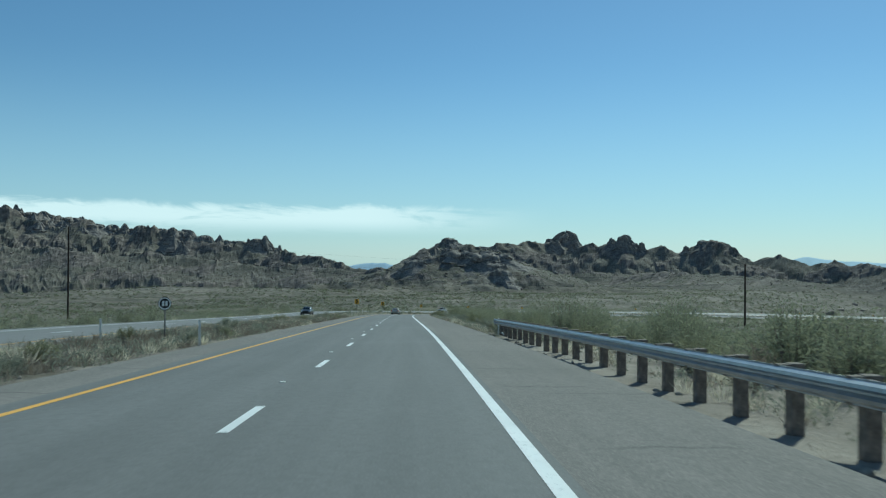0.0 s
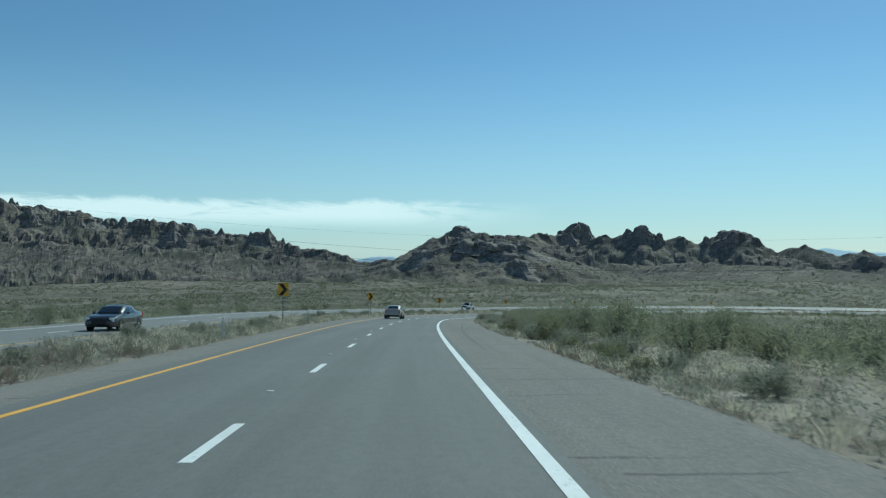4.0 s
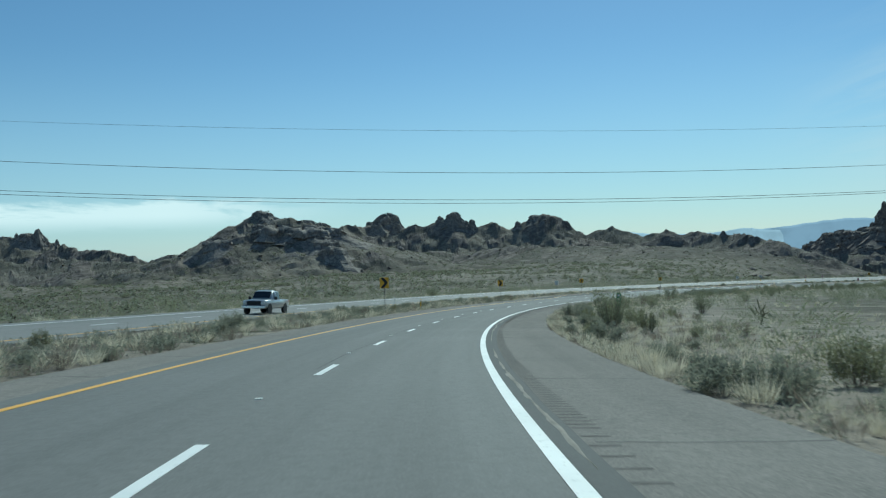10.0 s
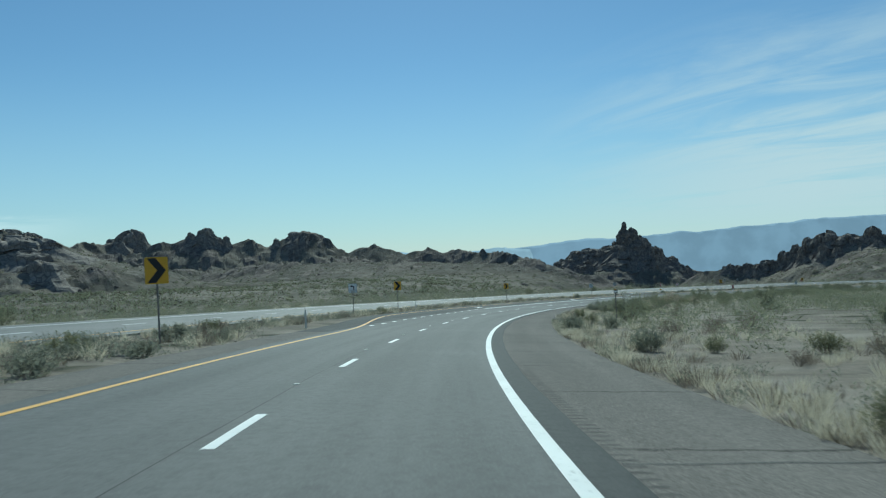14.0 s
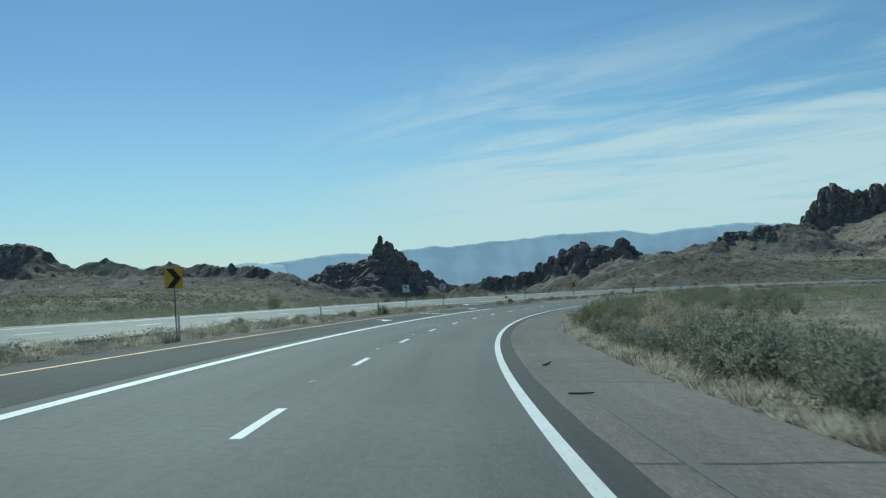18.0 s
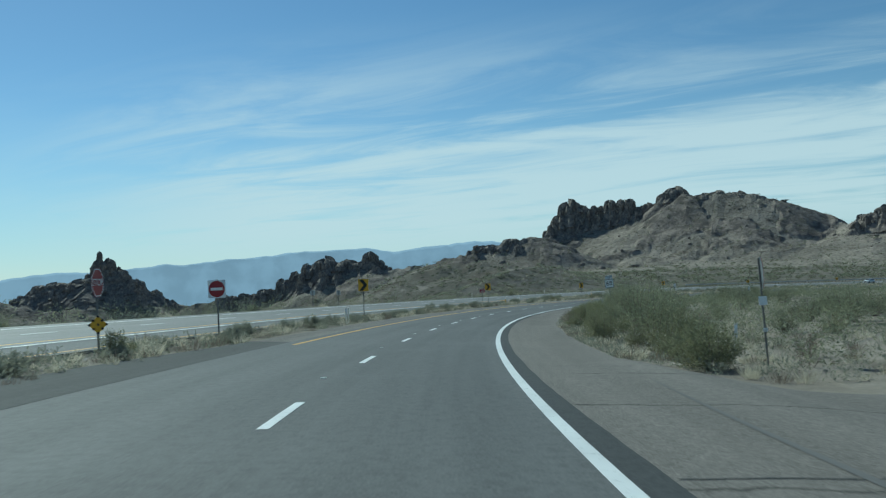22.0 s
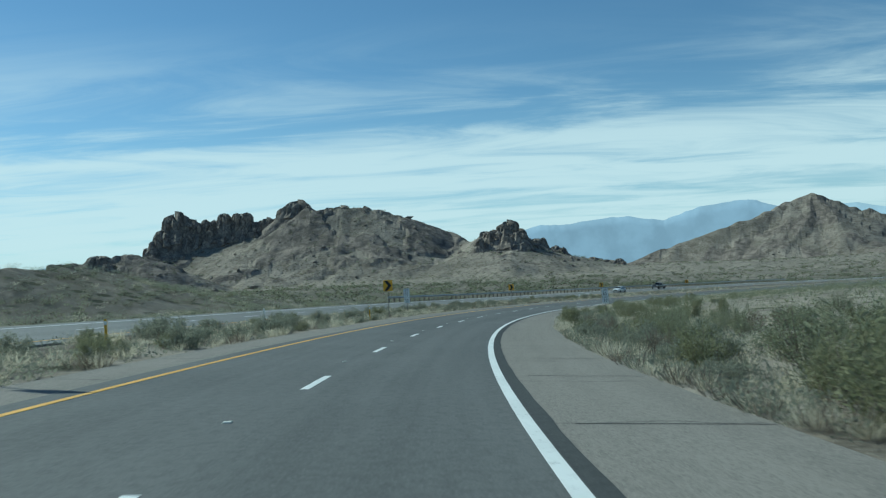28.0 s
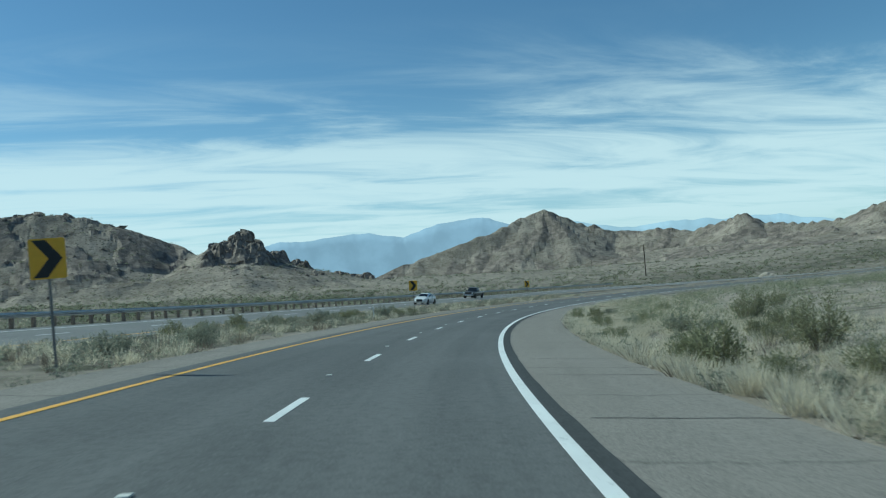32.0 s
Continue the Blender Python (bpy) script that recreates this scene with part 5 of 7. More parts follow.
def paint_details():
    bay = bpy.data.objects["turn_lane"]
    arrow = [(0.12, 0.0), (0.12, 1.7), (-0.15, 2.1), (-0.55, 2.1), (-0.55, 2.45), (-1.15, 1.9), (-0.55, 1.35), (-0.55, 1.75), (-0.22, 1.75), (-0.08, 1.6), (-0.08, 0.0)]
    for s in (452, 507, 543):
        road_shape("painted_arrow", [(r * 1.0 + 0.2, a * 1.3) for r, a in arrow], s, -7.5, WHITE_PAINT, 0.011, bay, "white painted left-turn arrow")
    road_shape("painted_arrow", [(-r * 1.0 - 0.2, -a * 1.3) for r, a in arrow], 562, -12.6, WHITE_PAINT, 0.018, bpy.data.objects["opposite_road"], "white painted turn arrow")
    cu = bpy.data.curves.new("word", "FONT")
    cu.body, cu.size, cu.align_x = "ONLY", 1.0, "CENTER"
    tmp = bpy.data.objects.new("word", cu)
    scene.collection.objects.link(tmp)
    me = bpy.data.meshes.new_from_object(tmp.evaluated_get(bpy.context.evaluated_depsgraph_get()))
    bpy.data.objects.remove(tmp)
    for v in me.vertices:
        v.co = Vector([float(c) for c in road_at(525 + v.co.y * 3.4, -7.45 + v.co.x * 0.95, 0.011)])
    me.materials.clear()
    me.materials.append(WHITE_PAINT)
    word = new("painted_word", me)
    word.parent = bay
    tagged(word, "white painted word on the asphalt")
    road = bpy.data.objects["road"]
    stud = None
    s = 10.3 + 2.74 + 4.1
    while s < 960:
        x, y, z = road_at(s, -2.38)
        m = pose(float(x), float(y), float(z), 0, 0, -math.degrees(float(np.interp(s, RS, RH))))
        if stud is None:
            stud = part("road_stud", boxes((-0.06, -0.05, -0.005, 0.06, 0.05, 0.018), bevel=0.007), PLASTIC_WHITE, road)
            stud.matrix_basis = m
        else:
            o = stud.copy()
            scene.collection.objects.link(o)
            o.matrix_basis = m
        s += 10.97
    # pale broken crust of sand along the joint of lane and shoulder
    for s0, s1 in ((58, 76), (203, 224), (226, 262), (264, 283), (287, 318), (321, 345)):
        s = np.arange(s0, s1 + 0.05, 0.1)
        k = np.sin(np.pi * (s - s0) / (s1 - s0)) ** 0.5
        mid = np.interp(s, EDGE_S, EDGE_D) + 0.31 + 0.04 * rough(s, s * 0, 4, 4, 2)
        left, right = (np.maximum(0.11 * k * (rough(s, s * 0 + q, 1.1, 5, q) + 0.30), 0.002) for q in (5, 9))
        ob = grid_mesh("sand_crust", np.stack([road_at(s, mid + right, 0.003), road_at(s, mid, 0.012), road_at(s, mid - left, 0.003)], 1), len(s), 3, SAND)
        ob.parent = bpy.data.objects["road_shoulder"]
        tagged(ob, "thin pale line of windblown sand")
    GROOVE_SHADE = plain("groove", (0.135, 0.126, 0.116), 0.9, 0, 0.1, 0.3, 4.0)
    # rumble grooves across the edge of the shoulder: flat strips, their shade painted dark
    grooves, q = [], 224.0
    while q < 372:
        j = 0.05 * float(rough(np.array([q]), np.array([0.0]), 3, 2, 33)[0])
        grooves.append([(q, 2.00 + j), (q, 2.38 + j), (q + 0.09, 2.38 + j), (q + 0.09, 2.00 + j)])
        q += 0.30 if int(q / 14) % 3 else 0.62
    gv = np.array(grooves).reshape(-1, 2)
    me = raw_mesh("rumble_groove", road_at(gv[:, 0], gv[:, 1], -0.003), np.arange(len(gv)).reshape(-1, 4), GROOVE_SHADE)
    me.flip_normals()
    ob = new("rumble_groove", me)
    ob.parent = bpy.data.objects["road_shoulder"]
    tagged(ob, "row of short flat strips painted dark as shaded rumble grooves", kind="stuff")
    # sealed seam along the lane line
    seam = plain("seam_tar", (0.045, 0.044, 0.042), 0.75, vary=0.25)
    for s0, s1 in ((192, 262), (275, 318), (348, 380)):
        s = np.arange(s0, s1 + 0.1, 0.5)
        mid = -2.36 + 0.05 * rough(s, s * 0, 5, 3, 6)
        half = np.maximum(0.017 * (0.8 + 0.8 * rough(s, s * 0 + 4, 1.2, 3, 8)), 0.003)
        ob = grid_mesh("tar_seam", np.stack([road_at(s, mid + half, 0.003), road_at(s, mid - half, 0.003)], 1), len(s), 2, seam)
        ob.parent = road
    # dark tyre scuffs on the shoulder
    mark = asphalt_material("tyre_scuff", (0.080, 0.075, 0.070), (0.115, 0.107, 0.100), 0.8)
    for s0, s1, d0, d1 in ((436, 500, 2.7, 3.2), (512, 566, 2.9, 4.4), (505, 552, 2.6, 3.4), (140, 176, 2.8, 3.5)):
        s = np.arange(s0, s1 + 0.1, 1.0)
        f = (s - s0) / (s1 - s0)
        mid = d0 + (d1 - d0) * f * f
        half = 0.085 * np.sqrt(np.maximum(np.sin(np.pi * f), 0.01))
        ob = grid_mesh("tyre_mark", np.stack([road_at(s, mid + half, 0.001), road_at(s, mid - half, 0.001)], 1), len(s), 2, mark)
        tagged(ob, "dark tyre scuff curving over the shoulder", "tyre mark", "tyre marks on the shoulder")
    # tar-filled joints across the shoulder
    sh = bpy.data.objects["road_shoulder"]
    tar = plain("tar", (0.020, 0.019, 0.018), 0.7, vary=0.2)
    rs = random.Random(12)
    s = 6.0
    while s < 900:
        dens = 6.1 if s > 560 else 11.5
        a, b = 2.12 + rs.uniform(0, 0.15), 4.82 - rs.choice([0, 0, 0.1, 0.9])
        n = 14
        dd = np.linspace(a, b, n)
        ss = s + 0.10 * rough(dd, dd * 0 + s, 0.8, 3, 8)
        w = 0.022 + 0.014 * np.abs(rough(dd, dd * 0 + s, 0.3, 2, 9))
        ob = grid_mesh("tar_joint", np.stack([road_at(ss + w, dd, -0.002), road_at(ss - w, dd, -0.002)], 1), n, 2, tar)
        ob.parent = sh
        s += dens * rs.uniform(0.8, 1.2)


paint_details()

# ---- vehicles ----


def paint(name, colour, rough_=0.28, metal=0.0):
    m = Mat(name, rough_, metal, colour, 0.5)
    m.p.inputs["Coat Weight"].default_value = 0.6
    m.p.inputs["Coat Roughness"].default_value = 0.06
    dust = m.ramp(m.noise(m.coords(), 3.0, 4), 0.4, 0.8)
    m.colour(m.mix(m.math("MULTIPLY", dust, 0.25), colour, (0.30, 0.27, 0.23)))
    return m.mat


def glowing(name, colour, strength):
    m = Mat(name, 0.25, colour=colour)
    m.p.inputs["Emission Color"].default_value = (*colour, 1)
    m.p.inputs["Emission Strength"].default_value = strength
    return m.mat


CHAMPAGNE = paint("champagne_paint", (0.42, 0.385, 0.315), 0.32, 0.35)
SILVER = paint("silver_paint", (0.40, 0.41, 0.41), 0.3, 0.4)
WHITE_CAR = paint("white_paint", (0.72, 0.72, 0.71))
BLACK_CAR = paint("black_paint", (0.020, 0.021, 0.023))
GLASS = plain("tinted_glass", (0.012, 0.014, 0.016), 0.06, 0, 0.6, 0.1)
RUBBER = plain("tyre_rubber", (0.022, 0.022, 0.022), 0.85)
CHROME = plain("bright_metal", (0.62, 0.62, 0.63), 0.18, 0.95, vary=0.05)
TRIM = plain("black_trim", (0.018, 0.018, 0.018), 0.6)
TAIL_RED = glowing("tail_lamp_red", (0.34, 0.010, 0.014), 0.14)
LAMP_STRIP = glowing("lamp_strip_red", (0.70, 0.03, 0.03), 0.28)
HEAD_LAMP = plain("headlamp_glass", (0.62, 0.64, 0.66), 0.12, 0.2)


def loft(name, sections, material, parent, label=""):
    """A skin through half outlines (x, z) given at places along y, mirrored about the middle and capped."""
    rows = []
    for y, half in sections:
        full = [(-x, z) for x, z in half[::-1]] + [(x, z) for x, z in half if x > 1e-6]
        rows.append([(x, y, z) for x, z in full])
    bm = bmesh.new()
    vs = [[bm.verts.new(p) for p in r] for r in rows]
    for a, b in zip(vs[:-1], vs[1:]):
        for i in range(len(a) - 1):
            bm.faces.new((a[i], a[i + 1], b[i + 1], b[i]))
        bm.faces.new((a[-1], a[0], b[0], b[-1]))
    bm.faces.new(vs[0])
    bm.faces.new(vs[-1][::-1])
    bmesh.ops.recalc_face_normals(bm, faces=bm.faces[:])
    ob = part(name, bm, material, parent, label, smooth=True)
    return ob


def lower_half(w, zb, zt):
    return [(0, zb), (w * 0.80, zb), (w * 0.97, zb + 0.10 * (zt - zb)), (w, zb + 0.34 * (zt - zb)), (w * 0.99, zb + 0.62 * (zt - zb)), (w * 0.96, zt - 0.07), (w * 0.90, zt - 0.02), (w * 0.75, zt), (0, zt + 0.02)]


def wheel(car, x, y, r, side):
    w = new("wheel", None)
    w.parent = car
    w.matrix_basis = pose(x, y, r)
    bm = bmesh.new()
    seg, prof = 28, [(-0.11, 0.66), (-0.115, 0.90), (-0.085, 0.985), (0, 1.0), (0.085, 0.985), (0.115, 0.90), (0.11, 0.66)]
    rings = [[bm.verts.new((a, r * b * math.cos(2 * math.pi * i / seg), r * b * math.sin(2 * math.pi * i / seg))) for a, b in prof] for i in range(seg)]
    for i in range(seg):
        for j in range(len(prof) - 1):
            bm.faces.new((rings[i][j], rings[i][j + 1], rings[(i + 1) % seg][j + 1], rings[(i + 1) % seg][j]))
    bmesh.ops.recalc_face_normals(bm, faces=bm.faces[:])
    part("tyre", bm, RUBBER, w, smooth=True)
    bm = bmesh.new()
    tube(bm, (side * 0.02, 0, 0), (side * 0.06, 0, 0), r * 0.67, r * 0.67, 28)
    part("hub", bm, TRIM, w)
    bm = bmesh.new()
    for i in range(7):
        a = 2 * math.pi * i / 7
        box(bm, -0.012, -0.028, 0.0, 0.012, 0.028, r * 0.66, 0.006, pose(side * 0.085, 0, 0, math.degrees(a), 0, 0))
    tube(bm, (side * 0.06, 0, 0), (side * 0.105, 0, 0), r * 0.16, r * 0.13, 16)
    part("rim", bm, CHROME, w, "bright alloy rim")
    return w


def sheet(name, pts, material, parent, label=""):
    """A thin pane from a grid of points."""
    p = np.array(pts, float)
    ob = grid_mesh(name, p, p.shape[0], p.shape[1], material)
    ob.parent = parent
    return tagged(ob, label)


def sedan(colour, label, lit=True):
    car = new("sedan", None)
    tagged(car, label, "car", "cars on the highway")
    body = loft("body", [(y, lower_half(w, zb, zt)) for y, w, zb, zt in (
        (0.0, 0.68, 0.44, 0.66), (0.03, 0.78, 0.34, 0.80), (0.09, 0.82, 0.28, 1.01), (0.30, 0.85, 0.25, 1.065), (0.80, 0.89, 0.22, 1.04), (1.6, 0.92, 0.20, 0.98), (2.6, 0.92, 0.20, 0.97),
        (3.4, 0.92, 0.20, 0.985), (3.75, 0.915, 0.21, 0.95), (4.3, 0.90, 0.22, 0.87), (4.68, 0.84, 0.25, 0.78), (4.85, 0.68, 0.34, 0.62))], colour, car)
    cab_y = [0.52, 0.95, 1.40, 1.85, 2.35, 2.78, 3.2, 3.62]
    cab_top = [1.055, 1.28, 1.43, 1.47, 1.465, 1.405, 1.21, 0.985]
    cab_belt = [0.70, 0.78, 0.82, 0.83, 0.83, 0.82, 0.80, 0.72]
    cab_roof = [0.60, 0.60, 0.59, 0.60, 0.61, 0.61, 0.62, 0.62]

    def outline(y):
        t, b, r = (float(np.interp(y, cab_y, a)) for a in (cab_top, cab_belt, cab_roof))
        return [(b, 0.955), (b * 0.6 + r * 0.4, 0.955 + (t - 0.955) * 0.45), (r, t - 0.045), (r * 0.82, t - 0.008), (0.0, t + 0.015)]

    loft("cabin", [(y, [(0, 0.93)] + [(outline(y)[0][0], 0.93)] + outline(y)) for y in cab_y], colour, car)

    def on_top(x, y):
        o = outline(y)[::-1]
        return (x, y, float(np.interp(abs(x), [q[0] for q in o], [q[1] for q in o])) + 0.010)

    sheet("rear_window", [[on_top(f * (0.60 - 0.10 * (y - 0.6)), y) for f in np.linspace(-0.97, 0.97, 11)] for y in np.linspace(0.62, 1.24, 7)], GLASS, car, "dark tinted rear window")
    sheet("windscreen", [[on_top(f * 0.58, y) for f in np.linspace(1, -1, 11)] for y in np.linspace(3.52, 2.86, 6)], GLASS, car)
    for side in (-1, 1):
        for y0, y1 in ((1.02, 1.93), (2.02, 3.12)):
            rows = []
            for y in np.linspace(y0, y1, 7):
                o = outline(y)
                rows.append([(side * (float(np.interp(f, (0, 0.45, 1), (o[0][0], o[1][0], o[2][0]))) + 0.010), y, 0.99 + (o[2][1] - 0.02 - 0.99) * f) for f in (np.linspace(0.02, 0.9, 4) if side > 0 else np.linspace(0.9, 0.02, 4))])
            sheet("side_window", rows, GLASS, car)
            part("door_handle", boxes((side * 0.925 - 0.012, y0 + 0.06, 0.80, side * 0.925 + 0.012, y0 + 0.24, 0.835), bevel=0.008), CHROME, car)
        mirror = part("mirror", boxes((side * 0.90 if side > 0 else -1.08, 2.98, 0.94, 1.08 if side > 0 else -0.90, 3.10, 1.09), bevel=0.035), colour, car)
        part("tail_lamp", boxes((side * 0.755 - 0.048, -0.012, 0.64, side * 0.755 + 0.048, 0.16, 1.02), bevel=0.022), TAIL_RED, car, "tall red tail lamp")
        part("lamp_strip", boxes((side * 0.755 - 0.012, -0.018, 0.68, side * 0.755 + 0.012, -0.008, 0.98), bevel=0.003), LAMP_STRIP, car, "bright red lamp strip")
        part("side_moulding", boxes((side * 0.921 - 0.008, 1.36, 0.395, side * 0.921 + 0.008, 3.46, 0.425), bevel=0.005), CHROME, car)
        part("door_gap", boxes((side * 0.9205 - 0.003, 1.955, 0.30, side * 0.9205 + 0.003, 1.965, 0.93)), TRIM, car)
        part("headlamp", boxes((side * 0.68 - 0.13, 4.58, 0.55, side * 0.68 + 0.13, 4.80, 0.77), bevel=0.03), HEAD_LAMP, car)
        part("exhaust_tip", rod((side * 0.55, -0.025, 0.29), (side * 0.55, 0.25, 0.29), 0.034, 0.034, 12), POST_STEEL, car)
        for y in (0.98, 3.86):
            # black disc stands in for the shaded wheel well, which is not cut out
            part("wheel_arch", rod((side * 0.80, y, 0.335), (side * (0.90 if y < 2 else 0.921), y, 0.335), 0.385, 0.385, 28), TRIM, car)
            wheel(car, side * 0.825, y, 0.335, side)
    part("rear_bumper", boxes((-0.80, -0.05, 0.40, 0.80, 0.14, 0.63), bevel=0.045), colour, car)
    part("bumper_valance", boxes((-0.74, -0.02, 0.22, 0.74, 0.20, 0.40), bevel=0.02), TRIM, car)
    part("number_plate", boxes((-0.16, -0.035, 0.70, 0.16, -0.02, 0.86), bevel=0.004), SILVER, car)
    for x in (-0.09, -0.03, 0.03, 0.09):
        part("plate_bar", boxes((x - 0.018, -0.040, 0.755, x + 0.018, -0.036, 0.805)), POST_STEEL, car)
    part("chrome_strip", boxes((-0.34, -0.028, 0.885, 0.34, -0.005, 0.925), bevel=0.006), CHROME, car)
    part("boot_seam", boxes((-0.70, -0.004, 0.655, 0.70, 0.02, 0.665)), TRIM, car)
    part("brake_lamp", boxes((-0.40, 0.060, 1.040, 0.40, 0.10, 1.056), bevel=0.006), TAIL_RED, car)
    part("grille", boxes((-0.42, 4.78, 0.40, 0.42, 4.87, 0.70), bevel=0.02), TRIM, car)
    part("antenna_fin", plate([(0.0, 1.47), (0.16, 1.47), (0.03, 1.53)], 0.03, 0.0), TRIM, car).matrix_basis = pose(-0.015, 1.52, 0, 0, 0, 90)
    return car


def pickup(colour, label):
    car = new("pickup_truck", None)
    tagged(car, label, "truck", "trucks on the highway")
    loft("body", [(y, lower_half(w, zb, zt)) for y, w, zb, zt in ((0.0, 0.88, 0.50, 1.05), (0.06, 0.95, 0.45, 1.12), (1.9, 0.97, 0.42, 1.14), (3.6, 0.97, 0.42, 1.14), (4.1, 0.96, 0.42, 1.14), (5.2, 0.94, 0.45, 1.10), (5.45, 0.88, 0.50, 1.02))], colour, car)
    # black block laid on the closed body as the shaded hollow of the bed
    part("bed_opening", boxes((-0.78, 0.12, 0.95, 0.78, 1.75, 1.165)), TRIM, car, "black block standing in for the shaded open load bed")
    cab = [(1.85, 1.20, 0.86, 0.78), (2.05, 1.78, 0.88, 0.72), (2.9, 1.86, 0.90, 0.72), (3.35, 1.80, 0.90, 0.70), (4.05, 1.17, 0.88, 0.74)]

    def outline(y):
        t, b, r = (float(np.interp(y, [c[0] for c in cab], [c[k] for c in cab])) for k in (1, 2, 3))
        return [(b, 1.12), (r, t - 0.05), (r * 0.8, t - 0.01), (0.0, t + 0.01)]

    loft("cabin", [(c[0], [(0, 1.08), (outline(c[0])[0][0], 1.08)] + outline(c[0])) for c in cab], colour, car)
    for side in (-1, 1):
        for y0, y1 in ((2.1, 2.85), (2.95, 3.6)):
            rows = []
            for y in np.linspace(y0, y1, 5):
                o = outline(y)
                rows.append([(side * (o[0][0] * (1 - f) + o[1][0] * f + 0.010), y, 1.15 + (o[1][1] - 0.03 - 1.15) * f) for f in (np.linspace(0.02, 0.95, 3) if side > 0 else np.linspace(0.95, 0.02, 3))])
            sheet("side_window", rows, GLASS, car)
        part("mirror", boxes((side * 0.95 if side > 0 else -1.18, 3.50, 1.12, 1.18 if side > 0 else -0.95, 3.60, 1.36), bevel=0.03), TRIM, car)
        part("headlamp", boxes((side * 0.74 - 0.13, 5.36, 0.82, side * 0.74 + 0.13, 5.475, 1.02), bevel=0.02), HEAD_LAMP, car)
        part("tail_lamp", boxes((side * 0.86 - 0.07, -0.02, 0.72, side * 0.86 + 0.07, 0.06, 1.06), bevel=0.015), TAIL_RED, car)
        for y in (1.0, 4.55):
            # shaded wheel well drawn as a black disc on the side
            part("wheel_arch", rod((side * 0.84, y, 0.39), (side * 0.975, y, 0.39), 0.45, 0.45, 28), TRIM, car)
            wheel(car, side * 0.86, y, 0.39, side)
    rows = []
    for y in np.linspace(3.98, 3.42, 5):
        o = outline(y)
        rows.append([(f * o[1][0] * 0.95, y, o[3][1] - 0.02 * abs(f) + 0.012) for f in np.linspace(1, -1, 7)])
    sheet("windscreen", rows, GLASS, car)
    part("front_bumper", boxes((-0.94, 5.38, 0.45, 0.94, 5.56, 0.68), bevel=0.04), CHROME, car)
    part("grille", boxes((-0.55, 5.40, 0.70, 0.55, 5.475, 1.02), bevel=0.02), TRIM, car)
    part("rear_bumper", boxes((-0.90, -0.12, 0.45, 0.90, 0.04, 0.64), bevel=0.03), CHROME, car)
    return car


def on_road(car, s, d, length, oncoming=False):
    """Stands a vehicle with its wheels on the carriageway; s is where its rear is, or its nose if it comes towards us."""
    x, y, z = (float(c) for c in road_at(s, d, 0.004))
    h = math.degrees(float(np.interp(s, RS, RH)))
    a, b = road_at(s, d), road_at(s + 4, d)
    slope = math.degrees(math.atan2(b[2] - a[2], 4.0))
    lean = math.degrees(float(np.interp(s, RS, RB)))
    m = pose(x, y, z, 0, 0, -h) @ pose(0, 0, 0, slope, lean, 0)
    car.matrix_basis = m @ pose(0, length, 0, 0, 0, 180) if oncoming else m


on_road(sedan(CHAMPAGNE, "champagne-coloured four-door saloon with dark windows in the passing lane"), 200.2, -4.0, 4.87)
on_road(pickup(SILVER, "silver-grey pickup truck with a dark front on the opposite carriageway"), 317.0, -17.4, 5.5, True)
on_road(sedan(WHITE_CAR, "white car coming down the opposite carriageway"), 904.0, -17.4, 4.87, True)
on_road(pickup(BLACK_CAR, "dark pickup truck far off on the opposite carriageway"), 935.0, -21.2, 5.5, True)
on_road(sedan(BLACK_CAR, "small dark car far off on the opposite carriageway"), 158.0, -17.5, 4.87, True)

# ---- plants and stones ----


def leaf_material(name, a, b, rough_=0.75, thinness=0.43):
    m = Mat(name, rough_, spec=0.25)
    isl = m.t.nodes.new("ShaderNodeNewGeometry").outputs["Random Per Island"]
    c = m.mix(isl, a, b)
    c = m.mix(m.math("MULTIPLY", m.random(), 0.5), c, tuple(0.62 * x + 0.02 for x in b))
    m.colour(c)
    thin = m.t.nodes.new("ShaderNodeBsdfTranslucent")
    m.link(c, thin.inputs["Color"])
    both = m.t.nodes.new("ShaderNodeMixShader")
    both.inputs[0].default_value = thinness
    m.link(m.p.outputs[0], both.inputs[1])
    m.link(thin.outputs[0], both.inputs[2])
    m.link(both.outputs[0], m.t.nodes["Material Output"].inputs["Surface"])
    return m.mat


CREOSOTE = leaf_material("creosote_leaves", (0.185, 0.197, 0.122), (0.345, 0.350, 0.230))
SAGE = leaf_material("grey_green_leaves", (0.205, 0.218, 0.168), (0.365, 0.365, 0.280), 0.8, 0.5)
RABBIT = leaf_material("yellow_green_leaves", (0.180, 0.190, 0.105), (0.320, 0.312, 0.190))
STRAW = leaf_material("dry_grass", (0.50, 0.450, 0.335), (0.78, 0.71, 0.555), 0.85, 0.5)
BRUSH = leaf_material("dead_brush", (0.165, 0.135, 0.102), (0.28, 0.235, 0.185), 0.9)
PALE_BRUSH = leaf_material("straw_brush", (0.40, 0.335, 0.255), (0.62, 0.53, 0.41), 0.9, 0.5)
CHOLLA = leaf_material("pale_cactus", (0.20, 0.21, 0.13), (0.38, 0.36, 0.25))
TWIG = plain("twigs", (0.185, 0.158, 0.130), 0.9, 0, 0.2, 0.25, 8.0)


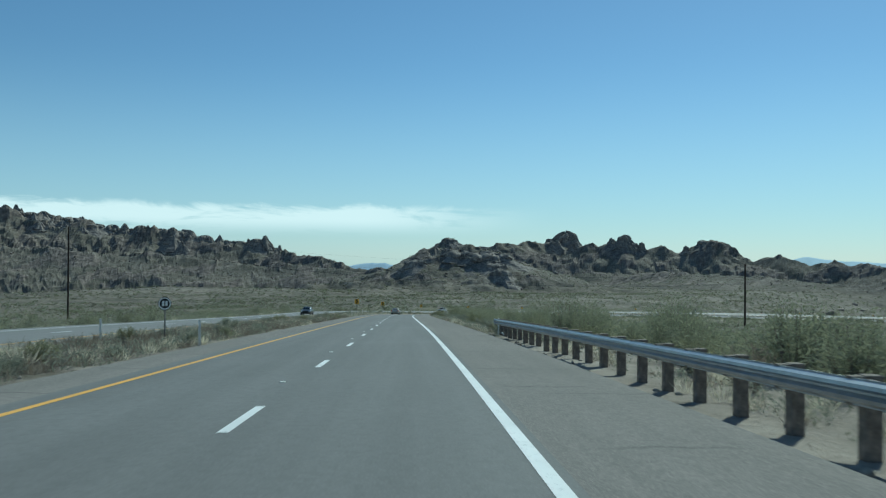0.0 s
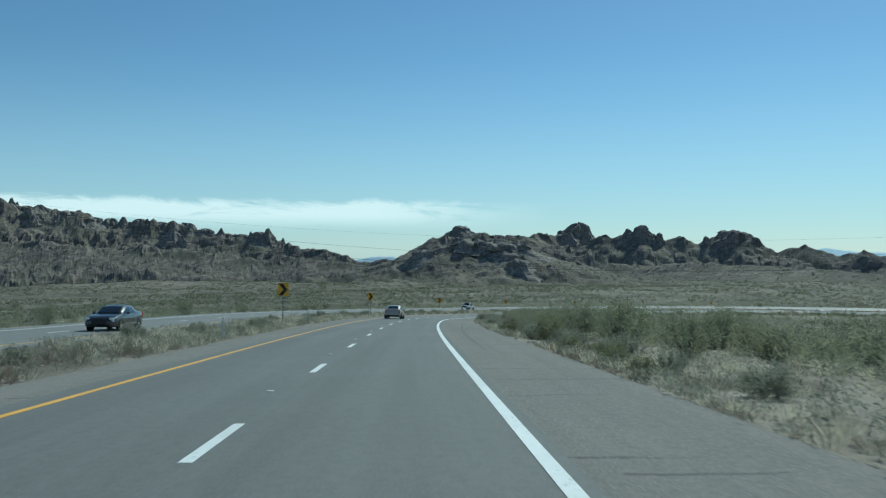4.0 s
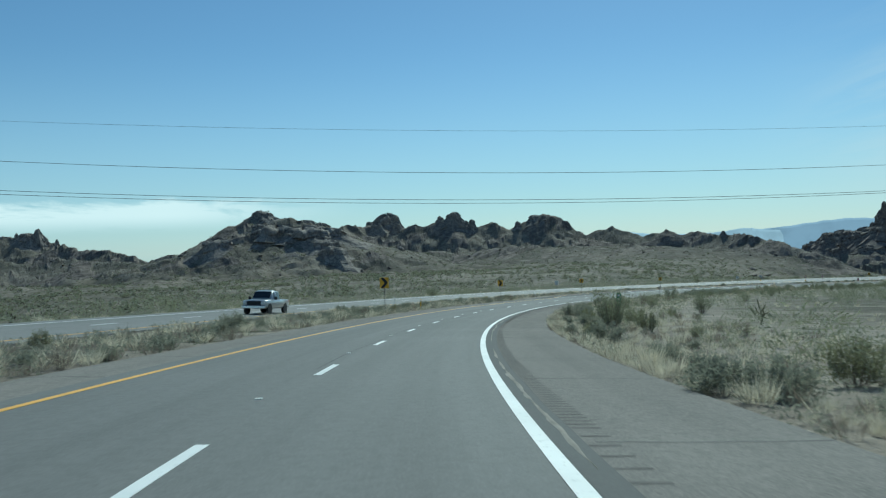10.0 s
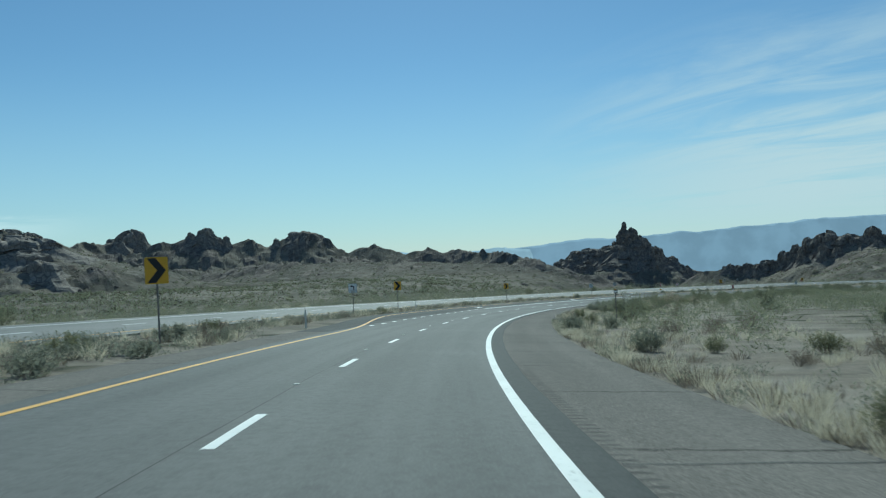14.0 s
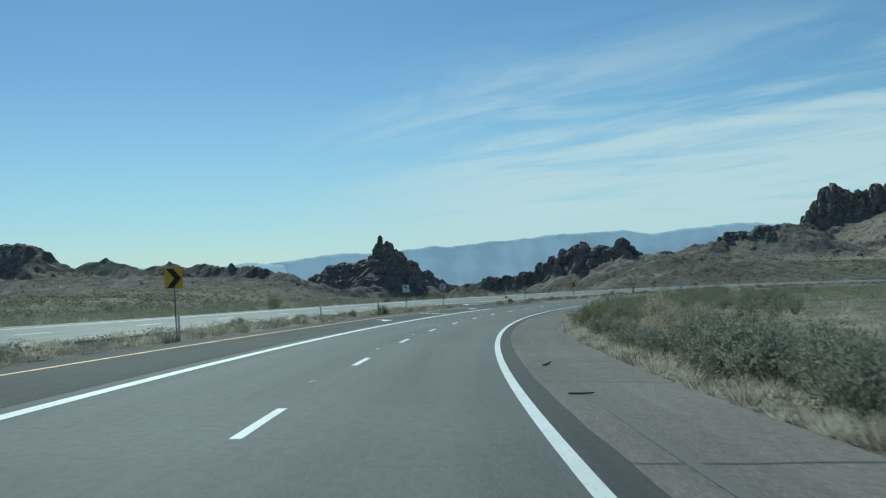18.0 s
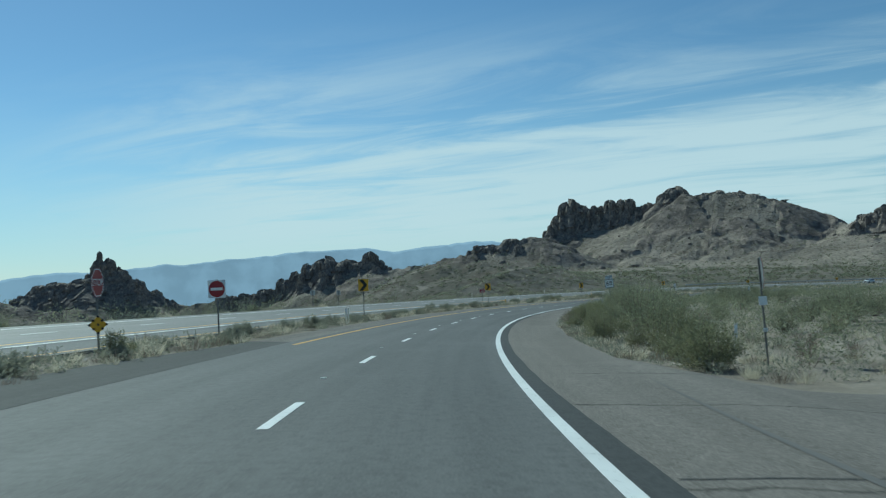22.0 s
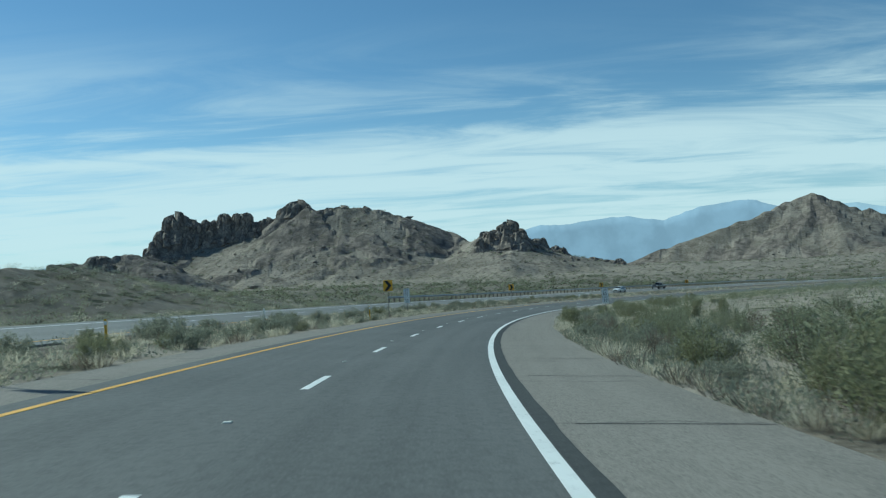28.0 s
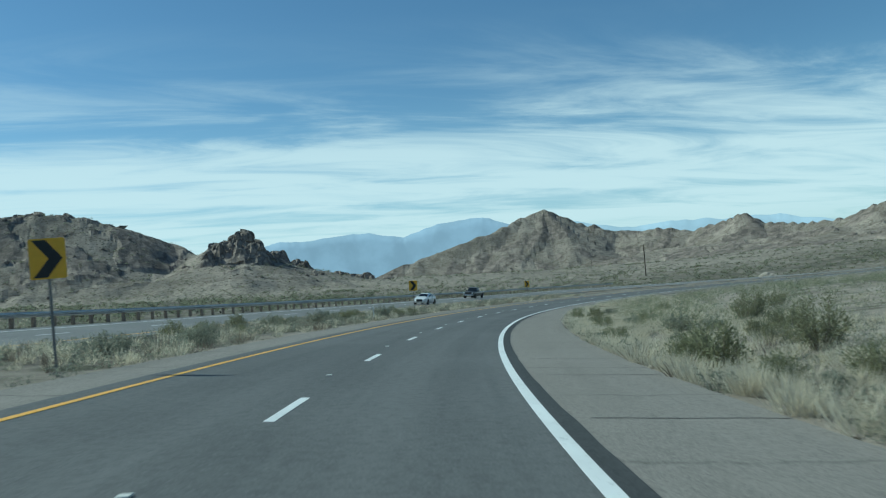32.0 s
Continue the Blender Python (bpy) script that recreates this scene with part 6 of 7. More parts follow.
def blades(base, way, length, width, rng):
    """Thin leaf shapes: arrays of base points, directions, lengths and widths."""
    way = way / np.linalg.norm(way, axis=1, keepdims=True)
    side = np.cross(way, rng.normal(size=way.shape))
    side /= np.linalg.norm(side, axis=1, keepdims=True) + 1e-9
    l, w = np.asarray(length)[:, None], np.asarray(width)[:, None]
    mid = base + way * l * 0.5
    v = np.stack([base, mid + side * w * 0.5, base + way * l, mid - side * w * 0.5], 1)
    n = len(base)
    return v.reshape(-1, 3), np.arange(4 * n).reshape(n, 4)


def stems(tips, roots, r0, rng):
    """Three-sided rods that bend once between root and tip."""
    v, f = [], []
    for a, b in zip(roots, tips):
        mid = (a + b) / 2 + rng.normal(size=3) * 0.05 + np.array([0, 0, -0.04])
        k = len(v)
        for c, r in ((a, r0), (mid, r0 * 0.7), (b, r0 * 0.25)):
            for t in (0, 2.1, 4.2):
                v.append((c[0] + r * math.cos(t), c[1] + r * math.sin(t), c[2]))
        for j in (0, 3):
            for i in range(3):
                n = (i + 1) % 3
                f.append((k + j + i, k + j + n, k + j + 3 + n, k + j + 3 + i))
    return v, f


def shrub_meshes(kind, seed, fine=1.0):
    """Stem and leaf meshes of one plant, its foot at the origin."""
    rng = np.random.RandomState(seed)
    if kind == "creosote":
        n, tall, wide, per, ll, lw, mat = 36, 1.55, 1.0, 62, 0.088, 0.040, CREOSOTE
    elif kind == "sage":
        n, tall, wide, per, ll, lw, mat = 38, 0.62, 0.60, 54, 0.078, 0.028, SAGE
    elif kind == "rabbit":
        n, tall, wide, per, ll, lw, mat = 38, 0.85, 0.68, 54, 0.105, 0.025, RABBIT
    elif kind == "straw":
        n, tall, wide, per, ll, lw, mat = 40, 0.95, 0.62, 54, 0.12, 0.016, PALE_BRUSH
    else:
        n, tall, wide, per, ll, lw, mat = 26, 0.80, 0.55, 16, 0.20, 0.016, BRUSH
    per, ll, lw = int(per / fine**1.5), ll * fine, lw * fine
    ang = rng.uniform(0, 2 * np.pi, n)
    lean = np.sqrt(rng.uniform(0.02, 1, n))
    if kind in ("sage", "rabbit"):
        high = tall * np.sqrt(1.08 - 0.92 * lean**2) * rng.uniform(0.82, 1.08, n)
    else:
        high = tall * (1.05 - 0.5 * lean**2) * rng.uniform(0.75, 1.1, n)
    tips = np.stack([np.cos(ang) * lean * wide, np.sin(ang) * lean * wide, high], 1)
    roots = np.stack([np.cos(ang) * 0.09, np.sin(ang) * 0.09, np.full(n, -0.08)], 1)
    sv, sf = stems(tips, roots, 0.016 if kind == "creosote" else 0.009, rng)
    f = rng.uniform(0.28, 1.04, (n, per))[:, :, None] ** 0.8
    pts = roots[:, None] * (1 - f) + tips[:, None] * f + np.clip(rng.normal(size=(n, per, 3)), -1.8, 1.8) * 0.085 * (tall / 1.2)
    pts[:, :, 2] = np.maximum(pts[:, :, 2], 0.03)
    pts = pts.reshape(-1, 3)
    way = pts * np.array([1, 1, 0.5]) + rng.normal(size=pts.shape) * 0.5 + np.array([0, 0, 0.35])
    lv, lf = blades(pts, way, ll * rng.uniform(0.6, 1.3, len(pts)), lw * rng.uniform(0.7, 1.3, len(pts)), rng)
    return raw_mesh("woody_base", sv, sf, TWIG), raw_mesh("foliage", lv, lf, mat)


def tuft_mesh(seed, tall=0.42, n=150):
    rng = np.random.RandomState(seed)
    a, r = rng.uniform(0, 2 * np.pi, n), 0.16 * np.sqrt(rng.uniform(0, 1, n))
    base = np.stack([np.cos(a) * r, np.sin(a) * r, np.full(n, -0.02)], 1)
    way = base * 3.2 + rng.normal(size=(n, 3)) * 0.22 + np.array([0, 0, 1.0])
    v, f = blades(base, way, tall * rng.uniform(0.5, 1.15, n), np.full(n, 0.011), rng)
    return raw_mesh("dry_grass_tuft", v, f, STRAW)


def cholla_meshes(seed):
    """Trunk and jointed arms of a cactus, each a lumpy rod with swollen joints."""
    rng = np.random.RandomState(seed)

    def arm(p, way, joints, r):
        rings = []
        for k in range(joints):
            step = way / np.linalg.norm(way) * rng.uniform(0.22, 0.32)
            for f, w in ((0.0, 0.72), (0.25, 1.0), (0.7, 1.0), (0.95, 0.8)):
                c = p + step * f
                rings.append([(c[0] + r * w * math.cos(a), c[1] + r * w * math.sin(a), c[2] + 0.3 * r * w * math.cos(a)) for a in np.arange(6) * math.pi / 3])
            p = p + step
            way = way / np.linalg.norm(way) + rng.normal(size=3) * 0.35 + np.array([0, 0, 0.45])
            r *= 0.93
        rings.append([tuple(p)] * 6)
        return np.array(rings), p

    out = []
    trunk, top = arm(np.array([0.0, 0.0, -0.1]), np.array([0.0, 0.0, 1.0]), 3, 0.06)
    out.append(("trunk", trunk))
    for k in range(7):
        a = k * 0.9 + rng.uniform(-0.3, 0.3)
        start = np.array([0, 0, top[2] * rng.uniform(0.45, 1.0)])
        out.append(("arm", arm(start, np.array([math.cos(a), math.sin(a), rng.uniform(0.4, 1.4)]), rng.randint(2, 5), 0.05)[0]))
    meshes = []
    for word, rings in out:
        o = grid_mesh(word, rings, len(rings), 6, CHOLLA, close=True)
        meshes.append((word, o.data))
        bpy.data.objects.remove(o)
    return meshes


def thicket(s):
    """How thickly the scrub stands on the inside of the bend at s."""
    return float(np.interp(s, [-60, 20, 255, 290, 385, 420, 510, 535, 640, 690, 765], [0.9, 1.0, 1.0, 0.08, 0.08, 0.15, 0.15, 0.9, 0.9, 0.25, 0.0]))


STRAW_BUSHES = [(504.5, 11.0, 1.9), (506.5, 12.2, 1.4), (518.0, 9.0, 1.2), (496.5, 10.5, 1.2), (500.0, 13.0, 1.4), (493.0, 9.2, 0.9), (499.0, 8.3, 0.8), (489.0, 8.4, 1.0), (510.0, 14.0, 1.2), (486.0, 9.6, 1.1)]


def plant_near():
    rng = random.Random(21)
    groups = {"creosote": "creosote bushes along the road", "sage": "low grey bushes along the road", "rabbit": "yellow-green bushes along the road", "brush": "dead bushes along the road"}
    labels = {"creosote": "dark olive-green creosote bush on stony ground", "sage": "low rounded grey-green desert bush beside the asphalt", "rabbit": "yellow-green rounded desert bush on the verge", "brush": "dry leafless brown brush on the verge"}
    names = {"creosote": "creosote_bush", "sage": "sage_bush", "rabbit": "rabbit_bush", "brush": "dead_bush"}
    counts = {"creosote": 255, "sage": 120, "rabbit": 235, "brush": 130}
    taken = []
    for kind, count in counts.items():
        kinds = [shrub_meshes(kind, 100 + 7 * i + len(kind)) for i in range(4)]
        made = 0
        tries = 0
        while made < count and tries < 20000:
            tries += 1
            s = rng.uniform(4, 880)
            if kind in ("sage", "rabbit") and rng.random() < 0.25:
                s = rng.uniform(690, 880)
            if kind == "creosote":
                d = rng.uniform(7.4, 26) if rng.random() < 0.86 else -rng.uniform(27.5, 50)
                if rng.random() > thicket(s):
                    continue
                size = rng.uniform(0.75, 1.35)
            elif kind == "sage":
                d = rng.uniform(5.25, 11) if rng.random() < 0.58 else -rng.uniform(8.4, 13.6)
                size = rng.uniform(0.55, 1.35)
            elif kind == "rabbit":
                d = 5.6 + (16 if s > 690 else 10) * rng.random() ** 1.5 if rng.random() < 0.62 else -rng.uniform(8.5, 13.5)
                size = rng.uniform(0.5, 1.3) if d > 0 else rng.uniform(0.4, 0.95)
            else:
                d = rng.uniform(5.3, 16) if rng.random() < 0.75 else -rng.uniform(8.4, 13.6)
                size = rng.uniform(0.5, 1.25) if d > 0 else rng.uniform(0.4, 0.8)
            if 390 < s < 563 and -16 < d < -6:
                if d > -10.9 or 550 < s < 563:
                    continue
            if (s < 60 and 4 < d < 6.4) or (559 < s < 694 and -15 < d < -10.7):
                continue
            if on_side_road(s, d, size * 0.7) or (kind in ("brush", "creosote") and s > 765 and d > 0):
                continue
            p = road_at(s, d)
            if any((p[0] - q[0]) ** 2 + (p[1] - q[1]) ** 2 < (0.45 * (size + q[2])) ** 2 for q in taken):
                continue
            taken.append((p[0], p[1], size))
            bush = new(names[kind], None)
            bush.matrix_basis = pose(float(p[0]), float(p[1]), float(height(p[0], p[1])), 0, 0, rng.uniform(0, 360)) @ Matrix.Diagonal((size * rng.uniform(0.9, 1.2), size, size * rng.uniform(0.85, 1.15), 1))
            tagged(bush, labels[kind], "shrub", groups[kind])
            for me in kinds[made % 4]:
                o = new(me.name.split(".")[0], me)
                o.parent = bush
            made += 1
    # large bushes that stand out beside the shoulder
    big = [("creosote", s, d, k) for s, d, k in ((27, 9.4, 1.15), (32, 11.4, 1.3), (38, 9.8, 1.1), (43, 10.8, 1.3), (49, 12.8, 1.5), (56, 10.4, 1.2), (64, 12.2, 1.4), (73, 9.9, 1.2), (84, 12.4, 1.4), (512, 9.2, 1.15), (519, 9.8, 1.2), (526, 11.5, 1.3), (622, 10.4, 1.9), (630, 9.2, 1.7), (640, 11.0, 1.8), (652, 9.8, 1.7))]
    big += [("rabbit", s, d, k) for s, d, k in ((505, 6.9, 1.6), (509, 7.4, 1.9), (516, 6.8, 1.5), (527, 7.2, 1.6), (571, 7.0, 1.5), (578, 7.7, 1.6), (608, 7.0, 1.7), (612, 8.2, 1.9), (618, 6.8, 1.5), (624, 7.5, 1.8), (633, 7.0, 1.6), (708, 6.6, 1.7), (712, 7.6, 1.5), (719, 6.9, 1.5))]
    big += [("sage", s, d, k) for s, d, k in ((451, 6.6, 1.7), (457, 7.6, 2.0), (463, 6.8, 1.6), (472, 7.4, 1.9), (480, 6.5, 1.5), (488, 7.3, 1.8), (496, 6.9, 1.7), (206, 6.2, 1.5), (211, 6.9, 1.6), (216, 6.3, 1.4), (222, 7.0, 1.7), (229, 6.4, 1.5), (325, 6.6, 1.9), (331, 7.4, 1.6), (290, 6.5, 1.5), (345, 6.8, 1.6), (728, 6.9, 1.6), (741, 7.2, 1.5), (-4, -11.2, 1.3), (8, -9.6, 1.2), (596, -9.6, 1.2), (633, -9.7, 1.4), (640, -9.4, 1.2), (655, -9.8, 1.3), (676, -9.8, 1.3), (730, -11.4, 1.5), (786, -11.8, 1.6), (798, -11, 1.5))]
    big += [("sage", 146 + 4.3 * i, 5.7 + 1.3 * rng.random(), rng.uniform(1.0, 1.65)) for i in range(22)]
    big += [("sage", 62 + 5.4 * i, 6.0 + 1.6 * rng.random(), rng.uniform(0.8, 1.3)) for i in range(16)]
    big += [("sage", 700 + 5.2 * i, -9.0 - 4.3 * rng.random(), rng.uniform(0.8, 1.5)) for i in range(30)]
    big += [("rabbit", 702 + 9.5 * i, 6.5 + 9 * rng.random(), rng.uniform(1.1, 1.7)) for i in range(16)]
    big += [("sage", 566 + 5.0 * i, -8.7 - 1.9 * rng.random(), rng.uniform(0.7, 1.3)) for i in range(26)]
    big += [("rabbit", 538 + 4.6 * i, 6.0 + 2.2 * rng.random(), rng.uniform(0.9, 1.5)) for i in range(13)]
    big += [("creosote", 598 + 4.4 * i, 8.4 + 5 * rng.random(), rng.uniform(1.3, 1.8)) for i in range(14)]
    big += [("rabbit", 599 + 3.9 * i, 6.2 + 1.2 * rng.random(), rng.uniform(1.0, 1.6)) for i in range(14)]
    big += [("sage", 150 + 4.6 * i, -8.7 - 4.4 * rng.random(), rng.uniform(0.7, 1.35)) for i in range(52)]
    big += [("sage", 12 + 6.5 * i, -9.0 - 4.2 * rng.random(), rng.uniform(0.6, 1.1)) for i in range(20)]
    big += [("creosote", 236 + 1.9 * i, 6.9 + 5.5 * rng.random(), rng.uniform(0.9, 1.25)) for i in range(16)]
    big += [("creosote", 712 + 1.1 * i, 8.2 + 15 * rng.random(), rng.uniform(0.55, 0.9)) for i in range(38)]
    big += [("creosote", 150 + 3.0 * i, 10.0 + 7 * rng.random(), rng.uniform(0.9, 1.3)) for i in range(28)]
    big += [("sage", 448 + 1.5 * i, 6.9 + 3.2 * rng.random(), rng.uniform(1.5, 2.2)) for i in range(23)]
    big += [("sage", 246 + 4.1 * i, 5.9 + 1.4 * rng.random(), rng.uniform(0.9, 1.5)) for i in range(9)]
    big += [("sage", 716 + 3.6 * i, 6.2 + 1.6 * rng.random(), rng.uniform(0.9, 1.4)) for i in range(20)]
    stock = {kind: shrub_meshes(kind, 300 + len(kind), 0.75) for kind in ("creosote", "rabbit", "sage")}
    for kind, s, d, size in big:
        if on_side_road(s, d, size * 0.7):
            continue
        p = road_at(s, d)
        bush = new(names[kind], None)
        bush.matrix_basis = pose(float(p[0]), float(p[1]), float(height(p[0], p[1])) - 0.05, 0, 0, rng.uniform(0, 360)) @ Matrix.Diagonal((size * rng.uniform(0.9, 1.2), size, size * rng.uniform(0.9, 1.1), 1))
        tagged(bush, "large " + labels[kind], "shrub", groups[kind])
        for me in stock[kind]:
            o = new(me.name.split(".")[0], me)
            o.parent = bush
    # tall straw-pale dead brush where the bend opens
    stem, straw_foliage = shrub_meshes("straw", 411)
    for s, d, size in STRAW_BUSHES:
        p = road_at(s, d)
        bush = new("dry_brush", None)
        bush.matrix_basis = pose(float(p[0]), float(p[1]), float(height(p[0], p[1])) - 0.05, 0, 0, rng.uniform(0, 360)) @ Matrix.Diagonal((size, size, size * rng.uniform(0.9, 1.25), 1))
        tagged(bush, "pale straw-coloured feathery dead bush on sand", "shrub", "straw-pale bushes along the road")
        for me in (stem, straw_foliage):
            o = new(me.name.split(".")[0], me)
            o.parent = bush
    tufts = [tuft_mesh(i) for i in range(4)]
    for i in range(295):
        s = rng.uniform(2, 860)
        d = rng.choice([rng.uniform(5.05, 9.5), rng.uniform(5.05, 7.2), -rng.uniform(8.1, 13.8)])
        if (390 < s < 694 and -16 < d < -6) or (s < 60 and 4 < d < 6):
            d = rng.uniform(6.2, 10)
        if on_side_road(s, d):
            d = 47.0
        p = road_at(s, d)
        o = new("dry_grass_tuft", tufts[i % 4])
        k = rng.uniform(0.7, 1.5)
        o.matrix_basis = pose(float(p[0]), float(p[1]), float(height(p[0], p[1])), 0, 0, rng.uniform(0, 360)) @ Matrix.Diagonal((k, k, k * rng.uniform(0.8, 1.2), 1))
        tagged(o, "tuft of straw-coloured dry grass at the road edge", "grass", "dry grass tufts at the verge")
    cm = [cholla_meshes(3), cholla_meshes(9)]
    for i, (s, d, k) in enumerate(((8, 10, 1.0), (12, 14, 1.1), (26, 11, 1.0), (157, 10.5, 1.0), (161, 12.2, 1.2), (165, 11.4, 0.9), (262, 12, 0.9), (300, 10, 0.8), (310, 18, 1.1), (440, 24, 1.2), (452, 18, 1.0), (642, 9.5, 0.8), (648, 12, 1.0), (655, 10.5, 1.1))):
        p = road_at(s, d)
        o = new("cholla_cactus", None)
        for word, me in cm[i % 2]:
            new(word, me).parent = o
        o.matrix_basis = pose(float(p[0]), float(p[1]), float(height(p[0], p[1])), 0, 0, 67 * i) @ Matrix.Diagonal((k, k, k, 1))
        tagged(o, "pale jointed cholla cactus among the scrub", "cactus", "cholla cacti")


plant_near()


def join_copies(name, protos, spots, material_list, label, category):
    """Many small plants or stones in one mesh: protos are (verts, faces); spots are x, y, z, size, turn, which."""
    vs, fs, ms, k = [], [], [], 0
    for w, (v, f) in enumerate(protos):
        sel = spots[spots[:, 5].astype(int) == w]
        if not len(sel):
            continue
        c, s = np.cos(sel[:, 4])[:, None], np.sin(sel[:, 4])[:, None]
        q = v[None] * sel[:, 3][:, None, None]
        x = q[..., 0] * c - q[..., 1] * s + sel[:, 0][:, None]
        y = q[..., 0] * s + q[..., 1] * c + sel[:, 1][:, None]
        z = q[..., 2] + sel[:, 2][:, None]
        vs.append(np.stack([x, y, z], -1).reshape(-1, 3))
        fs.append((f[None] + (np.arange(len(sel)) * len(v))[:, None, None] + k).reshape(-1, f.shape[1]))
        ms.append(np.full(len(sel) * len(f), w % len(material_list)))
        k += len(sel) * len(v)
    v, f, mi = np.concatenate(vs), np.concatenate(fs), np.concatenate(ms)
    me = bpy.data.meshes.new(name)
    me.vertices.add(len(v))
    me.vertices.foreach_set("co", v.astype(np.float32).ravel())
    me.loops.add(f.size)
    me.loops.foreach_set("vertex_index", f.astype(np.int32).ravel())
    me.polygons.add(len(f))
    me.polygons.foreach_set("loop_start", (np.arange(len(f)) * f.shape[1]).astype(np.int32))
    for m in material_list:
        me.materials.append(m)
    me.polygons.foreach_set("material_index", mi.astype(np.int32))
    me.update(calc_edges=True)
    return tagged(new(name, me), label, category, kind="stuff")


def far_bush(seed, n, tall, wide, leaf, slim=0.66):
    rng = np.random.RandomState(seed)
    a, r, h = rng.uniform(0, 6.28, n), np.sqrt(rng.uniform(0, 1, n)), rng.uniform(0.02, 1, n)
    base = np.stack([np.cos(a) * r * wide * (0.55 + 0.45 * h), np.sin(a) * r * wide * (0.55 + 0.45 * h), h * tall * (1 - 0.35 * r)], 1)
    way = base * np.array([1, 1, 0.4]) + rng.normal(size=base.shape) * 0.5 + np.array([0, 0, 0.3])
    v, f = blades(base, way, leaf * rng.uniform(0.6, 1.3, n), leaf * slim * rng.uniform(0.6, 1.2, n), rng)
    return v, f[:, :3]


def far_tuft(seed, n, tall, spread, width):
    """Upright thin blades from one root."""
    rng = np.random.RandomState(seed)
    a, r = rng.uniform(0, 6.28, n), np.sqrt(rng.uniform(0, 1, n))
    base = np.stack([np.cos(a) * r * spread * 0.5, np.sin(a) * r * spread * 0.5, np.full(n, -0.02)], 1)
    way = np.stack([np.cos(a) * r * 0.7, np.sin(a) * r * 0.7, np.ones(n)], 1) + rng.normal(size=(n, 3)) * 0.16
    v, f = blades(base, way, tall * rng.uniform(0.55, 1.15, n), np.full(n, width), rng)
    return v.reshape(n, 4, 3)[:, [0, 1, 2]].reshape(-1, 3), np.arange(3 * n).reshape(n, 3)


def plant_far():
    rng = np.random.RandomState(5)
    # scrub flats on both sides of the road
    s = rng.uniform(-40, 1150, 34000)
    right = rng.uniform(size=s.size) < 0.6
    d = np.where(right, 8 + 150 * rng.uniform(size=s.size) ** 1.7, -27.5 - 220 * rng.uniform(size=s.size) ** 1.6)
    p = road_at(s, d)
    st, dd, dist = nearest_road(p[:, 0], p[:, 1])
    dens = np.where(dd > 0, np.interp(st, [-60, 20, 255, 290, 385, 420, 560, 640, 690, 900], [0.9, 1.0, 1.0, 0.6, 0.6, 0.9, 1.0, 0.95, 0.85, 0.8]), np.interp(st, [0, 420, 560, 680, 900], [0.95, 0.95, 0.6, 0.45, 0.4]))
    patch = rough(p[:, 0], p[:, 1], 30, 3, 77)
    ok = ((dd > 9) | (dd < -27.2)) & ~on_side_road(st, dd, 1.0) & (rng.uniform(size=s.size) < np.where(dd > 0, dens * (0.75 + 0.8 * patch), dens * np.clip(0.42 + 2.0 * patch, 0.04, 1)))
    p, dd = p[ok], dd[ok]
    z = height(p[:, 0], p[:, 1])
    kind = np.where(dd > 0, rng.choice(4, len(p), p=[0.62, 0.20, 0.10, 0.08]), rng.choice(4, len(p), p=[0.36, 0.50, 0.06, 0.08]))
    dry = (dd > 0) & (((s[ok] > 275) & (s[ok] < 400)) | ((s[ok] > 445) & (s[ok] < 540) & (dd < 30)) | (s[ok] > 690))
    kind = np.where(dry, rng.choice(4, len(p), p=[0.26, 0.38, 0.20, 0.16]), kind)
    size = rng.uniform(0.6, 1.25, len(p)) * np.where(kind == 0, 1.15, 0.85) * np.where(dd < 0, 1.3, 1.0)
    # a thicker belt of creosote inside the start of the bend
    s2, d2 = rng.uniform(15, 265, 2400), 8.5 + 38 * rng.uniform(size=2400)
    p2 = road_at(s2, d2)
    p, dd = np.concatenate([p, p2]), np.concatenate([dd, d2])
    z = np.concatenate([z, height(p2[:, 0], p2[:, 1])])
    kind = np.concatenate([kind, rng.choice(4, len(p2), p=[0.82, 0.12, 0.06, 0.0])])
    size = np.concatenate([size, rng.uniform(0.7, 1.3, len(p2))])
    # bushes on the sandy strip beyond the opposite carriageway
    s2, d2 = rng.uniform(-10, 720, 3000), -27.6 - 62 * rng.uniform(size=3000) ** 1.2
    p2 = road_at(s2, d2)
    p, dd = np.concatenate([p, p2]), np.concatenate([dd, d2])
    z = np.concatenate([z, height(p2[:, 0], p2[:, 1])])
    kind = np.concatenate([kind, rng.choice(4, len(p2), p=[0.30, 0.54, 0.06, 0.10])])
    size = np.concatenate([size, rng.uniform(0.6, 1.45, len(p2))])
    # darker scrub up the slopes beyond the opposite carriageway
    s2, d2 = rng.uniform(150, 760, 6500), -50 - 260 * rng.uniform(size=6500) ** 0.9
    p2 = road_at(s2, d2)
    st, away, dist = nearest_road(p2[:, 0], p2[:, 1])
    ok = (away < -40) & (rough(p2[:, 0], p2[:, 1], 45, 3, 91) > -0.25)
    p2, d2 = p2[ok], d2[ok]
    p, dd = np.concatenate([p, p2]), np.concatenate([dd, d2])
    z = np.concatenate([z, height(p2[:, 0], p2[:, 1])])
    kind = np.concatenate([kind, rng.choice(4, len(p2), p=[0.34, 0.56, 0.04, 0.06])])
    size = np.concatenate([size, rng.uniform(0.7, 1.6, len(p2))])
    tier = np.where((dd > -34) & (dd < 21), 0, np.where((dd > -100) & (dd < 52), 4, 8))
    spots = np.stack([p[:, 0], p[:, 1], z, size, rng.uniform(0, 6.28, len(p)), kind + tier], 1)
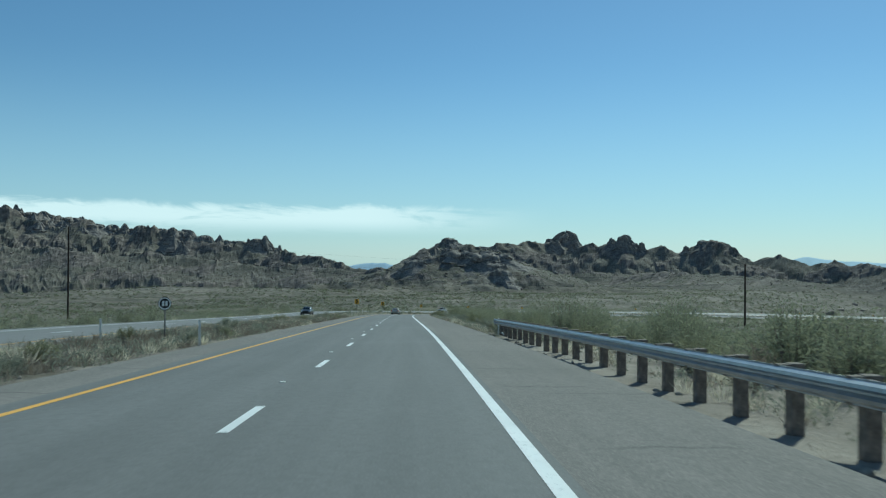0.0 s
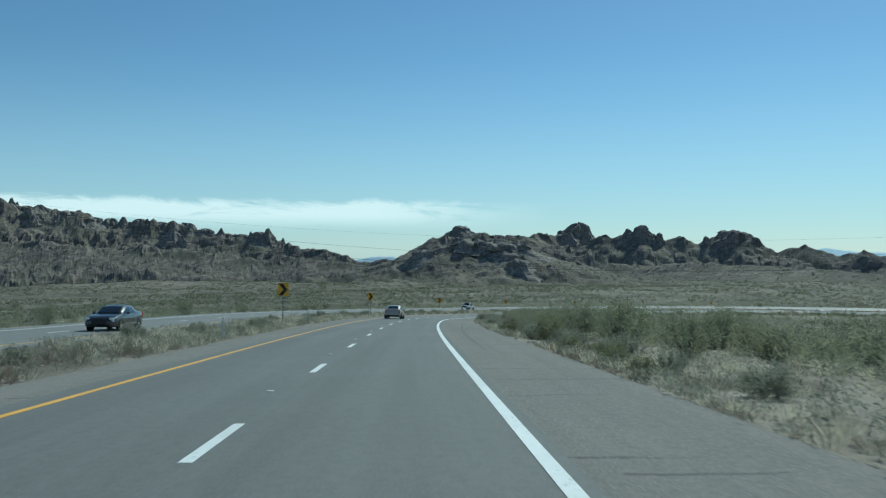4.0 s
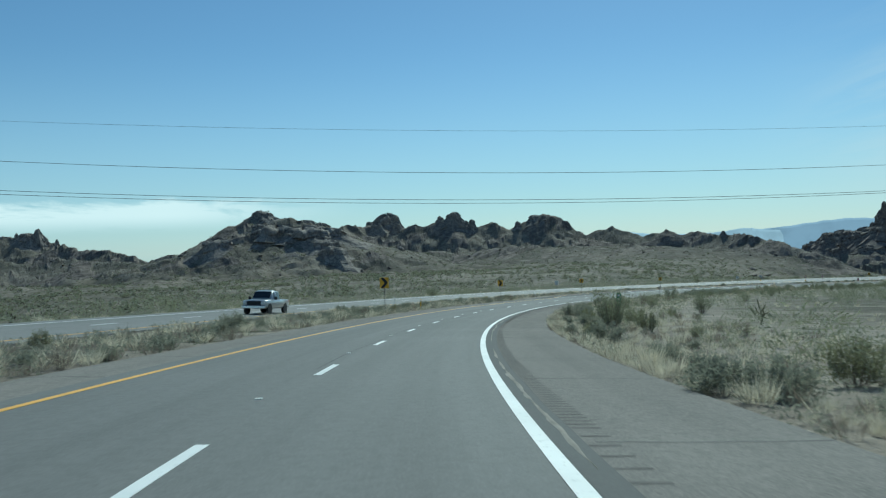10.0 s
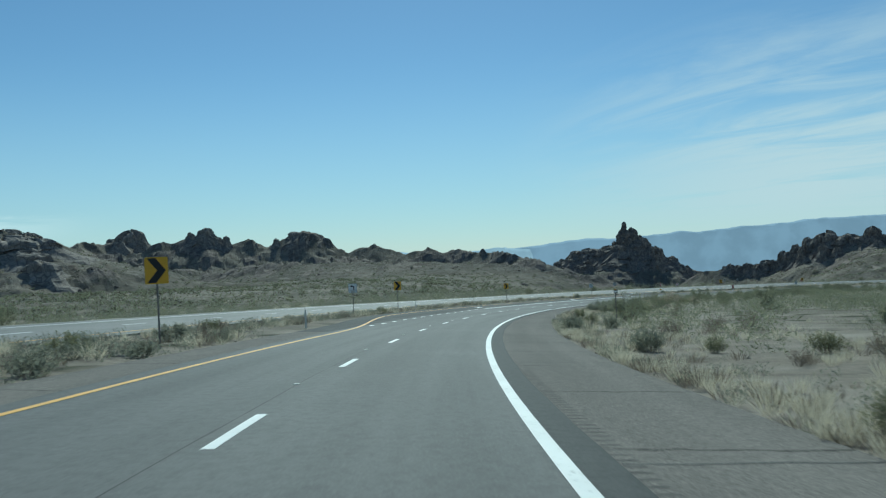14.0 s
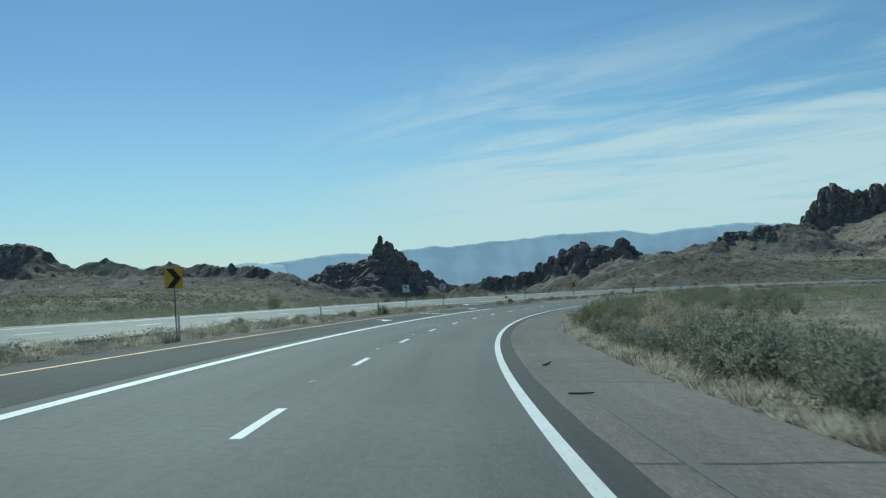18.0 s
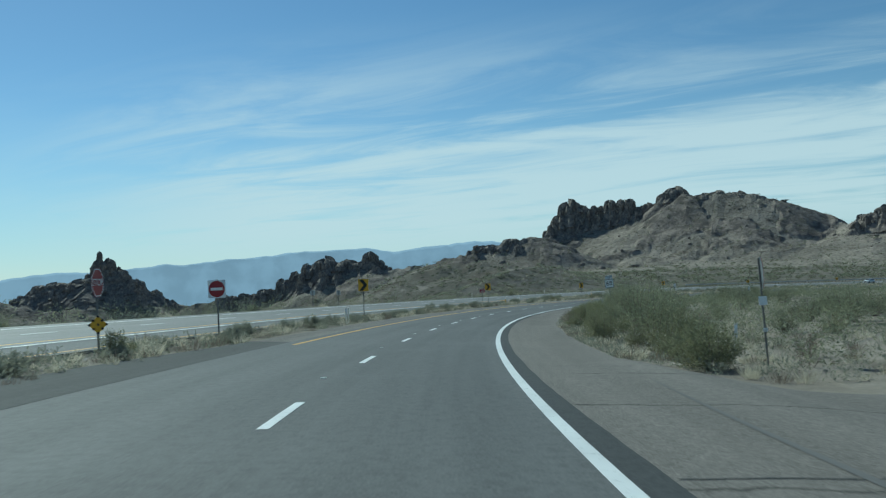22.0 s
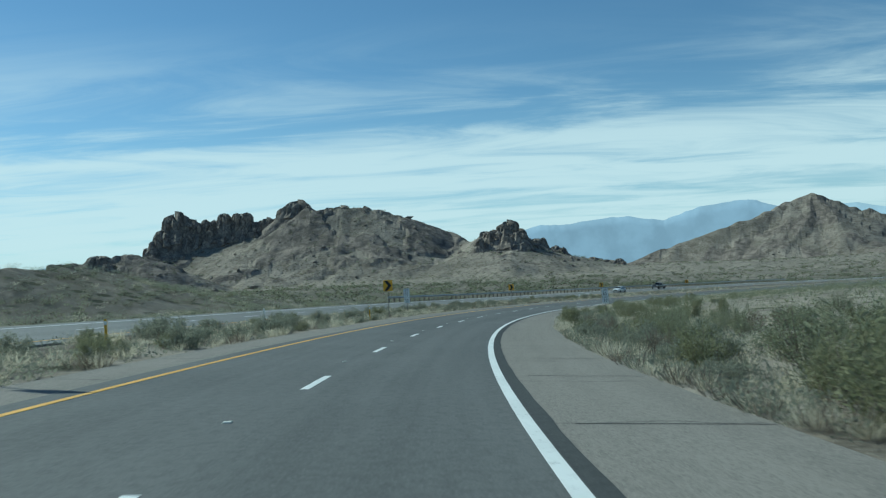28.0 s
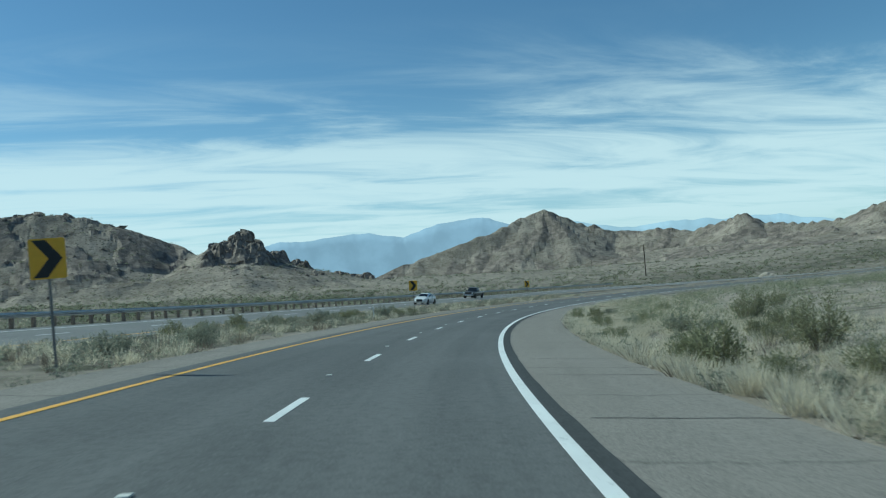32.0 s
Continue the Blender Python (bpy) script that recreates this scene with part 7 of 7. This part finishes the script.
    protos = [far_bush(1, 170, 1.40, 1.0, 0.17, 0.42), far_bush(2, 130, 0.72, 0.7, 0.13, 0.42), far_bush(3, 130, 0.8, 0.68, 0.14, 0.36), far_tuft(4, 60, 0.55, 0.4, 0.028)]
    protos += [far_bush(14, 90, 1.40, 1.0, 0.23, 0.5), far_bush(15, 76, 0.72, 0.7, 0.16, 0.5), far_bush(16, 70, 0.8, 0.68, 0.17, 0.45), far_tuft(17, 50, 0.55, 0.4, 0.036)]
    protos += [far_bush(5, 26, 1.35, 0.95, 0.62), far_bush(6, 20, 0.75, 0.7, 0.46), far_bush(7, 18, 0.85, 0.6, 0.44), far_bush(8, 18, 0.55, 0.5, 0.36)]
    join_copies("desert_scrub", protos, spots, [CREOSOTE, SAGE, RABBIT, STRAW], "scattered desert scrub covering the flats on both sides", "scrub")
    # dark stem-brown blades that stand in for the inner shade of bushes farther off
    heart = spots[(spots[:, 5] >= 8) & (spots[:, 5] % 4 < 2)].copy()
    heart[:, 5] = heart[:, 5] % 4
    join_copies("scrub_stems", [far_bush(18, 9, 0.95, 0.62, 0.62, 0.5), far_bush(19, 8, 0.5, 0.45, 0.42, 0.5)], heart, [HEART_SHADE], "dark stem blades inside the scrub, standing for its inner shade", "scrub")
    # ground cover in the median and on the verges
    s = rng.uniform(-20, 960, 30000)
    d = np.where(rng.uniform(size=s.size) < 0.42, -rng.uniform(8.1, 14.0, s.size), 5.0 + 11 * rng.uniform(size=s.size) ** 2.0)
    keep = ~((s > 388) & (s < 563) & (d < 0) & ((d > -10.8) | (s > 550))) & ~((s > 559) & (s < 694) & (d < -10.9)) & ~((s < 60) & (d > 0) & (d < 6))
    keep &= ~on_side_road(s, d)
    p = road_at(s, d)
    keep &= rough(p[:, 0], p[:, 1], 7, 3, 71) > np.where(d < 0, -0.5, -0.30)
    s, d, p = s[keep], d[keep], p[keep]
    brown = (((s > 275) & (s < 400)) | ((s > 440) & (s < 545))) & (d > 0)
    sort = np.where(brown, rng.choice(3, len(s), p=[0.52, 0.22, 0.26]), np.where((s < 140) & (d < 0), rng.choice(3, len(s), p=[0.14, 0.38, 0.48]), np.where((s > 742) & (d > 0), rng.choice(3, len(s), p=[0.72, 0.24, 0.04]), np.where(((s < 275) | ((s > 560) & (s < 742))) & (d > 0), rng.choice(3, len(s), p=[0.22, 0.60, 0.18]), rng.choice(3, len(s), p=[0.26, 0.60, 0.14])))))
    spots = np.stack([p[:, 0], p[:, 1], height(p[:, 0], p[:, 1]), rng.uniform(0.35, 0.95, len(s)) * np.where((s > 690) | (d < 0), 1.3, 1.0), rng.uniform(0, 6.28, len(s)), sort], 1)
    protos = [far_tuft(11, 56, 0.50, 0.34, 0.030), far_bush(12, 46, 0.48, 0.42, 0.125), far_tuft(13, 38, 0.50, 0.5, 0.036)]
    join_copies("verge_plants", protos, spots, [STRAW, SAGE, BRUSH], "low dry grass and small weeds on the verges", "ground cover")
    # pale dry grass on the last verges
    s, d = rng.uniform(744, 920, 4600), 5.1 + 12 * rng.uniform(size=4600) ** 1.3
    p = road_at(s, d)
    ok = rough(p[:, 0], p[:, 1], 5, 3, 73) > -0.1
    p = p[ok]
    spots = np.stack([p[:, 0], p[:, 1], height(p[:, 0], p[:, 1]), rng.uniform(0.6, 1.25, len(p)), rng.uniform(0, 6.28, len(p)), rng.choice(2, len(p))], 1)
    join_copies("verge_grass", [far_tuft(41, 60, 0.50, 0.42, 0.026), far_tuft(42, 52, 0.38, 0.55, 0.026)], spots, [STRAW], "pale dry bunch grass along the verge", "ground cover")
    # thicker scrub on the knoll outside the bend
    s, d = rng.uniform(690, 850, 3600), -27.5 - 95 * rng.uniform(size=3600)
    p = road_at(s, d)
    spots = np.stack([p[:, 0], p[:, 1], height(p[:, 0], p[:, 1]) - 0.05, rng.uniform(0.8, 1.7, len(s)), rng.uniform(0, 6.28, len(s)), rng.choice(3, len(s), p=[0.40, 0.45, 0.15])], 1)
    protos = [far_bush(31, 150, 0.80, 0.75, 0.15, 0.5), far_bush(32, 130, 0.62, 0.62, 0.13, 0.5), far_bush(33, 100, 0.55, 0.55, 0.12, 0.45), far_bush(34, 22, 0.42, 0.55, 0.2, 0.5)]
    # the same dark blades as painted shade inside the knoll bushes
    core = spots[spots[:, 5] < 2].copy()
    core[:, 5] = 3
    join_copies("knoll_scrub", protos, np.concatenate([spots, core]), [SAGE, CREOSOTE, STRAW, HEART_SHADE], "dense low scrub over a rounded stony knoll", "scrub")
    # bushes dotted over the hills
    a, r = np.radians(rng.uniform(-75, 125, 32000)), 420 + 1500 * rng.uniform(size=32000) ** 1.1
    x, y = 250 + r * np.sin(a), 330 + r * np.cos(a)
    st, dd, dist = nearest_road(x, y)
    ok = (dist > 120) & (rough(x, y, 70, 3, 88) > -0.45)
    x, y = x[ok], y[ok]
    n = len(x)
    spots = np.stack([x, y, height(x, y) - 0.15, rng.uniform(0.8, 2.3, n), rng.uniform(0, 6.28, n), rng.choice(2, n, p=[0.75, 0.25])], 1)
    protos = [far_bush(21, 18, 1.2, 0.85, 0.75), far_bush(22, 16, 0.8, 0.85, 0.62)]
    protos += [far_bush(23, 8, 0.9, 0.6, 0.7, 0.5)]
    # dark blades again, inner shade of the hill bushes put in by colour
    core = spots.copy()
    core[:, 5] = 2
    join_copies("hill_scrub", protos, np.concatenate([spots, core]), [CREOSOTE, SAGE, HEART_SHADE], "dark bushes dotted over the hillsides", "scrub")
    # stones on the verges and boulders on the hills
    bm = bmesh.new()
    bmesh.ops.create_icosphere(bm, subdivisions=1, radius=1.0)
    v = np.array([tuple(q.co) for q in bm.verts])
    f = np.array([[q.index for q in t.verts] for t in bm.faces])
    bm.free()
    protos = [(v * (1 + 0.28 * np.random.RandomState(k).normal(size=(len(v), 1))) * np.array([1, 0.8, 0.6]), f) for k in range(3)]
    s = rng.uniform(-10, 930, 5200)
    d = np.where(rng.uniform(size=s.size) < 0.35, -rng.uniform(8.0, 14.2, s.size), 4.9 + 9 * rng.uniform(size=s.size) ** 2)
    keep = ~((s > 388) & (s < 563) & (d < 0) & ((d > -10.9) | (s > 550))) & ~((s > 559) & (s < 694) & (d < -10.9))
    keep &= ~on_side_road(s, d)
    p = road_at(s[keep], d[keep])
    n = len(p)
    spots = np.stack([p[:, 0], p[:, 1], height(p[:, 0], p[:, 1]), 0.015 + 0.09 * rng.uniform(size=n) ** 4, rng.uniform(0, 6.28, n), rng.choice(3, n)], 1)
    join_copies("verge_stones", protos, spots, [STONE], "pale stones and gravel scattered on the verges", "stones")
    a, r = np.radians(rng.uniform(-60, 120, 9000)), 500 + 1900 * rng.uniform(size=9000)
    x, y = 250 + r * np.sin(a), 330 + r * np.cos(a)
    st, dd, dist = nearest_road(x, y)
    h0, h1, h2 = height(x, y), height(x + 8, y), height(x, y + 8)
    ok = (dist > 150) & (np.hypot(h1 - h0, h2 - h0) / 8 > 0.24)
    n = int(ok.sum())
    big = (rng.uniform(size=len(x)) < 0.12) & (rough(x, y, 110, 3, 97) > 0.12)
    spots = np.stack([x[ok], y[ok], h0[ok], np.where(big[ok], 2.4, 1.0) * (0.6 + 3.2 * rng.uniform(size=n) ** 3), rng.uniform(0, 6.28, n), rng.choice(3, n)], 1)
    join_copies("hill_boulders", protos, spots, [ROCK], "dark boulders and small outcrops on the hillsides", "boulders")


# colour of the stems and of the shade between them
HEART_SHADE = plain("dark_stems", (0.075, 0.066, 0.050), 0.95, 0, 0.1, 0.3, 3.0)
STONE = plain("pale_stone", (0.34, 0.30, 0.25), 0.9, 0, 0.2, 0.3, 12.0)
plant_far()


def pale_boulder(x, y, size):
    """A cracked pale boulder half sunk in the ground."""
    bm = bmesh.new()
    bmesh.ops.create_icosphere(bm, subdivisions=4, radius=1.0)
    p = np.array([tuple(q.co) for q in bm.verts])
    k = 1 - 0.35 * rough(p[:, 0] * 1.3 + p[:, 2], p[:, 1] * 1.3 + 0.7 * p[:, 2], 1.0, 4, 51, True)
    for q, f in zip(bm.verts, k):
        q.co *= float(f)
        q.co.z *= 0.62
    o = part("boulder", bm, STONE)
    o.matrix_basis = pose(x, y, height(x, y), 0, 0, 25) @ Matrix.Diagonal((size, size * 0.8, size, 1))
    tagged(o, "large pale cracked boulder among desert scrub", "boulder", "pale boulders")


for bx, by, bs in ((796.6, 158.9, 6.5), (803.0, 150.0, 4.0), (786.0, 148.0, 3.0)):
    pale_boulder(bx, by, bs)


def tyre_scrap(s, d, turn, long):
    """A curled strip torn from a tyre tread, lying on the shoulder."""
    rng = np.random.RandomState(int(s))
    bm = bmesh.new()
    rows = []
    for i in range(13):
        f = i / 12
        half = 0.055 * (0.35 + 0.9 * math.sin(math.pi * (0.12 + 0.8 * f))) + 0.012 * rng.normal()
        lift = 0.012 + 0.09 * long * abs(f - 0.45) ** 1.6
        mid = 0.05 * math.sin(4 * f)
        rows.append([bm.verts.new((x, y, z)) for x, y, z in (((f - 0.5) * long, mid - half, lift), ((f - 0.5) * long, mid, lift + 0.018), ((f - 0.5) * long, mid + half, lift))])
    for a, b in zip(rows, rows[1:]):
        for k in (0, 1):
            bm.faces.new((a[k], b[k], b[k + 1], a[k + 1]))
    bmesh.ops.solidify(bm, geom=bm.faces[:], thickness=0.012)
    low = min(v.co.z for v in bm.verts)
    bmesh.ops.translate(bm, verts=bm.verts[:], vec=(0, 0, -low))
    o = part("tyre_scrap", bm, SCRAP)
    o.matrix_basis = pose(*(float(c) for c in road_at(s, d, 0.004)), 0, 0, turn)
    tagged(o, "torn curled strip of black tyre rubber on the asphalt", "tyre scrap", "tyre scraps")


def paper_litter(s, d, size):
    """A crumpled piece of white paper or plastic."""
    rng = np.random.RandomState(int(s) + 5)
    bm = bmesh.new()
    bmesh.ops.create_icosphere(bm, subdivisions=2, radius=size)
    for v in bm.verts:
        v.co *= float(rng.uniform(0.6, 1.15))
        v.co.z *= 0.55
    low = min(v.co.z for v in bm.verts)
    bmesh.ops.translate(bm, verts=bm.verts[:], vec=(0, 0, -low))
    o = part("litter", bm, LITTER)
    x, y = (float(c) for c in road_at(s, d)[:2])
    o.matrix_basis = pose(x, y, height(x, y) - 0.01, 0, 0, 40)
    tagged(o, "crumpled white paper litter on the gravel verge", "litter", "litter on the verge")


SCRAP = plain("torn_rubber", (0.022, 0.022, 0.023), 0.8, 0, 0.25, 0.3, 20.0)
LITTER = plain("white_litter", (0.72, 0.72, 0.70), 0.7, 0, 0.3, 0.15, 20.0)
tyre_scrap(471.7, 2.74, 25, 0.7)
tyre_scrap(464.9, 2.66, -50, 0.45)
paper_litter(640.0, 5.1, 0.11)
paper_litter(202.8, 5.1, 0.10)
